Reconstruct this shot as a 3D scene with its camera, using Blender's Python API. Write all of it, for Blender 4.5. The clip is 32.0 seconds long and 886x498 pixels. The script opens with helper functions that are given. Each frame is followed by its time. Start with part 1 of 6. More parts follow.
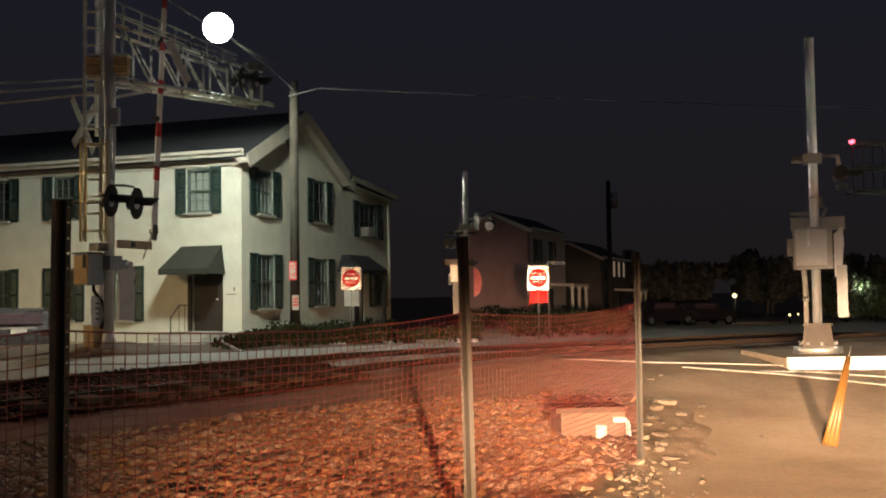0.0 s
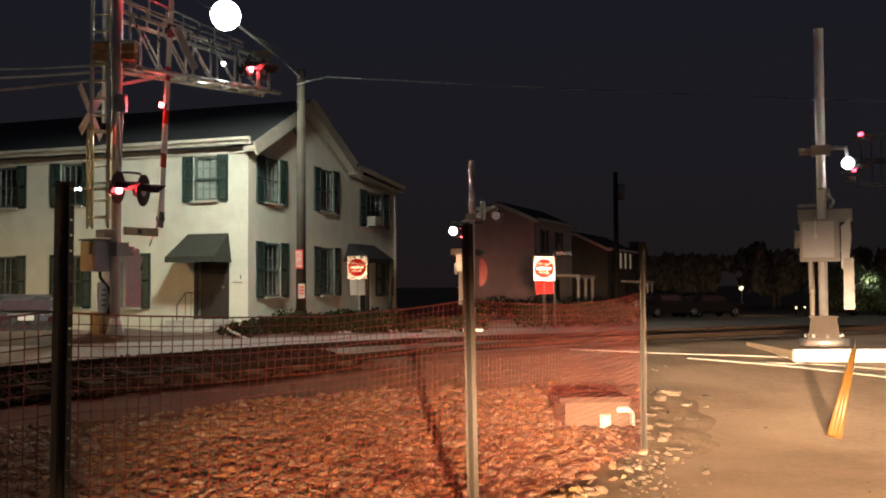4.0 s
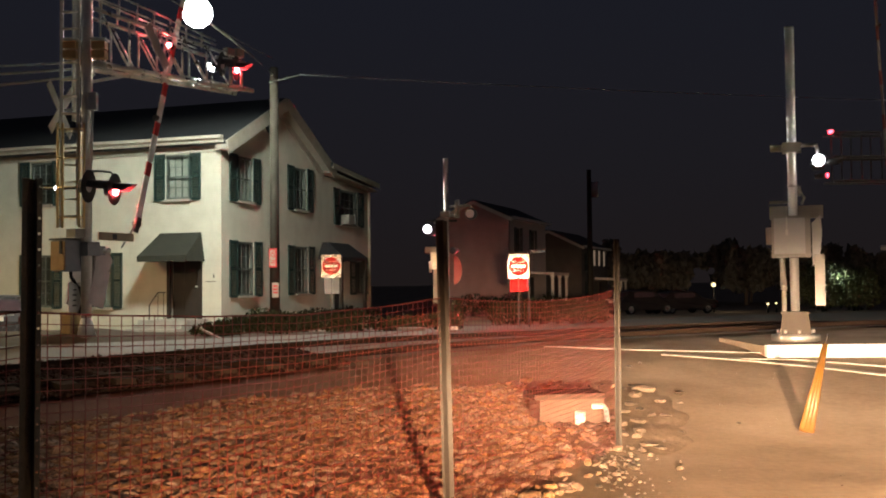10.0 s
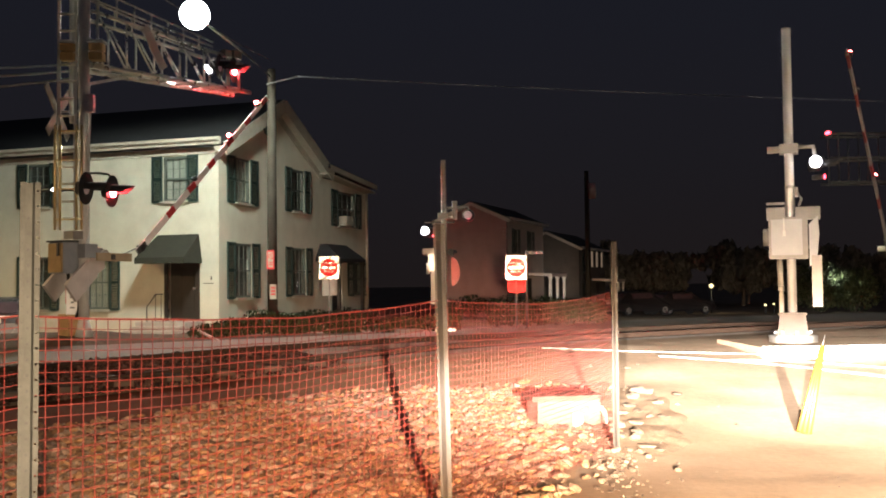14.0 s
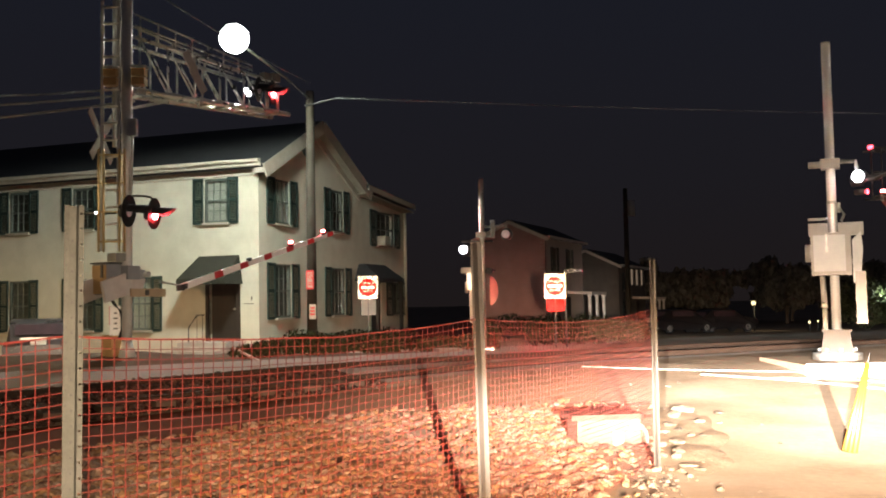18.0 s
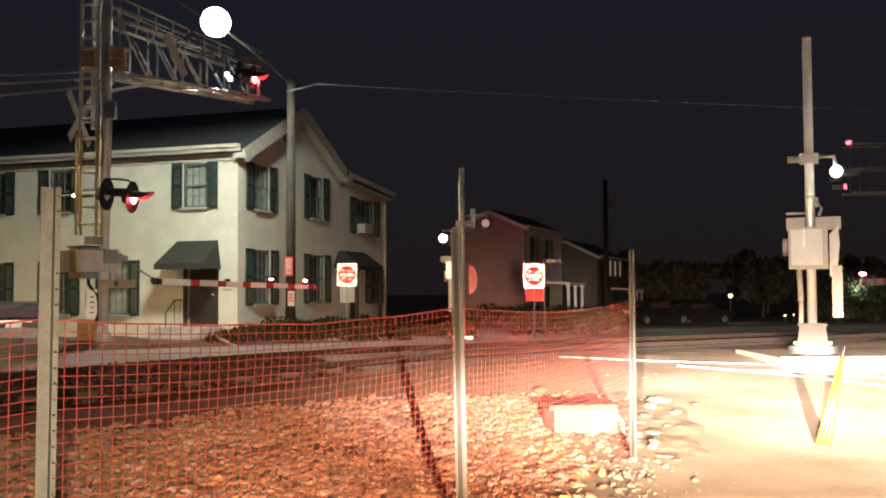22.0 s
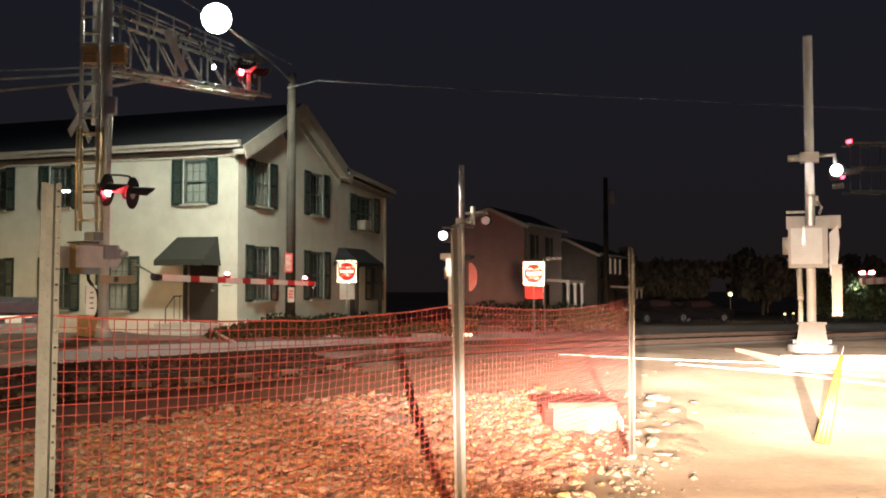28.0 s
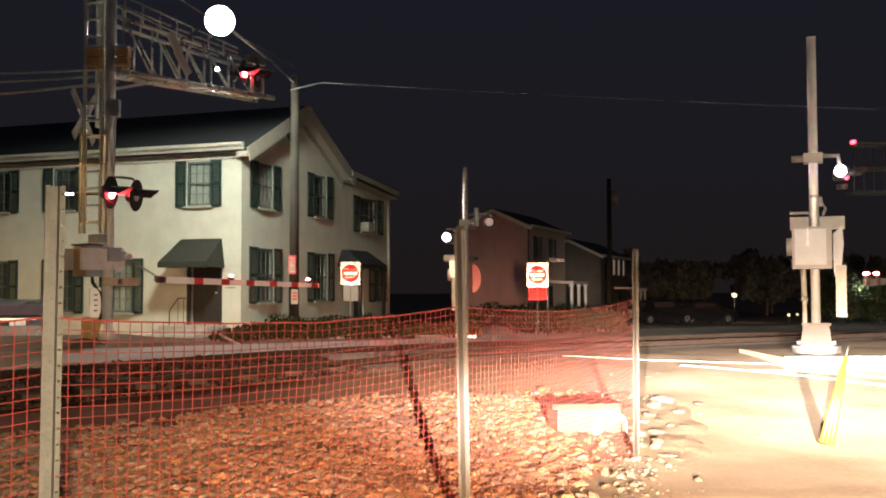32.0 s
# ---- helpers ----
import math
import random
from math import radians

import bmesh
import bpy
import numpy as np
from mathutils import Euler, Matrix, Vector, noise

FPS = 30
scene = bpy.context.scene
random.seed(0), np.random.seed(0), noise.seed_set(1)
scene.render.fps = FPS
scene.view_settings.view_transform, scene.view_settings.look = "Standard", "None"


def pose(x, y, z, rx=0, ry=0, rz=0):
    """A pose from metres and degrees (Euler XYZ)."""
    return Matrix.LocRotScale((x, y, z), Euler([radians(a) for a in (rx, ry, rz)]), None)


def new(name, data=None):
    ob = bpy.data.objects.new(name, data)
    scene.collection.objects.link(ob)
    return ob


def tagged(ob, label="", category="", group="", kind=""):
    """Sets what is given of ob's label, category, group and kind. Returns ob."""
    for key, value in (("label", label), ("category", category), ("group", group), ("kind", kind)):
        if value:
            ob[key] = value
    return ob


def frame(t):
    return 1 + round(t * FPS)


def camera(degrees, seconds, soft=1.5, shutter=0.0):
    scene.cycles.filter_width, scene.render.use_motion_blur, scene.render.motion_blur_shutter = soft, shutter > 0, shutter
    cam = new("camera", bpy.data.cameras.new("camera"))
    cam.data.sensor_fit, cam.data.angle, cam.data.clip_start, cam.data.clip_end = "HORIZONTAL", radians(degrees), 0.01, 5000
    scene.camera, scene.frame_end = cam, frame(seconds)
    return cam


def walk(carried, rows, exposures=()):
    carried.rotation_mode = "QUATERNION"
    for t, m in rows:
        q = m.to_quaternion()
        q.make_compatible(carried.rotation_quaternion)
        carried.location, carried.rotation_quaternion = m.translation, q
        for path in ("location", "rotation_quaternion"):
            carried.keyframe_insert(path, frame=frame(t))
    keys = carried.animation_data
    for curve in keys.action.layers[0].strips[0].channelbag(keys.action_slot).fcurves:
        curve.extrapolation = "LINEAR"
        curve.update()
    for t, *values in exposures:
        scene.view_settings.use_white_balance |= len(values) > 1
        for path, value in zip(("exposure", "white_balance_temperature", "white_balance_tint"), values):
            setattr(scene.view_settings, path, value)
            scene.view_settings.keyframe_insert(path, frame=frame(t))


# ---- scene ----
# ---------------- camera ----------------
cam = camera(48.25, 32.0, soft=1.9)
PATH = [
    (0, -0.018, -0.012, 1.417, 0.185, 2.685, -0.768),
    (0.5, -0.022, 0.023, 1.415, 0.102, 2.499, -0.438),
    (1, -0.021, 0.021, 1.414, 0.100, 2.339, -0.249),
    (1.5, -0.013, -0.006, 1.410, 0.125, 2.266, -0.089),
    (2, -0.017, -0.003, 1.407, 0.028, 2.315, -0.006),
    (2.5, -0.017, 0.004, 1.406, 0.077, 2.324, -0.046),
    (3, -0.011, -0.009, 1.404, 0.193, 2.312, -0.182),
    (3.5, -0.006, -0.006, 1.399, 0.599, 2.120, -0.264),
    (5.5, -0.007, -0.003, 1.400, 0.427, 2.193, -0.436),
    (6, -0.006, -0.007, 1.399, 0.407, 2.203, -0.429),
    (6.5, -0.007, -0.004, 1.401, 0.192, 2.233, -0.333),
    (7, -0.005, -0.000, 1.400, -0.105, 2.312, -0.368),
    (7.5, -0.005, -0.002, 1.399, -0.513, 2.547, -0.454),
    (8, -0.005, -0.004, 1.399, -0.728, 2.382, -0.507),
    (8.5, -0.003, 0.002, 1.399, -0.922, 2.116, -0.364),
    (9, -0.002, 0.007, 1.399, -1.050, 1.882, -0.308),
    (9.5, 0.000, 0.004, 1.401, -0.982, 1.963, -0.465),
    (10, -0.006, 0.014, 1.396, -0.910, 2.017, -0.595),
    (10.5, -0.009, 0.015, 1.396, -0.823, 2.137, -0.639),
    (11, -0.010, 0.014, 1.399, -0.886, 2.171, -0.610),
    (11.5, -0.008, 0.011, 1.397, -0.920, 2.108, -0.601),
    (12, -0.009, 0.017, 1.400, -0.778, 2.022, -0.576),
    (12.5, -0.006, 0.007, 1.401, -0.623, 1.850, -0.627),
    (13, -0.010, 0.010, 1.402, -0.875, 1.745, -0.624),
    (13.5, -0.010, 0.014, 1.404, -1.117, 1.988, -0.656),
    (14, -0.006, 0.008, 1.403, -1.045, 2.086, -0.674),
    (14.5, -0.011, 0.027, 1.404, -0.977, 2.333, -0.662),
    (16.5, 0.004, -0.011, 1.399, 1.233, 3.256, -1.046),
    (17, 0.001, -0.003, 1.402, 1.192, 3.162, -1.060),
    (17.5, 0.002, -0.006, 1.402, 1.165, 3.162, -1.063),
    (18, 0.003, -0.009, 1.401, 1.176, 3.226, -1.048),
    (18.5, 0.003, -0.007, 1.402, 1.141, 3.341, -0.970),
    (19, 0.001, -0.005, 1.399, 1.015, 3.406, -0.934),
    (19.5, 0.002, -0.004, 1.401, 0.821, 3.381, -0.820),
    (20, 0.001, -0.001, 1.401, 0.741, 3.327, -0.746),
    (20.5, 0.003, -0.008, 1.401, 0.776, 3.224, -0.761),
    (21, 0.003, -0.006, 1.400, 0.745, 3.231, -0.744),
    (21.5, 0.001, 0.001, 1.399, 0.381, 2.898, -0.497),
    (22, -0.001, 0.003, 1.400, -0.000, 2.553, -0.246),
    (22.5, -0.003, 0.005, 1.399, -0.097, 2.418, -0.096),
    (23, 0.001, -0.003, 1.398, -0.050, 2.426, -0.079),
    (23.5, -0.000, 0.000, 1.400, -0.048, 2.520, -0.083),
    (24, 0.002, -0.001, 1.401, -0.116, 2.539, 0.007),
    (24.5, -0.001, 0.001, 1.400, -0.270, 2.417, 0.080),
    (25, -0.001, -0.000, 1.400, -0.145, 2.489, 0.012),
    (25.5, -0.003, 0.002, 1.400, 0.102, 2.597, -0.123),
    (27.5, -0.003, 0.002, 1.401, 0.058, 2.406, -0.041),
    (28, 0.000, 0.000, 1.400, 0.000, 2.389, 0.000),
    (28.5, -0.001, 0.002, 1.401, -0.041, 2.360, 0.081),
    (29, -0.002, 0.004, 1.401, -0.054, 2.322, 0.062),
    (29.5, -0.001, 0.003, 1.400, -0.004, 2.282, 0.061),
    (30, -0.001, 0.003, 1.400, 0.044, 2.326, 0.042),
    (30.5, 0.000, 0.000, 1.399, 0.047, 2.399, 0.008),
    (31, -0.002, 0.002, 1.400, 0.073, 2.388, -0.004),
    (31.5, 0.001, 0.001, 1.400, 0.149, 2.371, -0.028),
    (32, -0.001, 0.000, 1.401, 0.199, 2.480, -0.116),
]
walk(cam, [(t, pose(x, y, z, 90 + tilt, 0, turn) @ pose(0, 0, 0, 0, 0, lean)) for t, x, y, z, turn, tilt, lean in PATH])
scene.view_settings.exposure = 0.0

# ---------------- world and light ----------------
world = bpy.data.worlds.new("night")
scene.world = world
world.use_nodes = True
bg = world.node_tree.nodes["Background"]
bg.inputs["Strength"].default_value = 0.0142
# town glow low over the horizon, bluer towards the zenith
sky_at, sky_split, sky_ramp = (world.node_tree.nodes.new(k) for k in ("ShaderNodeTexCoord", "ShaderNodeSeparateXYZ", "ShaderNodeValToRGB"))
world.node_tree.links.new(sky_at.outputs["Generated"], sky_split.inputs[0])
world.node_tree.links.new(sky_split.outputs["Z"], sky_ramp.inputs["Fac"])
world.node_tree.links.new(sky_ramp.outputs["Color"], bg.inputs["Color"])
sky_ramp.color_ramp.elements[0].position, sky_ramp.color_ramp.elements[0].color = 0.0, (0.84, 0.64, 0.66, 1)
sky_ramp.color_ramp.elements[1].position, sky_ramp.color_ramp.elements[1].color = 0.30, (0.70, 0.76, 1.16, 1)
sky_ramp.color_ramp.elements.new(0.12).color = (0.78, 0.72, 0.92, 1)


def lamp(name, kind, m, energy, colour, size=0.1, cone=60, blend=0.5, squash=1.0):
    data = bpy.data.lights.new(name, kind)
    data.energy, data.color = energy, colour
    data.shadow_soft_size = size
    if kind == "SPOT":
        data.spot_size, data.spot_blend = radians(cone), blend
    ob = new(name, data)
    ob.matrix_world = m @ Matrix.Diagonal((1, squash, 1, 1))
    return ob


# street lamp: the strong cool lamp on the utility pole
STREET = Vector((-5.67, 24.5, 8.2))
lamp("street_light", "SPOT", pose(*(STREET - Vector((0, 0, 0.55)))), 3900, (0.93, 1.0, 0.87), 0.45, 177, 0.15)
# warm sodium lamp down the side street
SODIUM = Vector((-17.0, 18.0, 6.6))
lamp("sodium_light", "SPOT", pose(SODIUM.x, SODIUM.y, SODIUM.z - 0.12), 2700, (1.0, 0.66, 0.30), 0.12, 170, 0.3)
# added fill lamp, unseen to the right, brightening the gable and masts
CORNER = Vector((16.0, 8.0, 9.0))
lamp("corner_fill", "SPOT", pose(CORNER.x, CORNER.y, CORNER.z - 0.12), 2300, (1.0, 0.86, 0.74), 0.15, 172, 0.3)
# vehicle lights beside the viewer: weak beam all along, the full beam once its shield slides off; both cut off above
BEAM = Vector((0.69, -2.06, 1.05))
MAIN = BEAM + Vector((0.0, 0.0, 0.25))


def aimed(eye, turn, dip):
    """A lamp's pose at eye, turned to the right and dipped by degrees."""
    return Matrix.Translation(eye) @ pose(0, 0, 0, 90 - dip, 0, -turn)


PAIR = Vector((-1.30, 0.0, 0.0))        # to a second headlamp, placed to fill the first one's shadows
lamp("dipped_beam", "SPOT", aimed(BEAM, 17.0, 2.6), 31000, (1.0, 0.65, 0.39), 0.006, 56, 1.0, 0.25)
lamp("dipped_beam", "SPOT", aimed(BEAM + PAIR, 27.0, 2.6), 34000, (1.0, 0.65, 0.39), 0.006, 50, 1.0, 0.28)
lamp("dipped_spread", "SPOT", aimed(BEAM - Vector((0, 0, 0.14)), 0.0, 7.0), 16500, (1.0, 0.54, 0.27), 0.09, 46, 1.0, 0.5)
# added narrow lamp aimed up, only to brighten the right mast
lamp("dipped_mast_fill", "SPOT", aimed(BEAM + PAIR - Vector((0, 0, 0.14)), 26.0, -7.0), 600, (1.0, 0.86, 0.74), 0.09, 32, 1.0, 0.95)
lamp("main_beam", "SPOT", aimed(MAIN, 15.0, 2.8), 112000, (1.0, 0.92, 0.84), 0.003, 58, 1.0, 0.22)
lamp("main_beam", "SPOT", aimed(MAIN + PAIR, 27.0, 2.4), 132000, (1.0, 0.91, 0.86), 0.003, 50, 1.0, 0.18)
lamp("main_beam_spread", "SPOT", aimed(MAIN + Vector((0, 0, 0.22)), -2.0, 7.5), 8000, (1.0, 0.73, 0.48), 0.09, 78, 1.0, 0.42)
# added fill on the right mast, uncovered together with the full beam
lamp("main_mast_fill", "SPOT", aimed(MAIN + PAIR + Vector((0, 0, 0.22)), 25.0, -7.0), 6500, (1.0, 0.78, 0.60), 0.09, 40, 1.0, 0.9)
# porch and yard lamps far off
lamp("far_lamp_light", "POINT", pose(20.6, 69.0, 1.2), 60, (1.0, 0.8, 0.5), 0.2)
lamp("yard_lamp_light", "POINT", pose(27.6, 66.0, 1.6), 160, (0.85, 1.0, 0.75), 0.2)

# ---------------- materials ----------------
MATS = {}


def mat(name, a, b=None, rough=0.7, metal=0.0, scale=6.0, fine=60.0, bump=0.0, glow=None, power=0.0, spec=0.5, spread=0.5):
    """Two-scale mottled surface between colours a and b, with fine relief."""
    if name in MATS:
        return MATS[name]
    m = bpy.data.materials.new(name)
    m.use_nodes = True
    nt = m.node_tree
    p = nt.nodes["Principled BSDF"]
    p.inputs["Roughness"].default_value = rough
    p.inputs["Metallic"].default_value = metal
    p.inputs["Specular IOR Level"].default_value = spec
    b = b or tuple(c * 0.75 for c in a)
    tc = nt.nodes.new("ShaderNodeTexCoord")
    n1 = nt.nodes.new("ShaderNodeTexNoise")
    n1.inputs["Scale"].default_value, n1.inputs["Detail"].default_value = scale, 5
    n2 = nt.nodes.new("ShaderNodeTexNoise")
    n2.inputs["Scale"].default_value, n2.inputs["Detail"].default_value = fine, 3
    for n in (n1, n2):
        nt.links.new(tc.outputs["Object"], n.inputs["Vector"])
    add = nt.nodes.new("ShaderNodeMath")
    add.operation = "MULTIPLY_ADD"
    nt.links.new(n2.outputs["Fac"], add.inputs[0])
    add.inputs[1].default_value = spread
    nt.links.new(n1.outputs["Fac"], add.inputs[2])
    ramp = nt.nodes.new("ShaderNodeValToRGB")
    ramp.color_ramp.elements[0].position, ramp.color_ramp.elements[1].position = 0.5, 1.0
    ramp.color_ramp.elements[0].color, ramp.color_ramp.elements[1].color = (*a, 1), (*b, 1)
    nt.links.new(add.outputs[0], ramp.inputs["Fac"])
    nt.links.new(ramp.outputs["Color"], p.inputs["Base Color"])
    rr = nt.nodes.new("ShaderNodeMapRange")
    rr.inputs["To Min"].default_value, rr.inputs["To Max"].default_value = max(0.03, rough - 0.12), min(1, rough + 0.12)
    nt.links.new(n1.outputs["Fac"], rr.inputs["Value"])
    nt.links.new(rr.outputs["Result"], p.inputs["Roughness"])
    if bump:
        bn = nt.nodes.new("ShaderNodeBump")
        bn.inputs["Strength"].default_value, bn.inputs["Distance"].default_value = bump, 0.02
        nt.links.new(add.outputs[0], bn.inputs["Height"])
        nt.links.new(bn.outputs["Normal"], p.inputs["Normal"])
    if glow:
        p.inputs["Emission Color"].default_value, p.inputs["Emission Strength"].default_value = (*glow, 1), power
    MATS[name] = m
    return m


def varied(name, a, b, rough=0.9, bump=0.4, fine=40.0, spec=0.15, low=0.45, high=1.35, grey=1.0):
    """Stone or leaf that differs from piece to piece."""
    m = mat(name, a, b, rough=rough, bump=bump, scale=9.0, fine=fine, spec=spec)
    nt = m.node_tree
    p = nt.nodes["Principled BSDF"]
    link = p.inputs["Base Color"].links[0]
    src = link.from_socket
    geo, info = nt.nodes.new("ShaderNodeNewGeometry"), nt.nodes.new("ShaderNodeObjectInfo")
    s = nt.nodes.new("ShaderNodeMath")
    nt.links.new(geo.outputs["Random Per Island"], s.inputs[0])
    nt.links.new(info.outputs["Random"], s.inputs[1])
    f = nt.nodes.new("ShaderNodeMath")
    f.operation = "FRACT"
    nt.links.new(s.outputs[0], f.inputs[0])
    mr = nt.nodes.new("ShaderNodeMapRange")
    mr.inputs["To Min"].default_value, mr.inputs["To Max"].default_value = low, high
    nt.links.new(f.outputs[0], mr.inputs["Value"])
    hsv = nt.nodes.new("ShaderNodeHueSaturation")
    nt.links.new(src, hsv.inputs["Color"])
    nt.links.new(mr.outputs["Result"], hsv.inputs["Value"])
    if grey < 1.0:                                          # some pieces are greyer than the rest
        mul, fr, sat = nt.nodes.new("ShaderNodeMath"), nt.nodes.new("ShaderNodeMath"), nt.nodes.new("ShaderNodeMapRange")
        mul.operation, fr.operation = "MULTIPLY", "FRACT"
        mul.inputs[1].default_value = 17.3
        sat.inputs["To Min"].default_value, sat.inputs["To Max"].default_value = grey, 1.12
        nt.links.new(f.outputs[0], mul.inputs[0])
        nt.links.new(mul.outputs[0], fr.inputs[0])
        nt.links.new(fr.outputs[0], sat.inputs["Value"])
        nt.links.new(sat.outputs["Result"], hsv.inputs["Saturation"])
    nt.links.new(hsv.outputs["Color"], p.inputs["Base Color"])
    return m


GALV = mat("galvanised_steel", (0.42, 0.42, 0.40), (0.62, 0.62, 0.60), rough=0.38, metal=0.75, scale=14, fine=90, bump=0.05)
ALU = mat("brushed_aluminium", (0.62, 0.62, 0.60), (0.80, 0.79, 0.76), rough=0.30, metal=0.85, scale=5, fine=120, bump=0.03)
BOXGREY = mat("painted_grey_metal", (0.19, 0.183, 0.17), (0.25, 0.24, 0.22), rough=0.45, scale=5, fine=70, bump=0.04)
BLACK = mat("black_painted_metal", (0.012, 0.012, 0.013), (0.03, 0.03, 0.03), rough=0.5, scale=8)
CREAM = mat("cream_painted_brick", (0.60, 0.588, 0.485), (0.49, 0.475, 0.385), rough=0.8, scale=1.6, fine=26, bump=0.25)
SHUTTER = mat("dark_green_shutter_paint", (0.016, 0.034, 0.030), (0.028, 0.052, 0.045), rough=0.5, scale=6)
WHITEP = mat("white_paint", (0.78, 0.77, 0.72), (0.62, 0.61, 0.57), rough=0.55, scale=4, fine=40, bump=0.05)
ROOF = mat("dark_roof_shingle", (0.012, 0.014, 0.017), (0.028, 0.030, 0.033), rough=0.9, scale=3, fine=60, bump=0.4)
AWN = mat("green_black_canvas", (0.016, 0.017, 0.012), (0.031, 0.032, 0.022), rough=0.9, scale=5, fine=90, bump=0.2)
DARKDOOR = mat("dark_door_wood", (0.016, 0.012, 0.010), (0.032, 0.024, 0.018), rough=0.6, scale=5)
CONC = mat("concrete", (0.40, 0.38, 0.34), (0.28, 0.26, 0.23), rough=0.9, scale=4, fine=55, bump=0.3)
KERBW = mat("white_painted_kerb", (0.90, 0.89, 0.86), (0.80, 0.78, 0.74), rough=0.75, scale=3, fine=40, bump=0.2)
WOODP = mat("weathered_pole_wood", (0.036, 0.032, 0.026), (0.062, 0.054, 0.045), rough=1.0, scale=3, fine=50, bump=0.5, spec=0.0)
# tan plates with some of the sodium lamp's warmth mixed into the colour
TANWOOD = mat("sodium_warmed_tan", (0.45, 0.30, 0.13), (0.34, 0.22, 0.10), rough=0.6, scale=6)
# grey bracket given the tan that the sodium lamp throws on it
BRACKETM = mat("sodium_tanned_bracket", (0.44, 0.35, 0.24), (0.35, 0.27, 0.18), rough=0.6, scale=6)
WEIGHT = mat("primer_grey_counterweight", (0.48, 0.445, 0.435), (0.58, 0.54, 0.52), rough=0.6, scale=6, bump=0.1)
YELLOW = mat("yellow_plastic", (0.125, 0.058, 0.009), (0.095, 0.043, 0.007), rough=0.45, scale=5, bump=0.03)
ORANGE = mat("orange_plastic_net", (0.15, 0.020, 0.016), (0.11, 0.015, 0.012), rough=0.5, scale=8)
SIGNW = mat("reflective_white_sheet", (0.46, 0.46, 0.45), (0.41, 0.41, 0.40), rough=0.27, metal=0.9, scale=9)
SIGNR = mat("reflective_red_sheet", (0.28, 0.007, 0.008), (0.23, 0.006, 0.007), rough=0.30, metal=0.6, spec=0.1, scale=9)
REDP = mat("red_reflective_stripe", (0.55, 0.050, 0.052), (0.45, 0.035, 0.038), rough=0.45, scale=9)
RAIL = mat("rusty_rail_steel", (0.034, 0.022, 0.016), (0.024, 0.016, 0.012), rough=0.85, metal=0.0, spec=0.1, scale=10)
TIE = mat("creosoted_tie", (0.050, 0.038, 0.030), (0.08, 0.062, 0.050), rough=0.9, scale=5, bump=0.3, spec=0.0)
ASPH = mat("worn_asphalt", (0.20, 0.178, 0.150), (0.28, 0.25, 0.21), rough=0.9, scale=0.8, fine=30, bump=0.25)
PALEROAD = mat("pale_concrete_road", (0.145, 0.134, 0.118), (0.215, 0.20, 0.178), rough=0.88, scale=0.6, fine=24, bump=0.2)
LINEP = mat("worn_white_road_line", (0.54, 0.52, 0.47), (0.29, 0.265, 0.225), rough=0.7, scale=3, fine=18, spread=0.8)
# oily ballast, its red raised for the veil of the orange net
DARKBAL = mat("oily_dark_ballast", (0.036, 0.020, 0.015), (0.058, 0.035, 0.027), rough=0.95, scale=2, fine=22, bump=0.8, spec=0.0)
LEAF = varied("dark_leaves", (0.026, 0.032, 0.016), (0.05, 0.058, 0.026), rough=0.7, bump=0.0)
TREELEAF = varied("night_tree_leaves", (0.085, 0.085, 0.07), (0.12, 0.115, 0.10), rough=0.8, bump=0.0)
BARK = mat("bark", (0.06, 0.045, 0.035), (0.10, 0.08, 0.06), rough=0.95, bump=0.5)
STONE = varied("pale_ballast_stone", (0.095, 0.073, 0.055), (0.155, 0.124, 0.097))
# ballast reddened with the tint of the orange net before it
REDSTONE = varied("net_tinted_ballast", (0.185, 0.101, 0.055), (0.285, 0.178, 0.102), low=0.58, high=1.28, grey=0.62)
# the crossing lamps' red light is put into this siding colour
LITSIDE = mat("red_lit_siding", (0.42, 0.235, 0.215), (0.50, 0.295, 0.27), rough=0.85, scale=1.5, fine=30, bump=0.2)
# grey siding, made paler for the light on the eave side
GREYSIDE = mat("grey_siding", (0.62, 0.55, 0.50), (0.72, 0.65, 0.58), rough=0.8, scale=1.5, fine=30)
DIMSIDE = mat("dark_grey_siding", (0.10, 0.088, 0.078), (0.145, 0.13, 0.115), rough=0.85, scale=1.5, fine=30, bump=0.2)
CARDARK = mat("dark_grey_car_paint", (0.012, 0.011, 0.012), (0.018, 0.016, 0.018), rough=0.45, metal=0.0, spec=0.25, scale=2)
# shaded copies of the arm stripes: the unlit back is in the colour
ARMSHADE = mat("shaded_arm_white", (0.16, 0.155, 0.15), (0.11, 0.105, 0.10), rough=0.8, scale=6)
ARMSHADERED = mat("shaded_arm_red", (0.12, 0.014, 0.014), (0.085, 0.010, 0.010), rough=0.8, scale=6)
CARGREY = mat("silver_grey_car_paint", (0.07, 0.066, 0.072), (0.10, 0.095, 0.10), rough=0.28, metal=0.4, scale=2)
TAILRED = mat("dull_tail_lens", (0.06, 0.008, 0.008), (0.04, 0.006, 0.006), rough=0.4)
RUBBER = mat("black_rubber", (0.02, 0.02, 0.02), rough=0.9)
TRIM = mat("dull_trim_paint", (0.42, 0.39, 0.32), (0.33, 0.31, 0.25), rough=0.7, scale=4, fine=40, bump=0.05)
SASH = mat("grey_green_sash_paint", (0.10, 0.12, 0.105), (0.07, 0.085, 0.075), rough=0.6, scale=5)
DARKSTEEL = mat("dim_weathered_steel", (0.07, 0.07, 0.068), (0.12, 0.12, 0.115), rough=0.6, metal=0.4, scale=8)
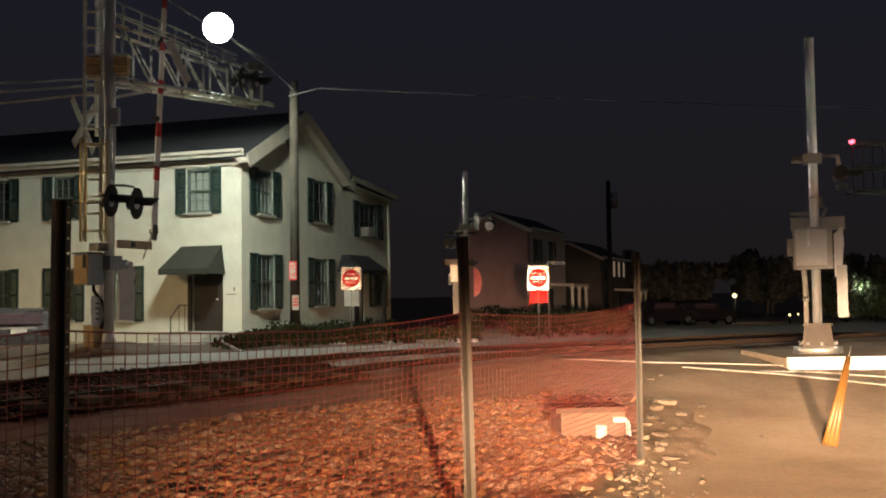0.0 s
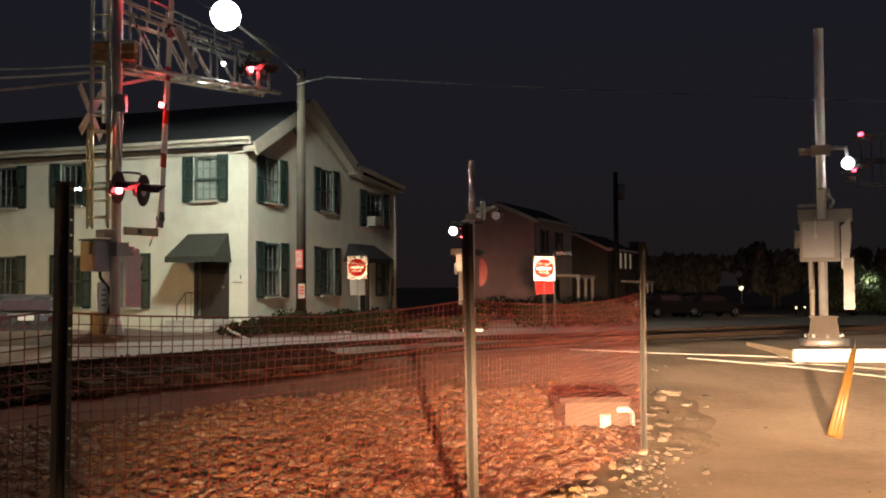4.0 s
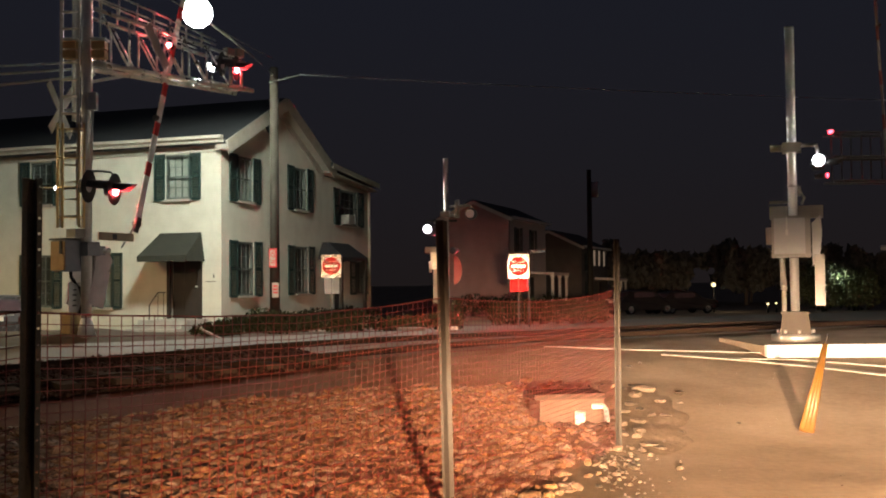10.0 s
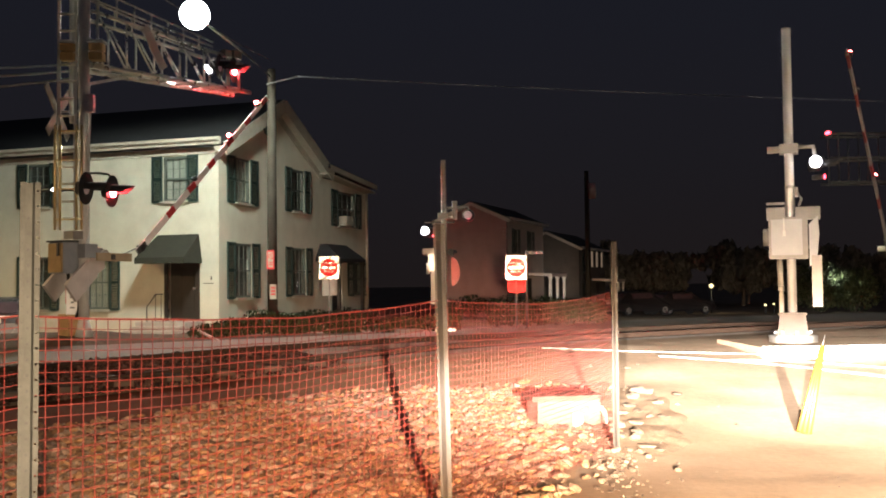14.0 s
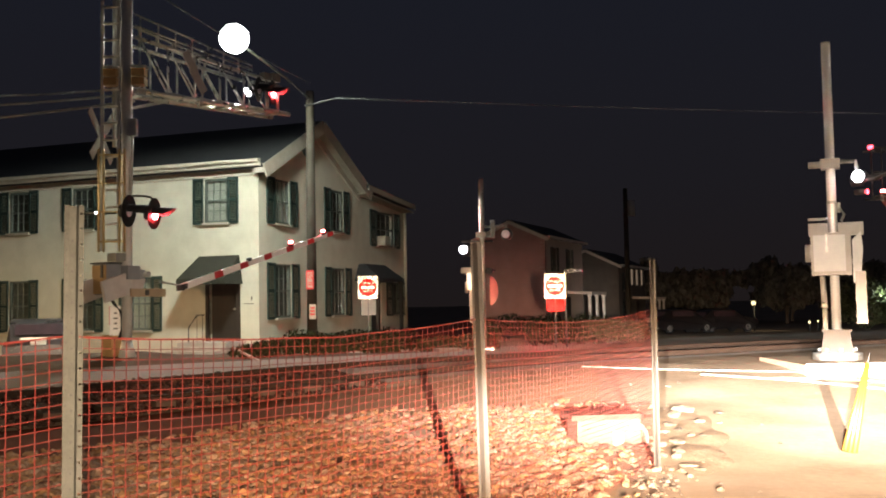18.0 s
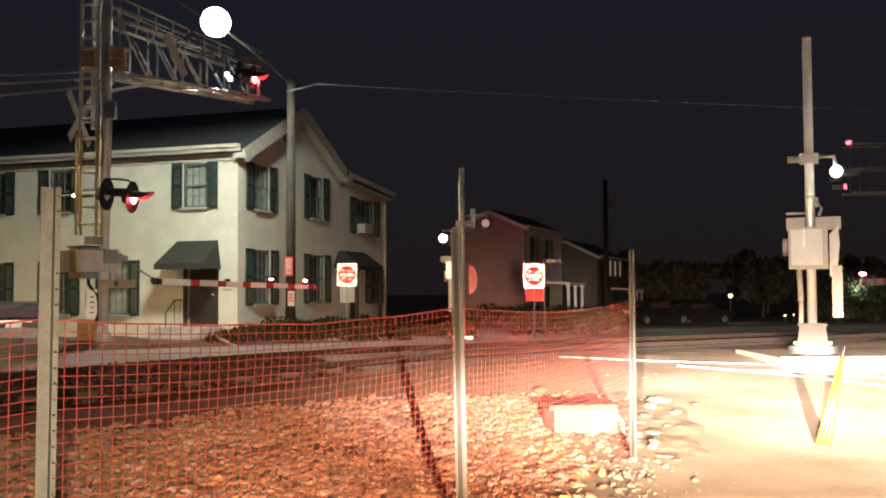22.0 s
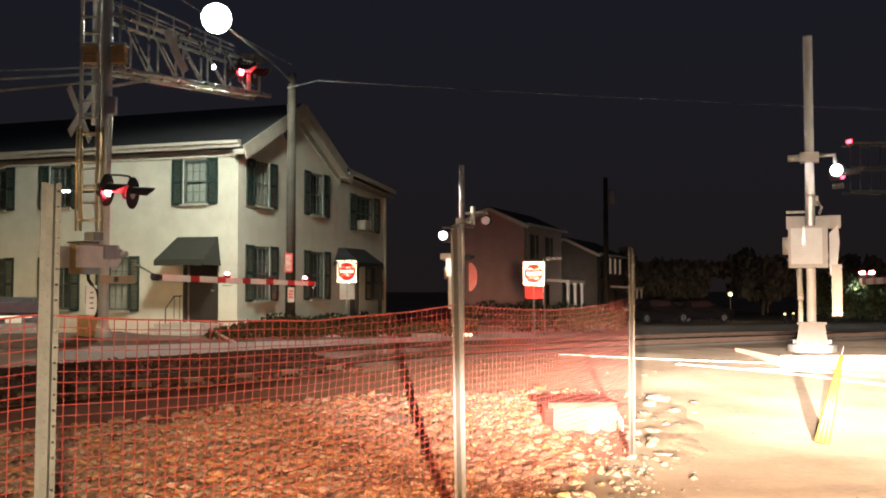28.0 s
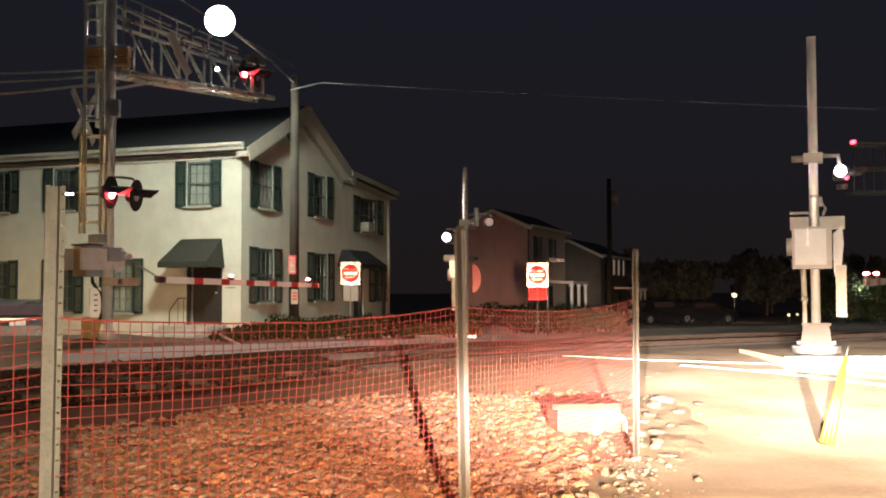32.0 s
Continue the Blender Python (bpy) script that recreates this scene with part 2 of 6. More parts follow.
# galvanised steel darkened so the far truss stays dim in the beams
DIMSTEEL = mat("dimmed_galvanised_steel", (0.022, 0.022, 0.024), (0.04, 0.04, 0.042), rough=0.7, scale=8)
CURTAIN = mat("pale_window_blind", (0.36, 0.37, 0.32), (0.26, 0.27, 0.23), rough=0.9, scale=3)
CURTAIND = mat("dim_window_curtain", (0.11, 0.115, 0.10), (0.05, 0.055, 0.05), rough=0.9, scale=3)
LAMPGLOW = mat("lamp_glow_cool", (1, 1, 1), rough=0.5, glow=(0.93, 1.0, 0.97), power=26)
REDGLOW = mat("red_lens_glow", (0.5, 0.02, 0.02), rough=0.4, glow=(1.0, 0.045, 0.055), power=320)
REDSOFT = mat("small_red_glow", (0.5, 0.02, 0.02), rough=0.4, glow=(1.0, 0.06, 0.07), power=100)
REDARM = mat("bright_red_arm_lamp", (0.5, 0.02, 0.02), rough=0.4, glow=(1.0, 0.045, 0.05), power=420)
REDBEAM = mat("red_beam_lens", (0.5, 0.02, 0.02), rough=0.4, glow=(1.0, 0.03, 0.04), power=15000)
REDSMALL = mat("dim_red_glow", (0.5, 0.02, 0.02), rough=0.4, glow=(1.0, 0.06, 0.10), power=9)
WHITEGLOW = mat("white_lens_glow", (1, 1, 1), rough=0.4, glow=(0.93, 0.92, 1.0), power=20)
WARMGLOW = mat("warm_lamp_glow", (1, 1, 1), rough=0.4, glow=(1.0, 0.80, 0.40), power=2.0)
WINDOWGLOW = mat("dim_lit_window", (0.6, 0.5, 0.4), rough=0.5, glow=(1.0, 0.72, 0.50), power=0.16)
DARKLENS = mat("unlit_lens", (0.05, 0.035, 0.04), (0.08, 0.05, 0.06), rough=0.2)


def glass(name, tint):
    m = bpy.data.materials.new(name)
    m.use_nodes = True
    p = m.node_tree.nodes["Principled BSDF"]
    p.inputs["Base Color"].default_value = (*tint, 1)
    p.inputs["Roughness"].default_value = 0.04
    p.inputs["Transmission Weight"].default_value = 1.0
    p.inputs["IOR"].default_value = 1.12
    return m


MASTG = mat("dull_galvanised_tube", (0.58, 0.58, 0.57), (0.70, 0.69, 0.67), rough=0.42, metal=0.25, scale=9, fine=60, bump=0.06)
BRIGHTMAST = mat("bright_galvanised_mast", (0.80, 0.80, 0.79), (0.86, 0.86, 0.85), rough=0.53, metal=0.9, scale=7, fine=60)
RUNG = mat("worn_bright_rung", (0.70, 0.66, 0.58), (0.80, 0.76, 0.68), rough=0.40, metal=0.7, scale=9)
# steel rails tinted gold, as the sodium lamp lights them
GUARD = mat("gold_lit_guard_rail", (0.86, 0.66, 0.34), (0.92, 0.74, 0.42), rough=0.40, metal=0.85, scale=8, bump=0.03)
PALELENS = mat("pale_unlit_lens", (0.72, 0.66, 0.74), (0.60, 0.54, 0.62), rough=0.22, scale=20)
# concrete reddened and darkened as it looks through the net
TINTCONC = mat("net_tinted_concrete", (0.135, 0.098, 0.072), (0.10, 0.07, 0.052), rough=0.9, scale=6, fine=40, bump=0.3)
BOXBLUE = mat("blue_grey_painted_metal", (0.20, 0.22, 0.25), (0.27, 0.28, 0.30), rough=0.5, scale=6, bump=0.05)
SIGNDULL = mat("dull_white_blade", (0.40, 0.39, 0.36), (0.30, 0.29, 0.27), rough=0.7, scale=6, bump=0.05)
PLATEW = mat("clean_white_plate", (0.92, 0.91, 0.90), (0.84, 0.83, 0.81), rough=0.4, scale=6)
DOORG = mat("pale_grey_painted_door", (0.33, 0.335, 0.35), (0.39, 0.395, 0.40), rough=0.5, scale=6, fine=50, bump=0.04)
CASTBASE = mat("brown_cast_iron", (0.034, 0.025, 0.019), (0.058, 0.045, 0.034), rough=0.7, scale=7, bump=0.15)


GLASS = glass("window_glass", (0.75, 0.80, 0.80))


# ---------------- mesh helpers ----------------
def bx(bm, c, s, r=None):
    """A box: centre, size, optional turn."""
    m = Matrix.Translation(c) @ (r.to_4x4() if r else Matrix.Identity(4))
    h = [v * 0.5 for v in s]
    v = [bm.verts.new(m @ Vector((h[0] * a, h[1] * b, h[2] * d))) for a in (-1, 1) for b in (-1, 1) for d in (-1, 1)]
    return [bm.faces.new([v[i] for i in f]) for f in ((0, 1, 3, 2), (4, 6, 7, 5), (0, 4, 5, 1), (2, 3, 7, 6), (0, 2, 6, 4), (1, 5, 7, 3))]


def bar(bm, a, b, w, h):
    """A square bar from a to b."""
    a, b = Vector(a), Vector(b)
    d = b - a
    q = d.to_track_quat("X", "Z").to_matrix()
    return bx(bm, (a + b) / 2, (d.length, w, h), q)


def tube(bm, a, b, r0, r1=None, n=14):
    """A round bar or cone from a to b."""
    a, b = Vector(a), Vector(b)
    r1 = r0 if r1 is None else r1
    q = (b - a).to_track_quat("Z", "X")
    rings = []
    for p, r in ((a, r0), (b, r1)):
        rings.append([bm.verts.new(p + q @ Vector((r * math.cos(k * math.tau / n), r * math.sin(k * math.tau / n), 0))) for k in range(n)])
    fs = [bm.faces.new((rings[0][k], rings[0][(k + 1) % n], rings[1][(k + 1) % n], rings[1][k])) for k in range(n)]
    for f in fs:
        f.smooth = True
    bm.faces.new(rings[0][::-1]), bm.faces.new(rings[1])
    return fs


def path_tube(bm, pts, r, n=8):
    """One bent tube through the points."""
    pts = [Vector(p) for p in pts]
    rings = []
    for i, p in enumerate(pts):
        d = (pts[min(i + 1, len(pts) - 1)] - pts[max(i - 1, 0)]).normalized()
        q = d.to_track_quat("Z", "X" if abs(d.x) < 0.9 else "Y")
        rings.append([bm.verts.new(p + q @ Vector((r * math.cos(k * math.tau / n), r * math.sin(k * math.tau / n), 0))) for k in range(n)])
    for a, b in zip(rings[:-1], rings[1:]):
        o = min(range(n), key=lambda j: (a[0].co - b[j].co).length)
        for k in range(n):
            bm.faces.new((a[k], a[(k + 1) % n], b[(k + 1 + o) % n], b[(k + o) % n])).smooth = True
    bm.faces.new(rings[0][::-1]), bm.faces.new(rings[-1])


def part(name, bm, material, parent=None, label="", bevel=0.0, at=None):
    """Links a bmesh as one mesh object under a thing or part."""
    if bevel:
        bmesh.ops.bevel(bm, geom=[e for e in bm.edges if e.calc_face_angle(0) > 0.6], offset=bevel, segments=2, affect="EDGES", clamp_overlap=True)
    bmesh.ops.recalc_face_normals(bm, faces=bm.faces)
    me = bpy.data.meshes.new(name)
    bm.to_mesh(me)
    bm.free()
    for mm in material if isinstance(material, (list, tuple)) else [material]:
        me.materials.append(mm)
    ob = new(name, me)
    if at is not None:
        ob.matrix_basis = at
    if parent:
        ob.parent = parent
    if label:
        ob["label"] = label
    return ob


def thing(name, m, label, category, group="", kind=""):
    e = new(name)
    e.empty_display_size = 0.2
    e.matrix_basis = m
    return tagged(e, label, category, group, kind)


def boxpart(name, c, s, material, parent=None, label="", bevel=0.0, r=None):
    bm = bmesh.new()
    bx(bm, c, s, r)
    return part(name, bm, material, parent, label, bevel)


def tubepart(name, a, b, r0, material, parent=None, label="", r1=None, n=16):
    bm = bmesh.new()
    tube(bm, a, b, r0, r1, n)
    return part(name, bm, material, parent, label)


def smooth(a, b, v):
    t = min(1.0, max(0.0, (v - a) / (b - a)))
    return t * t * (3 - 2 * t)


def ground_z(x, y):
    """The crossing's hump: low before it, flat on top, lower again behind."""
    z = 0.45 * smooth(7.5, 15.5, y) - 0.40 * smooth(19.0, 26.5, y) - 0.9 * smooth(34.0, 75.0, y)
    z -= 0.45 * smooth(-9.0, -11.5, x) * smooth(23.0, 26.5, y)
    return z


# ---------------- ground ----------------
def grid_sheet(name, xs, ys, material, lift, label, category, rough=0.0, turn=None):
    """A sheet laid on the ground; xs, ys in the sheet's own axes (turn: its frame)."""
    bm = bmesh.new()
    rows = []
    for y in ys:
        row = []
        for x in xs:
            p = turn @ Vector((x, y, 0)) if turn else Vector((x, y, 0))
            z = ground_z(p.x, p.y) + lift
            if rough:
                z += rough * noise.noise(Vector((p.x * 1.3, p.y * 1.3, 0))) + rough * 0.5 * noise.noise(Vector((p.x * 4, p.y * 4, 3)))
            row.append(bm.verts.new((p.x, p.y, z)))
        rows.append(row)
    for a, b in zip(rows[:-1], rows[1:]):
        for k in range(len(xs) - 1):
            bm.faces.new((a[k], a[k + 1], b[k + 1], b[k])).smooth = True
    ob = part(name, bm, material)
    return tagged(ob, label, category, kind="structure")


def spaced(*stops):
    out = []
    for (a, b, n) in stops:
        out += [a + (b - a) * k / n for k in range(n)]
    return out + [stops[-1][1]]


def ground_material():
    """Sandy dirt and dusty paving; bare soil in the ditch by the track."""
    m = mat("sandy_dirt", (0.40, 0.318, 0.240), (0.275, 0.212, 0.156), rough=0.95, scale=0.9, fine=14, bump=0.35, spec=0.03)
    nt = m.node_tree
    p = nt.nodes["Principled BSDF"]
    src = p.inputs["Base Color"].links[0].from_socket
    tc = nt.nodes.new("ShaderNodeTexCoord")
    w = nt.nodes.new("ShaderNodeTexNoise")
    w.inputs["Scale"].default_value, w.inputs["Detail"].default_value, w.inputs["Distortion"].default_value = 0.35, 6, 0.6
    nt.links.new(tc.outputs["Object"], w.inputs["Vector"])
    r = nt.nodes.new("ShaderNodeValToRGB")
    r.color_ramp.elements[0].position, r.color_ramp.elements[1].position = 0.42, 0.62
    r.color_ramp.elements[0].color, r.color_ramp.elements[1].color = (0.74, 0.72, 0.70, 1), (1, 1, 1, 1)
    nt.links.new(w.outputs["Fac"], r.inputs["Fac"])
    mix = nt.nodes.new("ShaderNodeMix")
    mix.data_type, mix.blend_type = "RGBA", "MULTIPLY"
    mix.inputs["Factor"].default_value = 1.0
    nt.links.new(src, mix.inputs[6])
    nt.links.new(r.outputs["Color"], mix.inputs[7])
    nt.links.new(mix.outputs[2], p.inputs["Base Color"])
    return m


grid_sheet("ground", spaced((-1500, -60, 6), (-60, -8, 26), (-8, 9, 85), (9, 60, 30), (60, 1500, 6)),
           spaced((-300, -8, 6), (-8, 4, 20), (4, 16, 80), (16, 30, 40), (30, 90, 30), (90, 1500, 8)),
           ground_material(), 0.0, "sandy dirt ground rising to the crossing", "ground", 0.012)
TRACKDIR = math.atan2(0.52, 0.84)
TRACK = pose(-4.7, 12.2, 0, 0, 0, math.degrees(TRACKDIR))
grid_sheet("road", spaced((-40, 50, 90)), spaced((1.05, 3.75, 6)), PALEROAD, 0.045, "pale worn road strip beside the track", "road", 0.0, TRACK)
SOIL = mat("bare_brown_soil", (0.075, 0.056, 0.042), (0.12, 0.092, 0.068), rough=0.95, scale=3, fine=20, bump=0.6, spec=0.05)
grid_sheet("verge", spaced((-40, 7.6, 80)), spaced((3.75, 20.0, 26)), SOIL, 0.035, "bare brown soil verge before the house", "ground", 0.02, TRACK)
grid_sheet("far_road", spaced((7.6, 60, 60)), spaced((3.75, 13.0, 12)), ASPH, 0.04, "worn dark asphalt beyond the crossing", "road", 0.0, TRACK)
grid_sheet("track_bed", spaced((-30, 3.4, 60)), spaced((-1.5, 1.05, 9)), DARKBAL, 0.06, "dark oily ballast under the rails", "track bed", 0.012, TRACK)
grid_sheet("pavement", spaced((3.6, 50, 60)), spaced((-1.15, 1.05, 6)), ASPH, 0.04, "worn asphalt between the rails at the crossing", "pavement", 0.0, TRACK)


# ---------------- houses ----------------
def wall_panels(bm, length, height, openings, thick, along="x"):
    """A wall with real openings, from panels. Openings: (centre, width, bottom, top)."""
    us = sorted({0.0, length, *[o[0] - o[1] / 2 for o in openings], *[o[0] + o[1] / 2 for o in openings]})
    zs = sorted({0.0, height, *[o[2] for o in openings], *[o[3] for o in openings]})
    for u0, u1 in zip(us[:-1], us[1:]):
        for z0, z1 in zip(zs[:-1], zs[1:]):
            uc, zc = (u0 + u1) / 2, (z0 + z1) / 2
            if any(abs(uc - o[0]) < o[1] / 2 and o[2] < zc < o[3] for o in openings):
                continue
            if along == "x":
                bx(bm, (uc, thick / 2, zc), (u1 - u0, thick, z1 - z0))
            else:
                bx(bm, (thick / 2, uc, zc), (thick, u1 - u0, z1 - z0))
    bmesh.ops.remove_doubles(bm, verts=bm.verts, dist=0.0005)


def window(parent, c, w, z0, z1, along, blind=CURTAIND, shutters=True, shutter_w=0.40):
    """Sash window in a wall's opening: frame, sill, panes, blind and louvred shutters."""
    # wall frame: u along the wall, n outwards (negative)
    def P(u, n, z):
        return (u, n, z) if along == "x" else (n, u, z)

    def S(u, n, z):
        return (u, n, z) if along == "x" else (n, u, z)
    h, zc = z1 - z0, (z0 + z1) / 2
    win = boxpart("window_sill", P(c, -0.03, z0 - 0.035), S(w + 0.14, 0.20, 0.07), TRIM, parent, "pale painted window sill", 0.008)
    bm = bmesh.new()
    for s in (-1, 1):
        bx(bm, P(c + s * (w / 2 - 0.035), 0.06, zc), S(0.07, 0.09, h))
    bx(bm, P(c, 0.06, z1 - 0.035), S(w - 0.14, 0.09, 0.07))
    bx(bm, P(c, 0.06, z0 + 0.035), S(w - 0.14, 0.09, 0.07))
    bx(bm, P(c, 0.055, zc), S(w - 0.14, 0.07, 0.055))
    for k in (-1, 1):
        bx(bm, P(c + k * (w - 0.14) / 6, 0.062, zc), S(0.022, 0.03, h - 0.14))
    for k in (0.27, 0.73):
        bx(bm, P(c, 0.066, z0 + h * k), S(w - 0.14, 0.024, 0.022))
    part("window_frame", bm, SASH, parent, "grey green sash frame with glazing bars")
    for k in (0, 1):
        zz = z0 + 0.07 + (h / 2 - 0.085) * (k + 0.5) + 0.028 * k
        pn = boxpart("pane", P(c, 0.085, zz), S(w - 0.14, 0.006, h / 2 - 0.1), GLASS, parent)
        pn.visible_shadow = False
    bm = bmesh.new()
    n = 24
    for k in range(n):
        zz = z0 + 0.05 + (h - 0.1) * (k + 0.5) / n
        bx(bm, P(c, 0.15 + 0.006 * (k % 2), zz), S(w - 0.06, 0.012, (h - 0.1) / n * 0.98))
    part("blind", bm, blind, parent)
    if shutters:
        for s in (-1, 1):
            bm = bmesh.new()
            u = c + s * (w / 2 + shutter_w / 2 + 0.02)
            for e in (-1, 1):
                bx(bm, P(u + e * (shutter_w / 2 - 0.03), -0.035, zc), S(0.06, 0.05, h + 0.06))
            for zz in (z0 - 0.0, zc, z1 - 0.02):
                bx(bm, P(u, -0.035, zz), S(shutter_w - 0.12, 0.046, 0.09))
            m = int(h / 0.055)
            for k in range(m):
                zz = z0 + 0.05 + (h - 0.1) * (k + 0.5) / m
                bx(bm, P(u, -0.03, zz), S(shutter_w - 0.12, 0.03, 0.03))
            part("shutter", bm, SHUTTER, parent, "dark green louvred shutter")


def gable_house():
    """The large cream house on the corner."""
    H = thing("house", pose(-6.3, 30.3, 0.04, 0, 0, 71.2), "cream painted two storey house with dark green shutters", "house")
    W, L, E, R, T = 7.30, 16.0, 5.75, 7.58, 0.28
    up_g = [(1.46, 0.95, 4.05, 5.48), (5.44, 1.0, 4.05, 5.55)]
    lo_g = [(1.50, 1.05, 1.04, 2.76), (5.50, 1.1, 1.06, 2.74)]
    bm = bmesh.new()
    wall_panels(bm, W, E, up_g + lo_g, T, "x")
    # gable triangle
    v = [bm.verts.new(p) for p in ((0, 0, E), (W, 0, E), (W / 2, 0, R), (0, T, E), (W, T, E), (W / 2, T, R))]
    for f in ((0, 1, 2), (5, 4, 3), (0, 3, 4, 1), (1, 4, 5, 2), (2, 5, 3, 0)):
        bm.faces.new([v[k] for k in f])
    part("gable_wall", bm, CREAM, H)
    up_f = [(1.52, 0.85, 4.06, 5.45), (6.64, 0.85, 4.06, 5.45), (9.3, 0.85, 4.06, 5.45)]
    lo_f = [(4.35, 0.85, 0.72, 2.42), (6.64, 0.85, 0.72, 2.42), (9.3, 0.85, 0.72, 2.42)]
    door = (1.28, 1.0, 0.36, 2.42)
    bm = bmesh.new()
    wall_panels(bm, L, E, [(o[0] - T, *o[1:]) for o in up_f + lo_f + [door]], T, "y")
    part("front_wall", bm, CREAM, H).location = (0, T, 0)
    for k, o in enumerate(up_g + lo_g):
        window(H, o[0], o[1], o[2], o[3], "x", CURTAIN if k == 0 else CURTAIND, True, 0.50)
    for k, o in enumerate(up_f + lo_f):
        window(H, o[0], o[1], o[2], o[3], "y", CURTAIN if k in (0, 3) else CURTAIND, True, 0.38)
    # closing walls and floor slab inside so that rooms stay dark
    bm = bmesh.new()
    bx(bm, (W - 0.1, L / 2 + 0.3, E / 2), (0.2, L - 0.5, E))
    bx(bm, (W / 2, L + 0.1, E / 2), (W, 0.2, E))
    bx(bm, (W / 2, L / 2, 2.95), (W - 0.7, L - 0.7, 0.2))
    bx(bm, (W / 2 + 0.4, L / 2 + 0.3, 2.0), (W - 2.2, L - 2.2, 3.9))
    part("inner_wall", bm, DARKDOOR, H)
    # stone plinth
    bm = bmesh.new()
    bx(bm, (W / 2, -0.03, 0.11), (W + 0.1, 0.06, 0.5))
    bx(bm, (-0.03, L / 2, -0.15), (0.06, L, 1.0))
    part("plinth", bm, CREAM, H)
    # roof slopes with overhang
    run, rise = W / 2, R - E
    sl = math.atan2(rise, run)
    for s in (-1, 1):
        bm = bmesh.new()
        ln = math.hypot(run, rise) + 0.36
        mid = Vector((W / 2 + s * (ln / 2) * math.cos(sl), L / 2 - 0.02, R + 0.10 - ln / 2 * math.sin(sl)))
        bx(bm, mid, (ln, L + 0.75, 0.10), Euler((0, s * sl, 0)).to_matrix())
        slope = part("roof_slope", bm, ROOF, H)
        n = 22
        for k in range(n):
            d = (k + 0.5) * ln / n
            p = Vector((W / 2 + s * d * math.cos(sl), L / 2 - 0.02, R + 0.10 - d * math.sin(sl))) + Vector((s * math.sin(sl), 0, math.cos(sl))) * 0.058
            boxpart("shingle_course", p, (ln / n * 0.94, L + 0.76, 0.02), ROOF, slope, r=Euler((0, s * (sl + 0.03), 0)).to_matrix())
        # rake board and soffit on the gable
        bm = bmesh.new()
        rk = Vector((W / 2 + s * (ln / 2) * math.cos(sl), -0.425, R + 0.02 - ln / 2 * math.sin(sl)))
        bx(bm, rk - Vector((0, 0, 0.06)), (ln, 0.05, 0.42), Euler((0, s * sl, 0)).to_matrix())
        bx(bm, rk + Vector((0, 0.22, -0.10)), (ln, 0.39, 0.03), Euler((0, s * sl, 0)).to_matrix())
        bx(bm, rk + Vector((0, 0.40, -0.24)), (ln - 0.5, 0.05, 0.24), Euler((0, s * sl, 0)).to_matrix())
        if s < 0:
            bx(bm, (-0.14, -0.19, E - 0.10), (0.34, 0.36, 0.26))
        part("rake_board", bm, TRIM, H, "dull painted rake board and soffit")
    bm = bmesh.new()
    bx(bm, (-0.20, L / 2, E - 0.02), (0.40, L + 0.6, 0.05))
    bx(bm, (-0.39, L / 2, E + 0.07), (0.05, L + 0.6, 0.20))
    bx(bm, (-0.03, L / 2, E - 0.16), (0.06, L, 0.22))
    part("eave_cornice", bm, TRIM, H, "dull painted cornice under the eave")
    bm = bmesh.new()
    bx(bm, (-0.46, L / 2, E + 0.12), (0.12, L + 0.6, 0.10))
    part("gutter", bm, TRIM, H, bevel=0.02)
    # attic vent
    bm = bmesh.new()
    tube(bm, (W / 2 - 0.5, -0.05, 6.75), (W / 2 - 0.5, 0.02, 6.75), 0.28, n=24)
    for k in range(6):
        bx(bm, (W / 2 - 0.5, -0.06, 6.55 + 0.08 * k), (0.40, 0.03, 0.03))
    part("attic_vent", bm, SHUTTER, H, "dark round louvred vent")
    # rear wing
    X0, X1 = W, 11.92
    ou = [(9.80 - X0, 1.7, 3.74, 5.10)]
    ol = [(8.9 - X0, 0.95, 0.3, 2.35), (10.9 - X0, 0.8, 1.0, 2.3)]
    bm = bmesh.new()
    wall_panels(bm, X1 - X0, 5.47, ou + ol, T, "x")
    part("wing_wall", bm, CREAM, H).location = (X0, 0.02, 0)
    bm = bmesh.new()
    bx(bm, (X1 - 0.1, 4.2, 2.7), (0.2, 7.8, 5.35))
    bx(bm, (X0 + 2.1, 4.2, 2.6), (3.0, 6.0, 5.0))
    part("wing_side_wall", bm, CREAM, H)
    for o in ou + ol[1:]:
        window(H, X0 + o[0], o[1], o[2], o[3], "x", CURTAIND, True, 0.62)
    bm = bmesh.new()
    a = Euler((0, 0.075, 0)).to_matrix()
    bx(bm, (X0 + 2.16, 3.9, 5.66), (4.72, 8.9, 0.12), a)
    slope = part("wing_roof", bm, ROOF, H)
    for k in range(10):
        boxpart("shingle_course", (X0 - 0.01 + 0.47 * k, 3.9, 5.905 - 0.0355 * k), (0.44, 8.92, 0.02), ROOF, slope, r=a)
    bm = bmesh.new()
    bx(bm, (X0 + 2.16, -0.53, 5.64), (4.72, 0.05, 0.20), a)
    bx(bm, (X0 + 2.16, -0.24, 5.42), (4.62, 0.50, 0.04), a)
    part("wing_fascia", bm, TRIM, H)
    tubepart("downpipe", (X1 - 0.15, -0.08, 0.1), (X1 - 0.15, -0.08, 5.3), 0.05, TRIM, H)
    # small air conditioner in the wing window
    boxpart("air_conditioner", (9.35, -0.16, 3.93), (0.55, 0.36, 0.36), TRIM, H, "pale window air conditioner", 0.02)
    # front door, canvas awning, stoop and handrail
    bm = bmesh.new()
    bx(bm, (0.12, door[0], 1.39), (0.06, 0.94, 2.04))
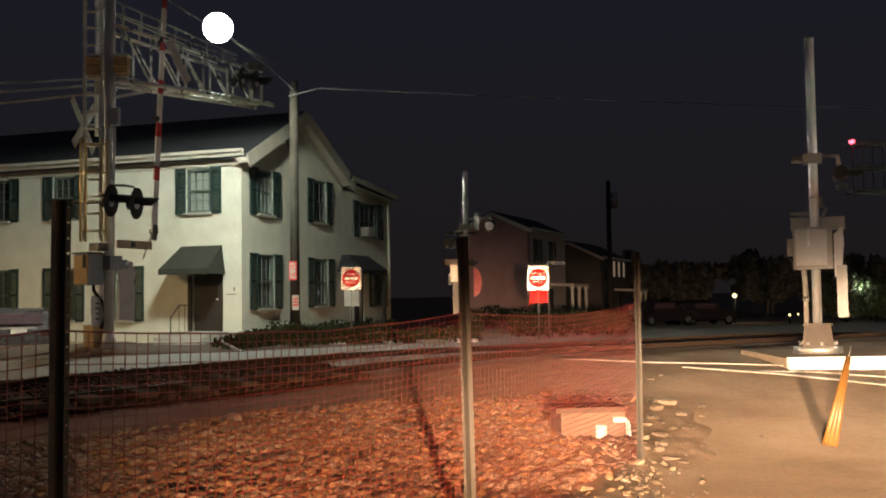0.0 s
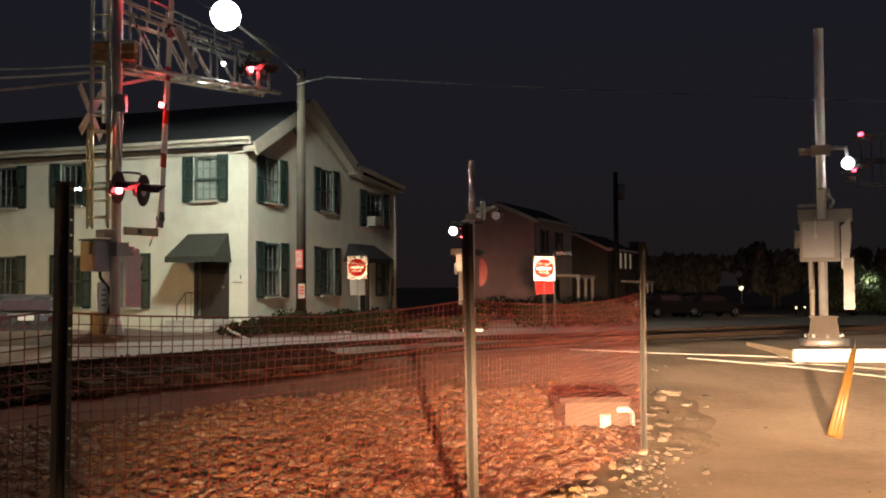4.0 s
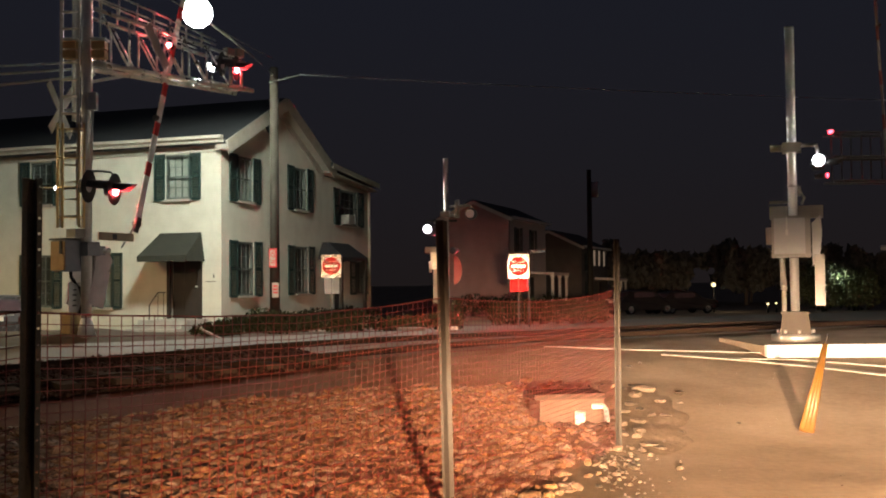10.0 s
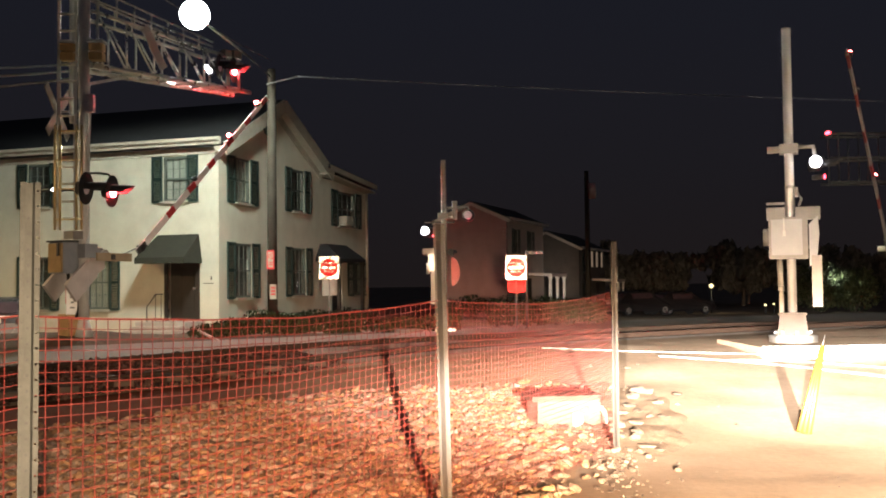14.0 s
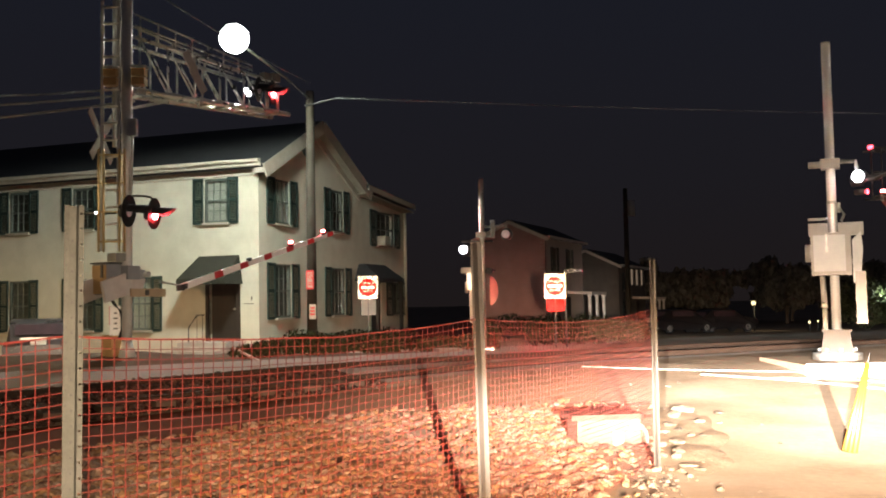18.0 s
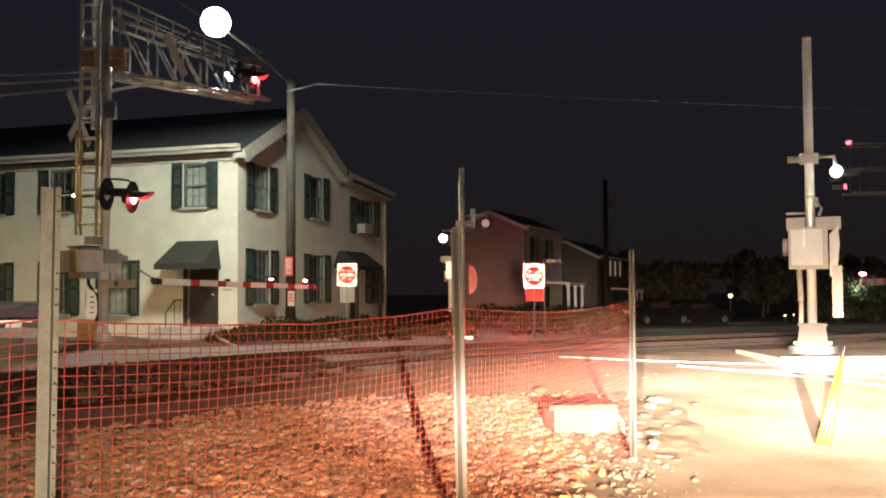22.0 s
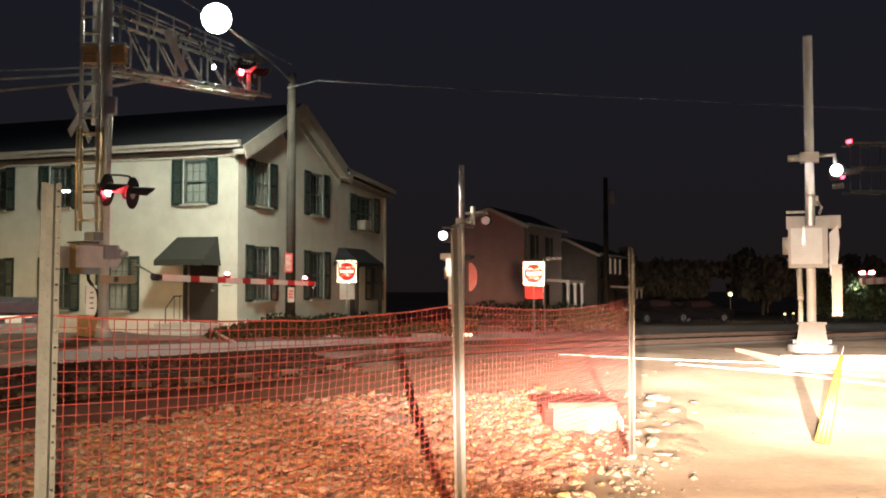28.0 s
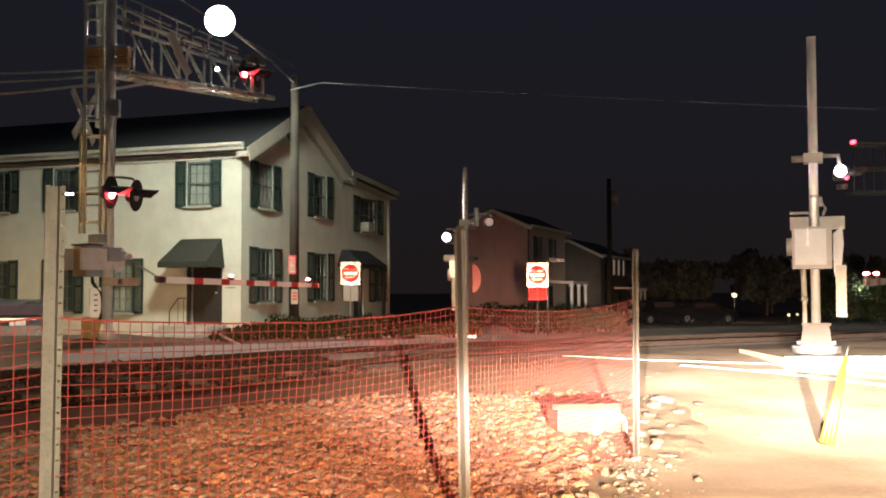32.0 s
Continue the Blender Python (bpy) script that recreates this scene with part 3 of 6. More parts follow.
    for z in (0.85, 1.75):
        for d in (-0.22, 0.22):
            bx(bm, (0.085, door[0] + d, z), (0.02, 0.32, 0.6))
    part("front_door", bm, DARKDOOR, H, "dark panelled front door")
    tubepart("door_knob", (0.03, door[0] - 0.38, 1.35), (0.09, door[0] - 0.38, 1.35), 0.03, ALU, H)
    bm = bmesh.new()
    for s in (-1, 1):
        bx(bm, (0.02, door[0] + s * 0.56, 1.40), (0.12, 0.12, 2.1))
    bx(bm, (0.02, door[0], 2.5), (0.12, 1.24, 0.14))
    part("door_frame", bm, DARKDOOR, H)
    bm = bmesh.new()
    y0, y1 = door[0] - 0.72, door[0] + 0.98
    top, low, out = 3.02, 2.28, 1.05
    pts = [(-0.02, y0 + 0.12, top), (-0.02, y1 - 0.12, top), (-out, y1, low), (-out, y0, low)]
    v = [bm.verts.new(p) for p in pts] + [bm.verts.new((p[0] + 0.02, p[1], p[2] - 0.03)) for p in pts]
    for f in ((0, 1, 2, 3), (7, 6, 5, 4), (0, 4, 5, 1), (1, 5, 6, 2), (2, 6, 7, 3), (3, 7, 4, 0)):
        bm.faces.new([v[k] for k in f])
    bx(bm, (-out, (y0 + y1) / 2, low - 0.08), (0.02, y1 - y0, 0.18))
    for y in (y0, y1):
        w = [bm.verts.new(p) for p in ((-0.02, y + (0.12 if y == y0 else -0.13), top - 0.01), (-out, y, low - 0.01), (-out, y, low - 0.16), (-0.02, y, low - 0.16))]
        w2 = [bm.verts.new((p.co.x, p.co.y + 0.015, p.co.z)) for p in w]
        bm.faces.new(w), bm.faces.new(w2[::-1])
        for k in range(4):
            bm.faces.new((w[k], w2[k], w2[(k + 1) % 4], w[(k + 1) % 4]))
    part("awning", bm, AWN, H, "dark green canvas awning over the door")
    bm = bmesh.new()
    for k in range(3):
        bx(bm, (-0.6 - 0.15 * (2 - k), door[0], 0.06 + 0.12 * k), (1.2 + 0.3 * (2 - k), 1.7, 0.12))
    part("stoop", bm, CONC, H, "concrete door steps", 0.01)
    bm = bmesh.new()
    y = door[0] + 0.62
    path_tube(bm, [(-0.1, y, 1.18), (-0.5, y, 1.18), (-0.95, y, 0.80), (-0.95, y, 0.0)], 0.020)
    rail = part("handrail", bm, BLACK, H, "black iron handrail")
    for k in range(2):
        tubepart("baluster", (-0.2 - 0.3 * k, y, 0.36), (-0.2 - 0.3 * k, y, 1.18), 0.010, BLACK, rail, n=6)
    # side porch on the wing
    bm = bmesh.new()
    ring0 = [bm.verts.new(p) for p in ((6.9, 0, 2.28), (6.9, -1.0, 2.28), (9.35, -1.0, 2.28), (9.35, 0, 2.28))]
    ring1 = [bm.verts.new(p) for p in ((6.9, 0, 2.40), (6.9, -1.0, 2.40), (9.35, -1.0, 2.40), (9.35, 0, 2.40))]
    ring2 = [bm.verts.new(p) for p in ((7.3, 0, 2.96), (7.3, -0.25, 2.96), (9.2, -0.25, 2.96), (9.2, 0, 2.96))]
    for a, b in ((ring0, ring1), (ring1, ring2)):
        for k in range(4):
            bm.faces.new((a[k], a[(k + 1) % 4], b[(k + 1) % 4], b[k]))
    bm.faces.new(ring0[::-1]), bm.faces.new(ring2)
    part("porch_roof", bm, ROOF, H, "dark hipped hood over the side porch")
    for d in (7.0, 9.25):
        bm = bmesh.new()
        bx(bm, (d, -0.9, 1.15), (0.12, 0.12, 2.26))
        bx(bm, (d, -0.9, 2.235), (0.18, 0.18, 0.08))
        bx(bm, (d, -0.9, 0.10), (0.18, 0.18, 0.2))
        part("porch_post", bm, WOODP, H)
    boxpart("porch_floor", (8.1, -0.52, 0.12), (2.6, 1.0, 0.24), CONC, H)
    boxpart("side_door", (8.9, 0.14, 1.32), (0.95, 0.06, 2.05), DARKDOOR, H)
    # house wall bracket lines (a small bracket by the front door)
    bm = bmesh.new()
    bx(bm, (-0.02, 0.35, 1.50), (0.03, 0.34, 0.02))
    bx(bm, (-0.03, 0.24, 1.66), (0.03, 0.02, 0.12))
    part("wall_bracket", bm, BLACK, H)
    return H


def far_house(m, w, l, e, r, wall, side, label, porch, lit=()):
    """Plain two storey gabled house down the street. Local x: side with the eave, local y: gable end."""
    H = thing("far_house", m, label, "house", "houses down the street")
    bm = bmesh.new()
    ow = [(1.8, 0.8, 3.75, 5.1), (4.9, 0.8, 3.75, 5.1), (1.8, 0.8, 0.9, 2.4)]
    ow = [(o[0], o[1], o[2] - 5.64 + e, o[3] - 5.64 + e) if o[2] > 3 else o for o in ow]
    ow = [o for o in ow if o[0] < w - 0.8 and not (lit and o[0] > 3)]
    wall_panels(bm, w, e, ow, 0.25, "x")
    part("eave_wall", bm, side, H)
    bm = bmesh.new()
    wall_panels(bm, l, e, [], 0.25, "y")
    v = [bm.verts.new(p) for p in ((0, 0, e), (0, l, e), (0, l / 2, r), (0.25, 0, e), (0.25, l, e), (0.25, l / 2, r))]
    for f in ((0, 2, 1), (3, 4, 5), (0, 3, 5, 2), (1, 2, 5, 4), (0, 1, 4, 3)):
        bm.faces.new([v[k] for k in f])
    gw = part("gable_wall", bm, wall, H)
    for k in range(int(e / 0.2)):
        boxpart("siding_board", (-0.012, l / 2, 0.1 + 0.2 * k), (0.024, l, 0.17), wall, gw, r=Euler((0, 0.06, 0)).to_matrix())
    for o in ow:
        window(H, o[0], o[1], o[2], o[3], "x", CURTAIND, True, 0.36)
    bm = bmesh.new()
    bx(bm, (w / 2 + 0.4, l / 2 + 0.4, e / 2), (w - 1.0, l - 1.0, e - 0.1))
    part("inner_wall", bm, DARKDOOR, H)
    sl = math.atan2(r - e, l / 2)
    ln = math.hypot(l / 2, r - e) + 0.35
    for s in (-1, 1):
        bm = bmesh.new()
        bx(bm, (w / 2, l / 2 + s * ln / 2 * math.cos(sl), r + 0.08 - ln / 2 * math.sin(sl)), (w + 0.6, ln, 0.12), Euler((-s * sl, 0, 0)).to_matrix())
        part("roof_slope", bm, ROOF, H)
        bm = bmesh.new()
        bx(bm, (-0.3, l / 2 + s * ln / 2 * math.cos(sl), r - 0.02 - ln / 2 * math.sin(sl)), (0.04, ln, 0.2), Euler((-s * sl, 0, 0)).to_matrix())
        part("rake_board", bm, GREYSIDE, H)
    boxpart("eave_cornice", (w / 2, -0.18, e - 0.02), (w + 0.5, 0.36, 0.16), WHITEP, H)
    for x, z0, z1, wide in lit:
        f = boxpart("window_frame", (x, -0.03, (z0 + z1) / 2), (wide + 0.16, 0.05, z1 - z0 + 0.16), DARKDOOR, H)
        boxpart("lit_pane", (x, -0.065, (z0 + z1) / 2), (wide, 0.02, z1 - z0), WINDOWGLOW, f, "dimly lit window pane")
    if porch:
        px, pw = porch
        boxpart("porch_roof", (px, -0.95, 2.55), (pw, 1.9, 0.16), GREYSIDE, H, "pale porch roof", r=Euler((0.06, 0, 0)).to_matrix())
        for d in (-pw / 2 + 0.15, 0, pw / 2 - 0.15):
            bm = bmesh.new()
            bx(bm, (px + d, -1.75, 1.2), (0.15, 0.15, 2.5))
            bx(bm, (px + d, -1.75, 2.36), (0.24, 0.24, 0.1))
            part("porch_post", bm, WHITEP, H)
        boxpart("porch_floor", (px, -0.95, 0.1), (pw, 1.9, 0.35), CONC, H)
        bm = bmesh.new()
        bar(bm, (px - pw / 2, -1.75, 0.95), (px + pw / 2, -1.75, 0.95), 0.06, 0.06)
        for k in range(12):
            bar(bm, (px - pw / 2 + pw * k / 12, -1.75, 0.3), (px - pw / 2 + pw * k / 12, -1.75, 0.95), 0.03, 0.03)
        part("porch_rail", bm, WHITEP, H)
        boxpart("front_door", (px - 0.2, -0.03, 1.3), (0.95, 0.06, 2.05), DARKDOOR, H)
    return H


gable_house()
far_house(pose(4.62, 56.0, -0.58, 0, 0, 68), 7.9, 4.1, 5.72, 6.65, LITSIDE, GREYSIDE, "gabled house down the street, siding reddened for the crossing lamps", (4.6, 3.6))
far_house(pose(11.7, 75.0, -0.9, 0, 0, 68), 9.5, 5.0, 5.05, 6.25, DIMSIDE, DIMSIDE, "dim grey sided house farther down the street", (6.5, 4.0),
          [(4.25, 3.62, 4.85, 0.62), (6.05, 3.62, 4.85, 0.56), (7.95, 3.62, 4.85, 0.5)])


# ---------------- crossing lamps ----------------
SHUTTERS = []          # (lens, phase, way in which it draws back)


def flasher(parent, p, aim, phase, r=0.105, glow=REDGLOW, hood=True, board=0.25, name="signal_lamp", reach=0.30):
    """A crossing lamp with hood, round backing board, and a glowing lens that draws back into its case to blink."""
    q = Vector(aim).normalized().to_track_quat("Z", "Y").to_matrix().to_4x4()
    m = Matrix.Translation(p) @ q
    bm = bmesh.new()
    tube(bm, (0, 0, -0.19), (0, 0, -0.045), r * 1.1, r * 1.12, 20)
    body = part(name, bm, BLACK, parent, "black round signal lamp", at=m)
    if board:
        bm = bmesh.new()
        tube(bm, (0, 0, -0.044), (0, 0, -0.034), board, n=28)
        part("backing_board", bm, BLACK, body, "black round backing board")
    if hood:
        bm = bmesh.new()
        n = 18
        ring = []
        for k in range(n + 1):
            a = math.radians(-10 + 200 * k / n)
            f = reach * (0.55 + 0.45 * math.sin(max(0, min(math.pi, a))))
            ring.append([bm.verts.new((rr * math.cos(a), rr * math.sin(a), z)) for rr, z in ((r * 1.12, -0.034), (r * 1.12, f), (r * 1.05, f), (r * 1.05, -0.034))])
        for a, b in zip(ring[:-1], ring[1:]):
            for k in range(4):
                bm.faces.new((a[k], a[(k + 1) % 4], b[(k + 1) % 4], b[k]))
        part("hood", bm, BLACK, body)
    if board:
        bm = bmesh.new()
        tube(bm, (0, 0, -0.033), (0, 0, -0.026), r * 0.97, n=24)
        part("lens_glass", bm, PALELENS, body, "pale unlit lens glass")
    bm = bmesh.new()
    tube(bm, (0, 0, -0.020), (0, 0, -0.006), r, r * 0.97, 24)
    ln = part("lens", bm, glow, body, "glowing lens")
    SHUTTERS.append((ln, phase, Vector((0, 0, -0.09))))
    return body


# ---------------- left crossing signal with cantilever ----------------
ML = Vector((-5.91, 17.15, 0))


def cantilever_mast():
    M = thing("signal_cantilever", pose(ML.x, ML.y, 0, 0, 0, 58), "galvanised railway signal mast with ladder and truss arm", "signal mast")
    # local x along the arm; Q turns plan offsets (right, away) from the mast into local axes
    base = ground_z(ML.x, ML.y)
    inv = Matrix.Rotation(math.radians(-58), 3, "Z")

    def Q(dx, dy, z):
        v = inv @ Vector((dx, dy, 0))
        return Vector((v.x, v.y, z))
    c = Q(0.03, 0, 0)
    boxpart("foundation", (c.x, c.y, base + 0.03), (0.62, 0.62, 0.16), CONC, M, bevel=0.02)
    tubepart("mast", (c.x, c.y, base + 0.1), (c.x, c.y, 7.6), 0.088, MASTG, M, "tall galvanised tube", r1=0.10, n=22)
    tubepart("mast_foot", (c.x, c.y, base + 0.10), (c.x, c.y, base + 0.42), 0.16, MASTG, M, "flared mast foot", r1=0.09, n=20)
    tubepart("second_mast", Q(-0.21, 0.12, 4.3), Q(-0.21, 0.12, 7.6), 0.06, MASTG, M, n=14)
    flat = (inv @ Matrix.Identity(3)).to_4x4().to_3x3()
    # ladder
    for dx in (-0.37, -0.085):
        bm = bmesh.new()
        bx(bm, Q(dx, -0.1, 5.0), (0.06, 0.02, 5.1), flat)
        part("ladder_rail", bm, MASTG, M)
    for k in range(17):
        z = 2.62 + 0.295 * k
        tubepart("rung", Q(-0.37, -0.1, z), Q(-0.085, -0.1, z), 0.022, RUNG, M, n=8)
    # ladder guard rails low down, the sodium lamp's warm glow put into their colour
    for dx in (-0.417, -0.329, -0.051, 0.037):
        tubepart("guard_rail", Q(dx, -0.15, 2.42), Q(dx, -0.15, 4.22), 0.021, GUARD, M, "shiny ladder guard rail", n=12)
    for z in (2.60, 3.12, 3.62, 4.12):
        tubepart("guard_brace", Q(-0.417, -0.155, z), Q(0.037, -0.155, z), 0.014, GUARD, M, n=8)
    # truss arm
    L = 3.95
    zt0, zt1, zb = 6.20, 6.05, 5.25

    def zl(x):
        return zb + 0.18 * x / L
    for y in (-0.24, 0.24):
        tubepart("top_chord", (0.0, y, zt0), (L - 0.75, y, zt1), 0.035, ALU, M, n=10)
        tubepart("bottom_chord", (0.0, y, zb), (L + 0.05, y, zl(L)), 0.045, ALU, M, n=10)
        for k in range(6):
            x = 0.12 + k * 0.64
            x2 = x + 0.64
            zt = zt0 + (zt1 - zt0) * x / L
            tubepart("truss_post", (x, y, zl(x)), (x, y, zt), 0.020, ALU, M, n=8)
            if k < 5:
                tubepart("truss_brace", (x, y, zt), (x2, y, zl(x2)), 0.018, ALU, M, n=8)
    for k in range(9):
        x = 0.1 + k * 0.45
        bm = bmesh.new()
        bar(bm, (x, -0.24, zl(x)), (x, 0.24, zl(x)), 0.04, 0.04)
        part("truss_cross_bar", bm, ALU, M)
    # walkway plates catching the lamp
    for k in range(6):
        boxpart("walkway_plate", (0.42 + 0.66 * k, 0.0, zl(0.42 + 0.66 * k) + 0.055), (0.56, 0.40, 0.02), ALU, M)
    # hand rail over the walkway, on both sides
    for y in (-0.26, 0.26):
        for k in range(7):
            x = 0.12 + 0.40 * k
            tubepart("rail_post", (x, y, zt0 - 0.03 * k), (x, y, zt0 + 0.40 - 0.045 * k), 0.016, ALU, M, n=8)
        for dz in (0.40, 0.20):
            tubepart("hand_rail", (0.0, y, zt0 + dz), (2.9, y, zt0 + dz * 0.45 - 0.13), 0.017, ALU, M, n=8)
    # weathered crossbuck blade hung on the arm, seen nearly edge on
    for a, b in (((1.08, 6.14), (1.34, 5.80)), ((1.26, 5.86), (1.56, 5.47))):
        bm = bmesh.new()
        bar(bm, (a[0], -0.33, a[1]), (b[0], -0.33, b[1]), 0.03, 0.17)
        part("sign_blade", bm, WEIGHT, M, "faded pinkish sign blade")
    # clamp blocks where arm meets mast
    for dx in (-0.20, 0.29):
        for k, z in enumerate((5.56, 5.40)):
            bm = bmesh.new()
            bx(bm, Q(dx, -0.12, z), (0.23, 0.20, 0.13), flat)
            part("clamp_block", bm, TANWOOD, M, "tan clamp block with warm lamp light in its colour", 0.012)
        bm = bmesh.new()
        bx(bm, Q(dx, -0.12, 5.66), (0.27, 0.24, 0.035), flat)
        part("clamp_cap", bm, ALU, M)
    bm = bmesh.new()
    bar(bm, Q(0.05, 0, 4.95), (0.95, 0, 5.24), 0.05, 0.05)
    part("knee_brace", bm, MASTG, M)
    bm = bmesh.new()
    bx(bm, Q(0.165, -0.10, 4.60), (0.15, 0.12, 0.30), flat)
    part("junction_box", bm, ALU, M, "shiny small junction box", 0.012)
    tubepart("box_conduit", Q(0.165, -0.10, 4.45), Q(0.13, -0.08, 3.5), 0.02, MASTG, M, n=8)
    # crossbuck, seen along its face
    normal, across = inv @ Vector((0.994, -0.11, 0)), inv @ Vector((0.11, 0.994, 0))
    for s in (-1, 1):
        along = (across + Vector((0, 0, s))).normalized()
        turn = Matrix((along, normal, along.cross(normal))).transposed()
        bm = bmesh.new()
        bx(bm, Q(-0.48 + 0.012 * s, 0.16, 4.50), (1.16, 0.012, 0.17), turn)
        part("crossbuck_blade", bm, SIGNDULL, M, "weathered white crossbuck blade")
    tubepart("crossbuck_bracket", Q(-0.41, 0.16, 4.50), Q(0.0, 0.04, 4.50), 0.02, MASTG, M, n=8)
    # lamps: pair facing along the road, small repeaters on the other side
    face = inv @ Vector((0.990, -0.11, -0.07))
    lp, rp = Q(0.17, -0.20, 3.12), Q(0.50, 0.15, 3.10)
    tubepart("lamp_bracket", Q(0.03, 0, 3.24), lp + Vector((0, 0, 0.12)) - face * 0.1, 0.035, BLACK, M, n=10)
    tubepart("lamp_bracket", lp + Vector((0, 0, 0.10)) - face * 0.1, rp + Vector((0, 0, 0.05)) - face * 0.1, 0.04, BLACK, M, n=10)
    bm = bmesh.new()
    path_tube(bm, [lp + Vector((0, 0, 0.26)) - face * 0.08, Q(0.30, -0.05, 3.40), Q(0.42, 0.08, 3.39), rp + Vector((0, 0, 0.24)) - face * 0.06], 0.02)
    part("cable_conduit", bm, DARKSTEEL, M)
    flasher(M, lp, face, "L", board=0.28, reach=0.36)
    flasher(M, rp, face, "R", board=0.28, reach=0.36)
    bk = inv @ Vector((-0.05, -1.0, -0.06))
    tubepart("repeater_bar", Q(0.03, 0.05, 3.13), Q(-0.86, 0.16, 3.13), 0.028, BLACK, M, n=10)
    for dx, ph in ((-0.73, "L"), (-0.645, "L"), (0.06, "L"), (-0.45, "R"), (-0.55, "R")):
        flasher(M, Q(dx, 0.09 if dx < 0 else -0.24, 3.13), bk, ph, 0.025 if dx < 0 else 0.030, WHITEGLOW, False, 0.0, "repeater_lamp")
    # lamps at the arm's tip
    bm = bmesh.new()
    tube(bm, (3.36, -0.24, 5.40), (3.36, -0.24, 6.0), 0.03, n=10)
    tube(bm, (3.66, -0.24, 5.40), (3.66, -0.24, 6.0), 0.03, n=10)
    bar(bm, (2.9, -0.26, 5.92), (3.75, -0.26, 5.95), 0.05, 0.06)
    part("lamp_frame", bm, GALV, M)
    flasher(M, (3.10, -0.30, 5.80), face, "L", 0.10)
    flasher(M, (3.50, -0.30, 5.80), face, "R", 0.10)
    flasher(M, (2.70, -0.28, 5.72), bk, "R", 0.045, WHITEGLOW, False, 0.0, "repeater_lamp")
    flasher(M, (2.78, -0.28, 5.66), bk, "R", 0.05, WHITEGLOW, False, 0.0, "repeater_lamp")
    flasher(M, (2.33, -0.28, 5.72), bk, "L", 0.04, WHITEGLOW, False, 0.0, "repeater_lamp")
    boxpart("tip_box", (3.55, -0.24, 6.12), (0.22, 0.16, 0.16), BOXGREY, M, bevel=0.01)
    boxpart("tip_box", (3.30, -0.24, 6.10), (0.2, 0.14, 0.14), BOXGREY, M, bevel=0.01)
    return M


cantilever_mast()


OFF = 0.395


def arm_mesh(L, first):
    """The striped arm in its own axes: pivot at the origin, the arm lies along x below the pivot."""
    bm = bmesh.new()
    x, k, rings = first, 0, []
    while x < L - 0.01:
        x2 = min(L, x + (0.95 if k == 0 else 0.26 if k % 2 else 0.54))
        h = 0.125 - 0.03 * (x - first) / (L - first)
        ring = [bm.verts.new((x, a * 0.0175, -OFF + b * h / 2)) for a, b in ((-1, -1), (1, -1), (1, 1), (-1, 1))]
        rings.append(ring)
        x, k = x2, k + 1
    rings.append([bm.verts.new((L, a * 0.0175, -OFF + b * 0.047)) for a, b in ((-1, -1), (1, -1), (1, 1), (-1, 1))])
    for i, (p, q) in enumerate(zip(rings[:-1], rings[1:])):
        for j in range(4):
            bm.faces.new((p[j], p[(j + 1) % 4], q[(j + 1) % 4], q[j])).material_index = i % 2
    bm.faces.new(rings[0][::-1]), bm.faces.new(rings[-1])
    return bm


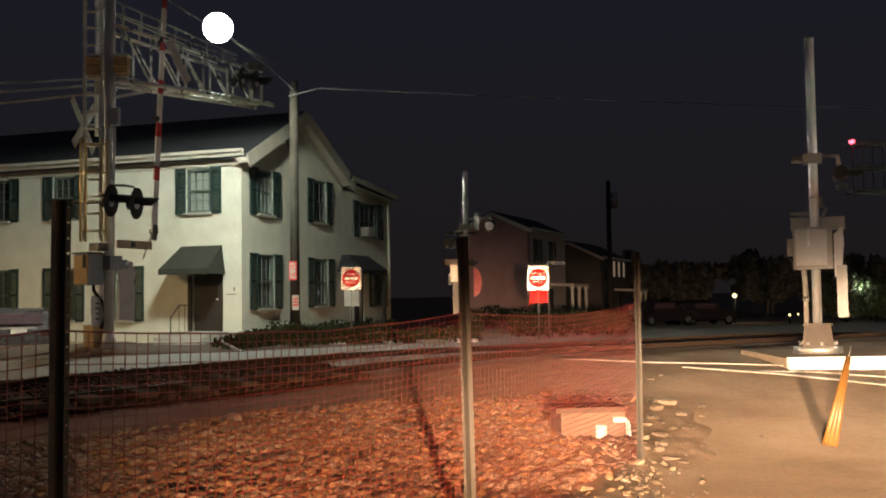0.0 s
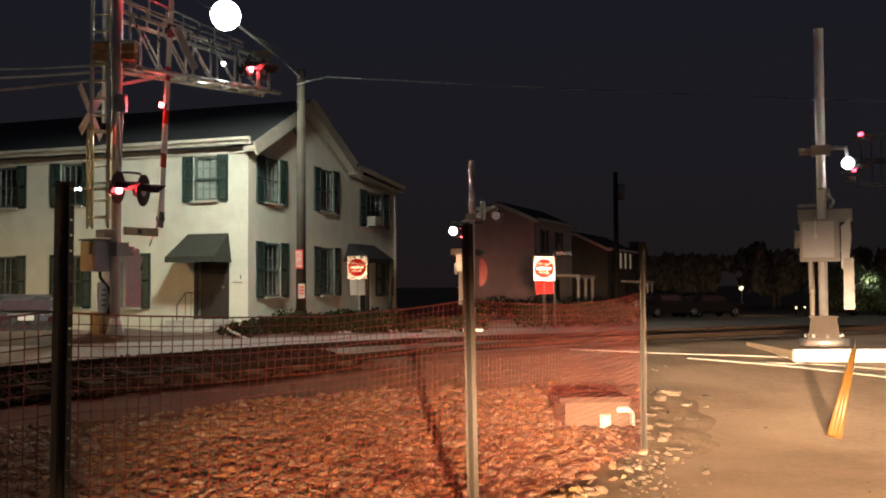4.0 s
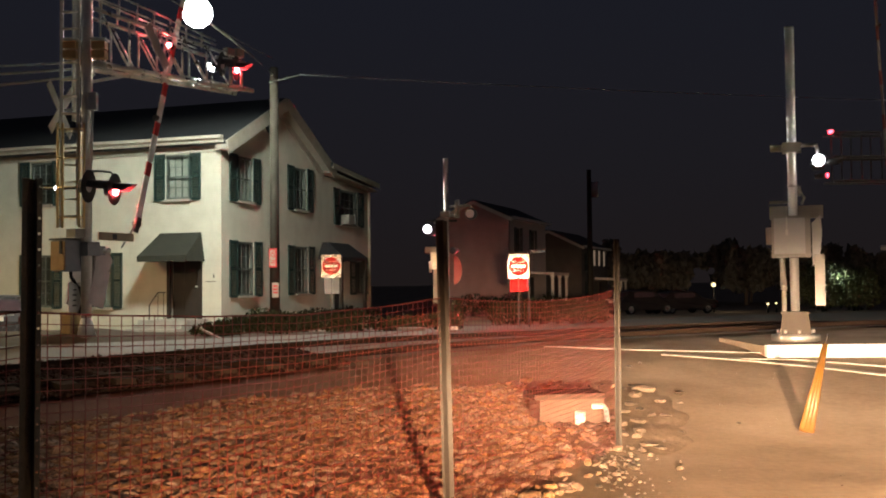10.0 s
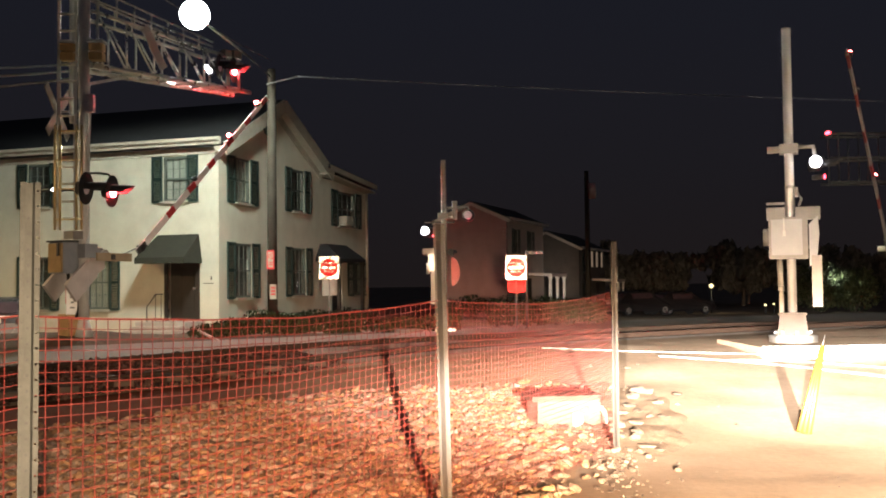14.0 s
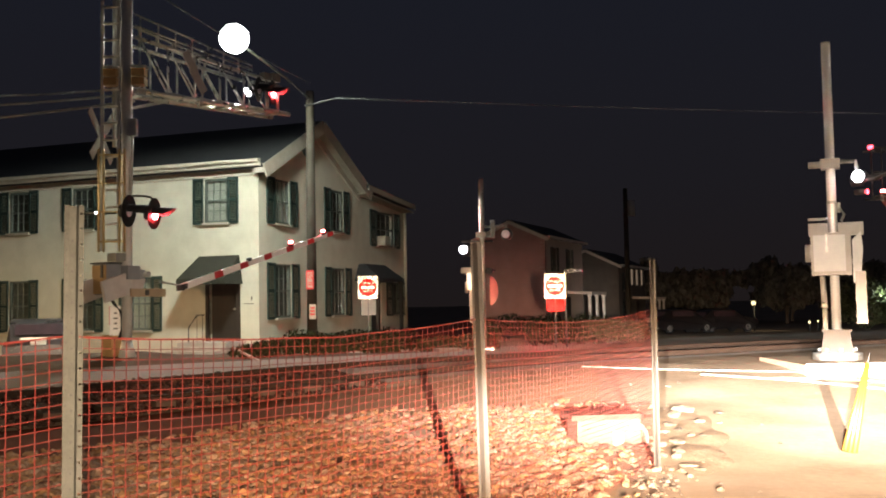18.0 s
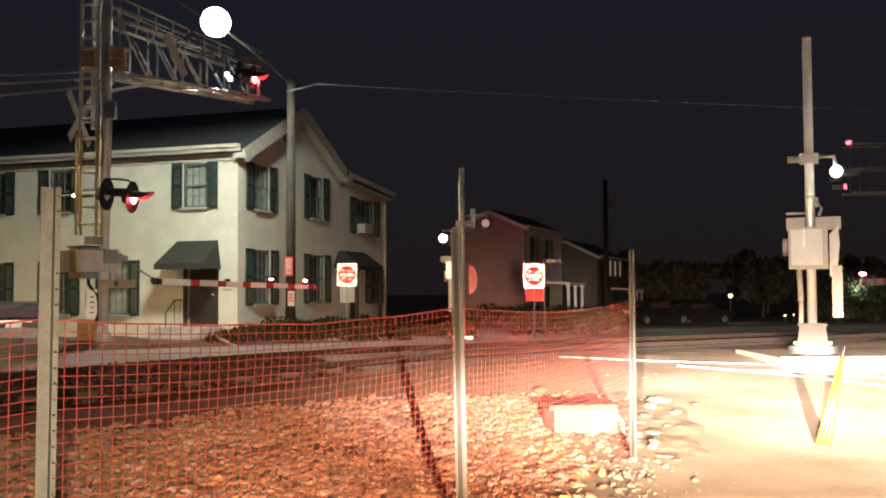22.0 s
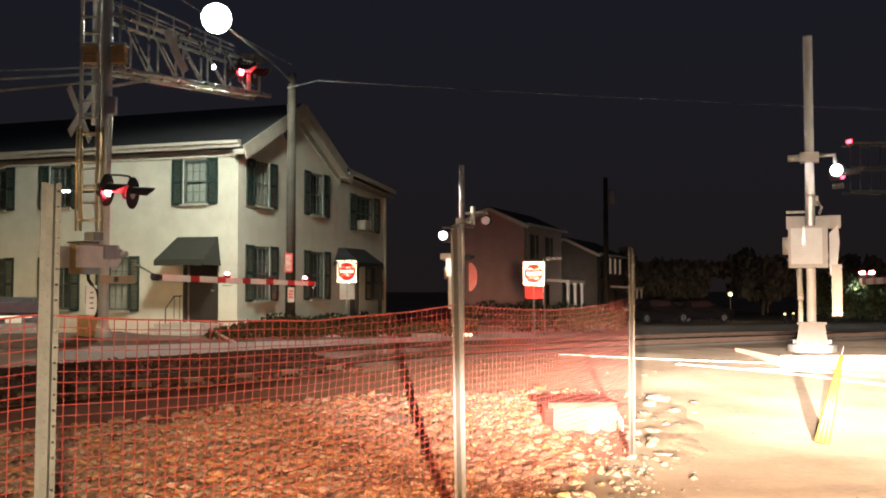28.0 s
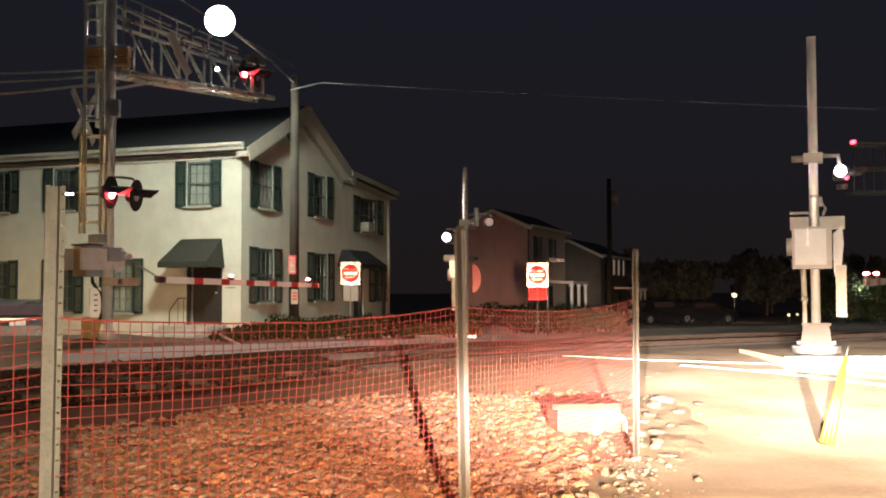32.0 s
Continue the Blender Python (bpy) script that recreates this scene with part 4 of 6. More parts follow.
def gate(m, label, arm_len, lamps, with_body):
    """Crossing gate: mechanism on a post, and an arm that turns about the shaft."""
    G = thing("crossing_gate", m, label, "crossing gate", "crossing gates")
    g0 = ground_z(m.translation.x, m.translation.y) - m.translation.z
    arm = part("gate_arm", arm_mesh(arm_len, 0.60), [PLATEW, REDP] if with_body else [ARMSHADE, ARMSHADERED], G, "red and white striped gate arm" if with_body else "striped gate arm darkened like an unlit back")
    bracket = boxpart("arm_bracket", (0, 0, 0), (0.84, 0.03, 0.14), BRACKETM, G, "arm bracket plate with sodium light in its tan", 0.008)
    boxpart("bracket_bolt", (-0.05, -0.02, 0.0), (0.09, 0.02, 0.09), DARKSTEEL, bracket, bevel=0.01)
    bm = bmesh.new()
    bar(bm, (0.10, 0.02, -0.16), (0.66, 0.0, -OFF + 0.01), 0.018, 0.03)
    part("bracket_link", bm, GALV, arm)
    bm = bmesh.new()
    bar(bm, (0.46, -0.03, -OFF + 0.02), (0.74, -0.03, -OFF), 0.03, 0.10)
    part("arm_clamp", bm, DARKSTEEL, arm)
    bm = bmesh.new()
    tube(bm, (0.62, -0.05, -OFF), (0.62, 0.06, -OFF), 0.06, n=14)
    part("shear_bolt", bm, BLACK, arm)
    for y in (0.27, 0.76):
        for nm, pts, thick, lb in (("weight_arm", ((0.02, 0.06), (-0.06, 0.16), (-0.36, 0.11), (-0.42, -0.20), (-0.10, -0.27), (0.02, -0.12)), 0.035, "grey counterweight lever"),
                                   ("counterweight", ((-0.32, 0.12), (-0.98, 0.10), (-0.98, -0.27), (-0.32, -0.25)), 0.06, "primer grey counterweight plate")):
            bm = bmesh.new()
            a = [bm.verts.new((px, y - thick / 2, pz)) for px, pz in pts]
            b = [bm.verts.new((px, y + thick / 2, pz)) for px, pz in pts]
            bm.faces.new(a), bm.faces.new(b[::-1])
            for k in range(len(pts)):
                bm.faces.new((a[k], b[k], b[(k + 1) % len(pts)], a[(k + 1) % len(pts)]))
            part(nm, bm, WEIGHT, arm, lb, 0.008)
    for x, phase in lamps:
        bm = bmesh.new()
        bx(bm, (x, 0, -OFF + 0.07), (0.05, 0.04, 0.06))
        part("lamp_bracket", bm, BLACK, arm)
        bm = bmesh.new()
        tube(bm, (x, 0, -OFF + 0.045), (x, 0, -OFF + 0.104), 0.056, n=16)
        part("lamp_case", bm, BLACK, arm)
        bm = bmesh.new()
        bmesh.ops.create_uvsphere(bm, u_segments=14, v_segments=10, radius=0.046)
        bmesh.ops.scale(bm, verts=bm.verts, vec=(1, 1, 0.5))
        bmesh.ops.translate(bm, verts=bm.verts, vec=(x, 0, -OFF + 0.13))
        ln = part("arm_lamp", bm, REDARM, arm, "small red gate arm lamp")
        SHUTTERS.append((ln, phase, Vector((0, 0, -0.055))))
    if with_body:
        # housing bolted to the mast, warning plate, conduit and base box
        inv = Matrix.Rotation(math.radians(-58), 3, "Z")

        def Q(dx, dy, z):
            v = inv @ Vector((dx, dy, 0))
            return Vector((v.x, v.y, z))
        boxpart("mechanism_box", (-0.555, 0.315, -0.24), (0.35, 0.36, 0.53), BOXBLUE, G, "grey gate mechanism housing", 0.025)
        boxpart("mechanism_door", (-0.745, 0.315, -0.24), (0.03, 0.34, 0.49), TANWOOD, G, "tan door of the housing", 0.01)
        boxpart("door_hasp", (-0.77, 0.22, -0.10), (0.02, 0.05, 0.22), DARKSTEEL, G, bevel=0.004)
        boxpart("mechanism_lid", (-0.55, 0.315, 0.045), (0.44, 0.42, 0.028), DARKSTEEL, G, bevel=0.01)
        boxpart("motor_box", (-0.50, 0.16, 0.15), (0.22, 0.24, 0.14), BOXGREY, G, bevel=0.015)
        tubepart("shaft", (0.02, -0.05, -0.144), (0.02, 0.34, -0.144), 0.05, GALV, G)
        boxpart("mast_clamp", (-0.30, 0.10, -0.12), (0.26, 0.30, 0.24), BOXBLUE, G, bevel=0.02)
        boxpart("shaft_bearing", (-0.10, 0.12, -0.144), (0.24, 0.16, 0.16), BOXBLUE, G, bevel=0.02)
        bm = bmesh.new()
        path_tube(bm, [Q(-0.53, -0.24, -0.48), Q(-0.52, -0.24, -0.60), Q(-0.46, -0.25, -0.68), Q(-0.36, -0.25, -0.79), Q(-0.325, -0.25, -0.95), Q(-0.335, -0.25, -1.12), Q(-0.40, -0.2, -1.25)], 0.030, 10)
        part("conduit", bm, RUBBER, G, "black bent cable conduit")
        h = -1.2 - g0
        boxpart("base_box", (-0.36, 0.42, g0 + h / 2 - 0.02), (0.30, 0.26, h + 0.04), TANWOOD, G, "tan base box", 0.015)
        face = Matrix.Rotation(math.radians(-39), 3, "Z")
        bm = bmesh.new()
        bx(bm, Q(-0.465, -0.24, -0.95), (0.18, 0.014, 0.52), face)
        plate = part("warning_plate", bm, PLATEW, G, "white plate with unreadable lettering")
        for k in range(4):
            bm = bmesh.new()
            bx(bm, Q(-0.455, -0.25, -0.82 - 0.09 * k), (0.05 + 0.02 * (k % 2), 0.010, 0.022), face)
            part("lettering_bar", bm, BLACK, plate)
        bm = bmesh.new()
        bx(bm, Q(-0.555, -0.245, -0.86), (0.03, 0.018, 0.32), face)
        part("plate_edge", bm, REDP, plate, "red edge of the plate")
    else:
        bm = bmesh.new()
        tube(bm, (-0.1, 0, g0), (-0.1, 0, 2.6), 0.08, n=16)
        part("gate_post", bm, GALV, G)
        boxpart("mechanism_box", (-0.36, 0, -0.1), (0.42, 0.3, 0.56), BOXGREY, G, "grey gate mechanism housing", 0.03)
        tubepart("shaft", (0, -0.28, 0), (0, 0.28, 0), 0.05, GALV, G)
    return G, arm, bracket


GATE_L, ARM_L, BRACKET_L = gate(pose(-5.62, 17.38, 2.18, 0, 0, 58), "crossing gate with a red and white striped arm", 5.85, [(2.67, "L"), (4.145, "R"), (5.43, "ON")], True)
GATE_R, ARM_R, BRACKET_R = gate(pose(8.93, 18.7, 2.0, 0, 0, -123.8), "crossing gate with a red and white striped arm by the kerb", 5.07, [(2.2, "R"), (4.2, "L"), (4.93, "ON")], False)


# ---------------- right signal mast ----------------
def island():
    bm = bmesh.new()
    bx(bm, (8.5, 14.35, 0.32), (7.94, 2.10, 0.38))
    I = part("island", bm, MATS["sandy_dirt"], None, bevel=0.03)
    tagged(I, "concrete traffic island with a white kerb face", "traffic island", kind="structure")
    for k in range(4):
        boxpart("kerb_stone", (5.52 + 2.0 * k, 13.26, 0.41), (1.985, 0.12, 0.24), KERBW, I, "white painted kerb stone", 0.02)


island()


def right_mast():
    M = thing("signal_mast", pose(5.365, 14.42, 0.58, 0, 0, -20.4), "galvanised railway signal mast on a concrete island", "signal mast", "signal masts")
    bm = bmesh.new()
    tube(bm, (0, 0, -0.07), (0, 0, 0.03), 0.34, n=8)
    for k in range(8):
        a = k * math.tau / 8 + 0.2
        tube(bm, (0.25 * math.cos(a), 0.25 * math.sin(a), 0.05), (0.25 * math.cos(a), 0.25 * math.sin(a), 0.10), 0.025, n=6)
    part("base_flange", bm, GALV, M)
    bm = bmesh.new()
    v = []
    for z, h in ((0.03, 0.215), (0.33, 0.175)):
        v.append([bm.verts.new((sx * h, sy * h, z)) for sx, sy in ((-1, -1), (1, -1), (1, 1), (-1, 1))])
    bm.faces.new(v[0][::-1]), bm.faces.new(v[1])
    for k in range(4):
        bm.faces.new((v[0][k], v[0][(k + 1) % 4], v[1][(k + 1) % 4], v[1][k]))
    part("pinnacle_base", bm, CASTBASE, M, "tapered cast pole base", 0.02)
    boxpart("base_lid", (0, 0, 0.345), (0.40, 0.38, 0.035), CASTBASE, M, bevel=0.01)
    tubepart("mast", (0, 0, 0.05), (0, 0, 4.54), 0.064, BRIGHTMAST, M, "bright steel tube mast", n=24)
    tubepart("mast_cap", (0, 0, 4.54), (0, 0, 4.555), 0.067, GALV, M)
    tubepart("collar", (0, 0, 2.18), (0, 0, 2.22), 0.071, GALV, M)
    bm = bmesh.new()
    tube(bm, (-0.15, -0.05, 0.33), (-0.15, -0.05, 0.70), 0.034, n=12)
    tube(bm, (-0.15, -0.05, 0.68), (-0.15, -0.05, 0.75), 0.046, n=12)
    tube(bm, (-0.15, -0.05, 0.75), (-0.17, -0.02, 1.24), 0.040, n=12)
    part("conduit", bm, BOXGREY, M)
    # gate mechanism
    boxpart("mechanism_box", (-0.035, -0.24, 1.44), (0.53, 0.30, 0.60), BOXGREY, M, "grey mechanism housing", 0.035)
    boxpart("housing_door", (-0.055, -0.405, 1.45), (0.42, 0.04, 0.51), DOORG, M, "pale door of the housing", 0.014)
    bm = bmesh.new()
    bx(bm, (-0.09, -0.43, 1.62), (0.018, 0.016, 0.20))
    bx(bm, (-0.09, -0.435, 1.50), (0.04, 0.022, 0.07))
    part("door_latch", bm, GALV, M)
    tubepart("side_boss", (-0.38, -0.24, 1.46), (-0.29, -0.24, 1.46), 0.125, BOXGREY, M)
    bm = bmesh.new()
    bx(bm, (-0.20, 0.0, 1.81), (0.26, 0.16, 0.18))
    bx(bm, (0.24, 0.0, 1.81), (0.34, 0.16, 0.18))
    part("cross_beam", bm, BOXGREY, M, bevel=0.012)
    boxpart("beam_strip", (-0.20, -0.06, 1.96), (0.26, 0.04, 0.035), BOXGREY, M)
    bm = bmesh.new()
    v = [bm.verts.new(p) for p in ((0.25, -0.16, 1.64), (0.37, -0.16, 1.76), (0.39, -0.16, 1.5), (0.35, -0.16, 1.12), (0.25, -0.16, 1.02))]
    w = [bm.verts.new((p.co.x, -0.11, p.co.z)) for p in v]
    bm.faces.new(v), bm.faces.new(w[::-1])
    for k in range(5):
        bm.faces.new((v[k], w[k], w[(k + 1) % 5], v[(k + 1) % 5]))
    part("hanger", bm, DOORG, M, "pale hanging counterweight arm")
    boxpart("counterweight_plate", (0.345, -0.19, 0.82), (0.14, 0.05, 0.74), BOXGREY, M, "pale grey hanging counterweight plate", 0.015)
    bm = bmesh.new()
    path_tube(bm, [(0.10, -0.05, 2.12), (0.16, -0.05, 2.02), (0.12, -0.06, 1.92)], 0.02)
    bx(bm, (0.09, -0.03, 2.12), (0.05, 0.06, 0.14))
    part("small_junction_box", bm, BOXGREY, M)
    # lamp bracket
    bm = bmesh.new()
    bx(bm, (0.0, 0, 2.76), (0.26, 0.24, 0.14))
    part("clamp", bm, BOXGREY, M, bevel=0.02)
    bm = bmesh.new()
    tube(bm, (-0.30, 0, 2.76), (-0.13, 0, 2.76), 0.05, n=12)
    part("arm_stub", bm, BOXGREY, M)
    bm = bmesh.new()
    path_tube(bm, [(0.13, 0, 2.79), (0.34, -0.02, 2.78), (0.36, -0.02, 2.62)], 0.033, 10)
    part("lamp_arm", bm, BOXGREY, M)
    flasher(M, (0.36, -0.10, 2.55), (-0.34, -0.93, -0.05), "ON", 0.085, WHITEGLOW, False, 0.0, "side_lamp")
    flasher(M, (0.46, 0.02, 2.50), (0.9, -0.42, 0.0), "L", 0.07, REDSMALL, True, 0.0, "signal_lamp")
    flasher(M, (0.50, 0.06, 2.34), (0.9, -0.3, 0.0), "R", 0.035, REDSMALL, False, 0.0, "signal_lamp")


right_mast()


def middle_mast():
    """The slim signal mast across the road."""
    z0 = ground_z(0.43, 19.8)
    M = thing("signal_mast", pose(0.38, 19.8, z0), "slim galvanised signal mast across the road", "signal mast", "signal masts")
    tubepart("mast", (0, 0, 0.0), (0, 0, 3.91 - z0), 0.052, GALV, M, n=18)
    boxpart("base_flange", (0, 0, 0.05), (0.4, 0.4, 0.1), GALV, M, bevel=0.01)
    bm = bmesh.new()
    tube(bm, (0.05, 0, 2.94 - z0), (0.44, 0, 2.97 - z0), 0.022, n=10)
    tube(bm, (0.05, 0, 2.76 - z0), (0.22, 0, 2.76 - z0), 0.025, n=10)
    tube(bm, (0.22, 0, 2.72 - z0), (0.22, 0, 3.08 - z0), 0.048, n=12)
    path_tube(bm, [(0.43, 0, 2.97 - z0), (0.49, 0, 2.95 - z0), (0.50, 0, 2.88 - z0)], 0.022)
    part("lamp_bracket", bm, GALV, M)
    boxpart("clamp", (-0.02, 0, 2.78 - z0), (0.2, 0.2, 0.12), BOXGREY, M, bevel=0.02)
    bm = bmesh.new()
    bmesh.ops.create_uvsphere(bm, u_segments=20, v_segments=14, radius=0.125)
    bmesh.ops.translate(bm, verts=bm.verts, vec=(0.50, 0, 2.79 - z0))
    for f in bm.faces:
        f.smooth = True
    part("unlit_lamp", bm, BLACK, M, "black round lamp case")
    bm = bmesh.new()
    tube(bm, (0.475, -0.09, 2.79 - z0), (0.463, -0.122, 2.79 - z0), 0.088, 0.08, 22)
    part("lamp_lens", bm, PALELENS, M, "dull pale lens")
    bm = bmesh.new()
    bar(bm, (-0.40, 0, 2.22), (0.22, 0, 2.22), 0.04, 0.04)
    part("lamp_arm", bm, BLACK, M)
    flasher(M, (-0.38, -0.16, 2.05), (-0.06, -1, -0.03), "ON", 0.078, WHITEGLOW, False, 0.0, "side_lamp")
    flasher(M, (-0.20, 0.05, 2.02), (0.9, 0.42, 0.0), "L", 0.09, REDSOFT, True, 0.0, "signal_lamp")
    for dx, ph in ((-0.34, "L"), (0.16, "R")):
        flasher(M, (dx, 0.16, 1.62), (0.24, 1, -0.02), ph, 0.060, REDBEAM, True, 0.0, "far_signal_lamp")
    boxpart("mechanism_lid", (-0.22, 0, 1.64), (0.42, 0.3, 0.11), BOXGREY, M, "pale lid of the mechanism housing", 0.01)
    boxpart("mechanism_box", (-0.18, 0.02, 1.42), (0.28, 0.24, 0.34), GALV, M, "grey mechanism housing", 0.03)
    tubepart("side_boss", (-0.36, -0.02, 1.30), (-0.30, -0.02, 1.30), 0.11, GALV, M)
    boxpart("counterweight_bar", (-0.22, -0.14, 0.92), (0.11, 0.05, 0.66), BOXGREY, M, "white hanging counterweight", 0.01)
    bm = bmesh.new()
    ring = [bm.verts.new((0.14 + 0.17 * math.sin(math.pi * k / 10), 0.02, 1.67 - z0 + 0.29 * math.cos(math.pi * k / 10))) for k in range(11)]
    back = [bm.verts.new((v.co.x, 0.035, v.co.z)) for v in ring]
    bm.faces.new(ring), bm.faces.new(back[::-1])
    for k in range(11):
        bm.faces.new((ring[k], back[k], back[(k + 1) % 11], ring[(k + 1) % 11]))
    # the signal lamps' red light is painted onto the board
    part("backing_board", bm, REDP, M, "round backing board edge with red lamp light painted on")


middle_mast()


# ---------------- unseen rig for the vehicle lights ---------------
def lamp_rig():
    """Unseen rig standing in for the vehicle: lamps stacked on a stand; visors keep the beams down on the road, a
    shield covers the full beam until it slides up.
    """
    U = thing("lamp_rig", Matrix.Translation(BEAM), "unseen black rig of lamps and beam visors, in place of the vehicle", "headlamp")
    for x in (0.0, PAIR.x):
        boxpart("visor", (x + 0.02, 0.12, 0.0495 if x == 0 else 0.0460), (0.34, 0.006, 0.09), BLACK, U, "dark visor before the dipped lamp")
        boxpart("visor", (x + 0.116, 0.12, 0.2809), (0.20, 0.006, 0.07), BLACK, U, "dark visor before the main lamp")
        boxpart("visor", (x - 0.077, 0.12, 0.2784), (0.18, 0.006, 0.07), BLACK, U, "lower inner wing of the visor")
        for z in (-0.14, 0.0, 0.25, 0.47):
            boxpart("lamp_case", (x, -0.125 if z > 0.1 else -0.11, z), (0.09, 0.02, 0.08), BLACK, U, bevel=0.01)
        for z in (0.06, 0.30):
            boxpart("visor_arm", (x + 0.205, -0.015, z), (0.012, 0.27, 0.012), BLACK, U)
            boxpart("cross_bar", (x + 0.10, -0.15, z), (0.24, 0.012, 0.012), BLACK, U)
        tubepart("stand", (x, -0.16, -BEAM.z), (x, -0.16, 0.52), 0.02, BLACK, U)
    bm = bmesh.new()
    for y in (-0.105, 0.10):
        bx(bm, (PAIR.x / 2, y, 0.40), (1.57, 0.006, 0.44))
    for z in (0.18, 0.62):
        bx(bm, (PAIR.x / 2, 0.0, z), (1.57, 0.21, 0.006))
    for x in (PAIR.x - 0.137, 0.127):
        bx(bm, (x, 0.0, 0.40), (0.006, 0.21, 0.44))
    return part("cutoff_shield", bm, BLACK, U, "dark shield before the full beam")


SHIELD = lamp_rig()


# ---------------- safety fence ----------------
P1, P2, P3 = Vector((-1.29, 3.21, 0)), Vector((0.10, 5.45, 0)), Vector((1.545, 8.14, 0))
P0 = P1 + (P1 - P2) * 1.0
FENCE_TOP = 1.32


FENCE = thing("safety_fence", pose(0, 0, 0), "orange plastic safety netting strung between steel channel posts", "safety fence")


def fence_post(p, top, wide, lean=(0, 0), turn=30):
    """Perforated steel channel post."""
    m = pose(p.x, p.y, ground_z(p.x, p.y), lean[0], lean[1], turn)
    bm = bmesh.new()
    w = wide
    prof = [(-w / 2, -0.012), (-w * 0.24, -0.012), (-w * 0.20, 0.022), (w * 0.20, 0.022), (w * 0.24, -0.012), (w / 2, -0.012)]
    if turn < 0:
        prof = [(-w * 0.48, 0.010), (-w * 0.30, 0.012), (w * 0.02, -0.004), (w * 0.16, -0.010), (w * 0.24, -0.008), (w * 0.5, -0.005)]
    if turn > 0:
        prof = prof[:5]
    outline = prof + [(x, y + 0.005) for x, y in prof[::-1]]
    rings = [[bm.verts.new((x, y, z)) for x, y in outline] for z in (-0.02, top)]
    n = len(outline)
    for k in range(n):
        bm.faces.new((rings[0][k], rings[0][(k + 1) % n], rings[1][(k + 1) % n], rings[1][k]))
    for r in rings:
        for k in range(n // 2 - 1):
            bm.faces.new((r[k], r[k + 1], r[n - 2 - k], r[n - 1 - k]))
    if turn > 0:
        # flange punched with a row of open holes
        a, b, pitch, hole = w * 0.24, w * 0.52, 0.0508, 0.008
        c, d = a + (b - a) * 0.5 - hole / 2, a + (b - a) * 0.5 + hole / 2
        for x0, x1 in ((a, c), (d, b)):
            bx(bm, ((x0 + x1) / 2, -0.0095, top / 2), (x1 - x0, 0.005, top))
        z = 0.0
        while z < top:
            z1 = min(top, z + pitch - hole)
            bx(bm, ((c + d) / 2, -0.0095, (z + z1) / 2), (d - c, 0.005, z1 - z))
            z += pitch
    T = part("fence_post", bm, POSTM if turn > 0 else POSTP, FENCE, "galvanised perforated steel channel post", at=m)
    bm = bmesh.new()
    for k in range(int((top - 0.08) / 0.0508)):
        z = 0.06 + 0.0508 * k
        if turn > 0:
            tube(bm, (0, 0.0205, z), (0, 0.0212, z), 0.0045, n=8)
        for s in (-1,) if turn > 0 else (1,):
            tube(bm, (s * w * 0.37, (-0.0078 if turn < 0 else 0) + -0.0128 * (turn > 0), z + 0.02), (s * w * 0.37, -0.0062 if turn < 0 else -0.0122, z + 0.02), 0.0032, n=6)
    tagged(part("hole_strip", bm, BLACK, T, "row of dark bolt holes"), kind="stuff")


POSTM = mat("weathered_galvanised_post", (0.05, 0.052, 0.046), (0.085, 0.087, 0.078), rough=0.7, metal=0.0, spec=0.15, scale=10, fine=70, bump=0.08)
# same post steel for P2 and P3, darkened against the close beams
POSTP = mat("darkened_weathered_post", (0.019, 0.016, 0.013), (0.033, 0.028, 0.023), rough=0.75, metal=0.1, scale=10, fine=70, bump=0.08)
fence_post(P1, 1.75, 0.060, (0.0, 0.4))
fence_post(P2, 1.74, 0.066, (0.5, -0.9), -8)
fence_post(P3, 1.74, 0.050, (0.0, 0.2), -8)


def net_panel(a, b, seed):
    """One bay of orange plastic mesh with square cells, hung with a slight sag and bow."""
    cell, col = 0.037, 0.051
    total = (b - a).length
    nrm = Vector((-(b - a).y, (b - a).x, 0)).normalized()

    def at(s, z):
        f = min(1.0, s / total)
        p = a.lerp(b, f)
        env = math.sin(f * math.pi)
        sag = 0.05 * 4 * f * (1 - f) * (z / FENCE_TOP)
        bow = env * (0.035 * math.sin(z * 2.2 + seed) + 0.014 * noise.noise(Vector((s * 1.5, z * 2, seed))))
        g = ground_z(p.x, p.y)
        wob = 0.008 * env * noise.noise(Vector((s * 2.5, z * 1.5, 5 + seed)))
        slide = (b - a).normalized() * 0.010 * env * noise.noise(Vector((s * 1.2, z * 2.0, 9 + seed)))
        return Vector((p.x, p.y, g + z - sag + wob)) + nrm * (0.034 + bow * 0.6) + slide
    verts, faces = [], []

    def strand(line, w, flat):
        base = len(verts)
        for i, p in enumerate(line):
            d = (line[min(i + 1, len(line) - 1)] - line[max(i - 1, 0)]).normalized()
            side = d.cross(nrm).normalized() * w / 2
            n = nrm * flat / 2
            verts.extend([p + side + n, p - side + n, p - side - n, p + side - n])
        for i in range(len(line) - 1):
            q = base + 4 * i
            for k in range(4):
                faces.append((q + k, q + (k + 1) % 4, q + 4 + (k + 1) % 4, q + 4 + k))
    nz = int((FENCE_TOP - 0.03) / cell)
    ns = round(total / col)
    for k in range(ns + 1):
        s = total * k / ns
        strand([at(s, 0.02 + (FENCE_TOP - 0.02) * j / 14) for j in range(15)], 0.0034, 0.0014)
    for j in range(nz + 1):
        z = FENCE_TOP - j * cell
        strand([at(total * i / 44, z) for i in range(45)], 0.0065 if j == 0 else 0.0030, 0.0014)
    me = bpy.data.meshes.new("net_panel")
    me.from_pydata(verts, [], faces)
    me.materials.append(ORANGE)
    ob = new("net_panel", me)
    ob.parent = FENCE
    tagged(ob, "orange plastic net with square cells", kind="stuff")


net_panel(P0, P1, 0.0)
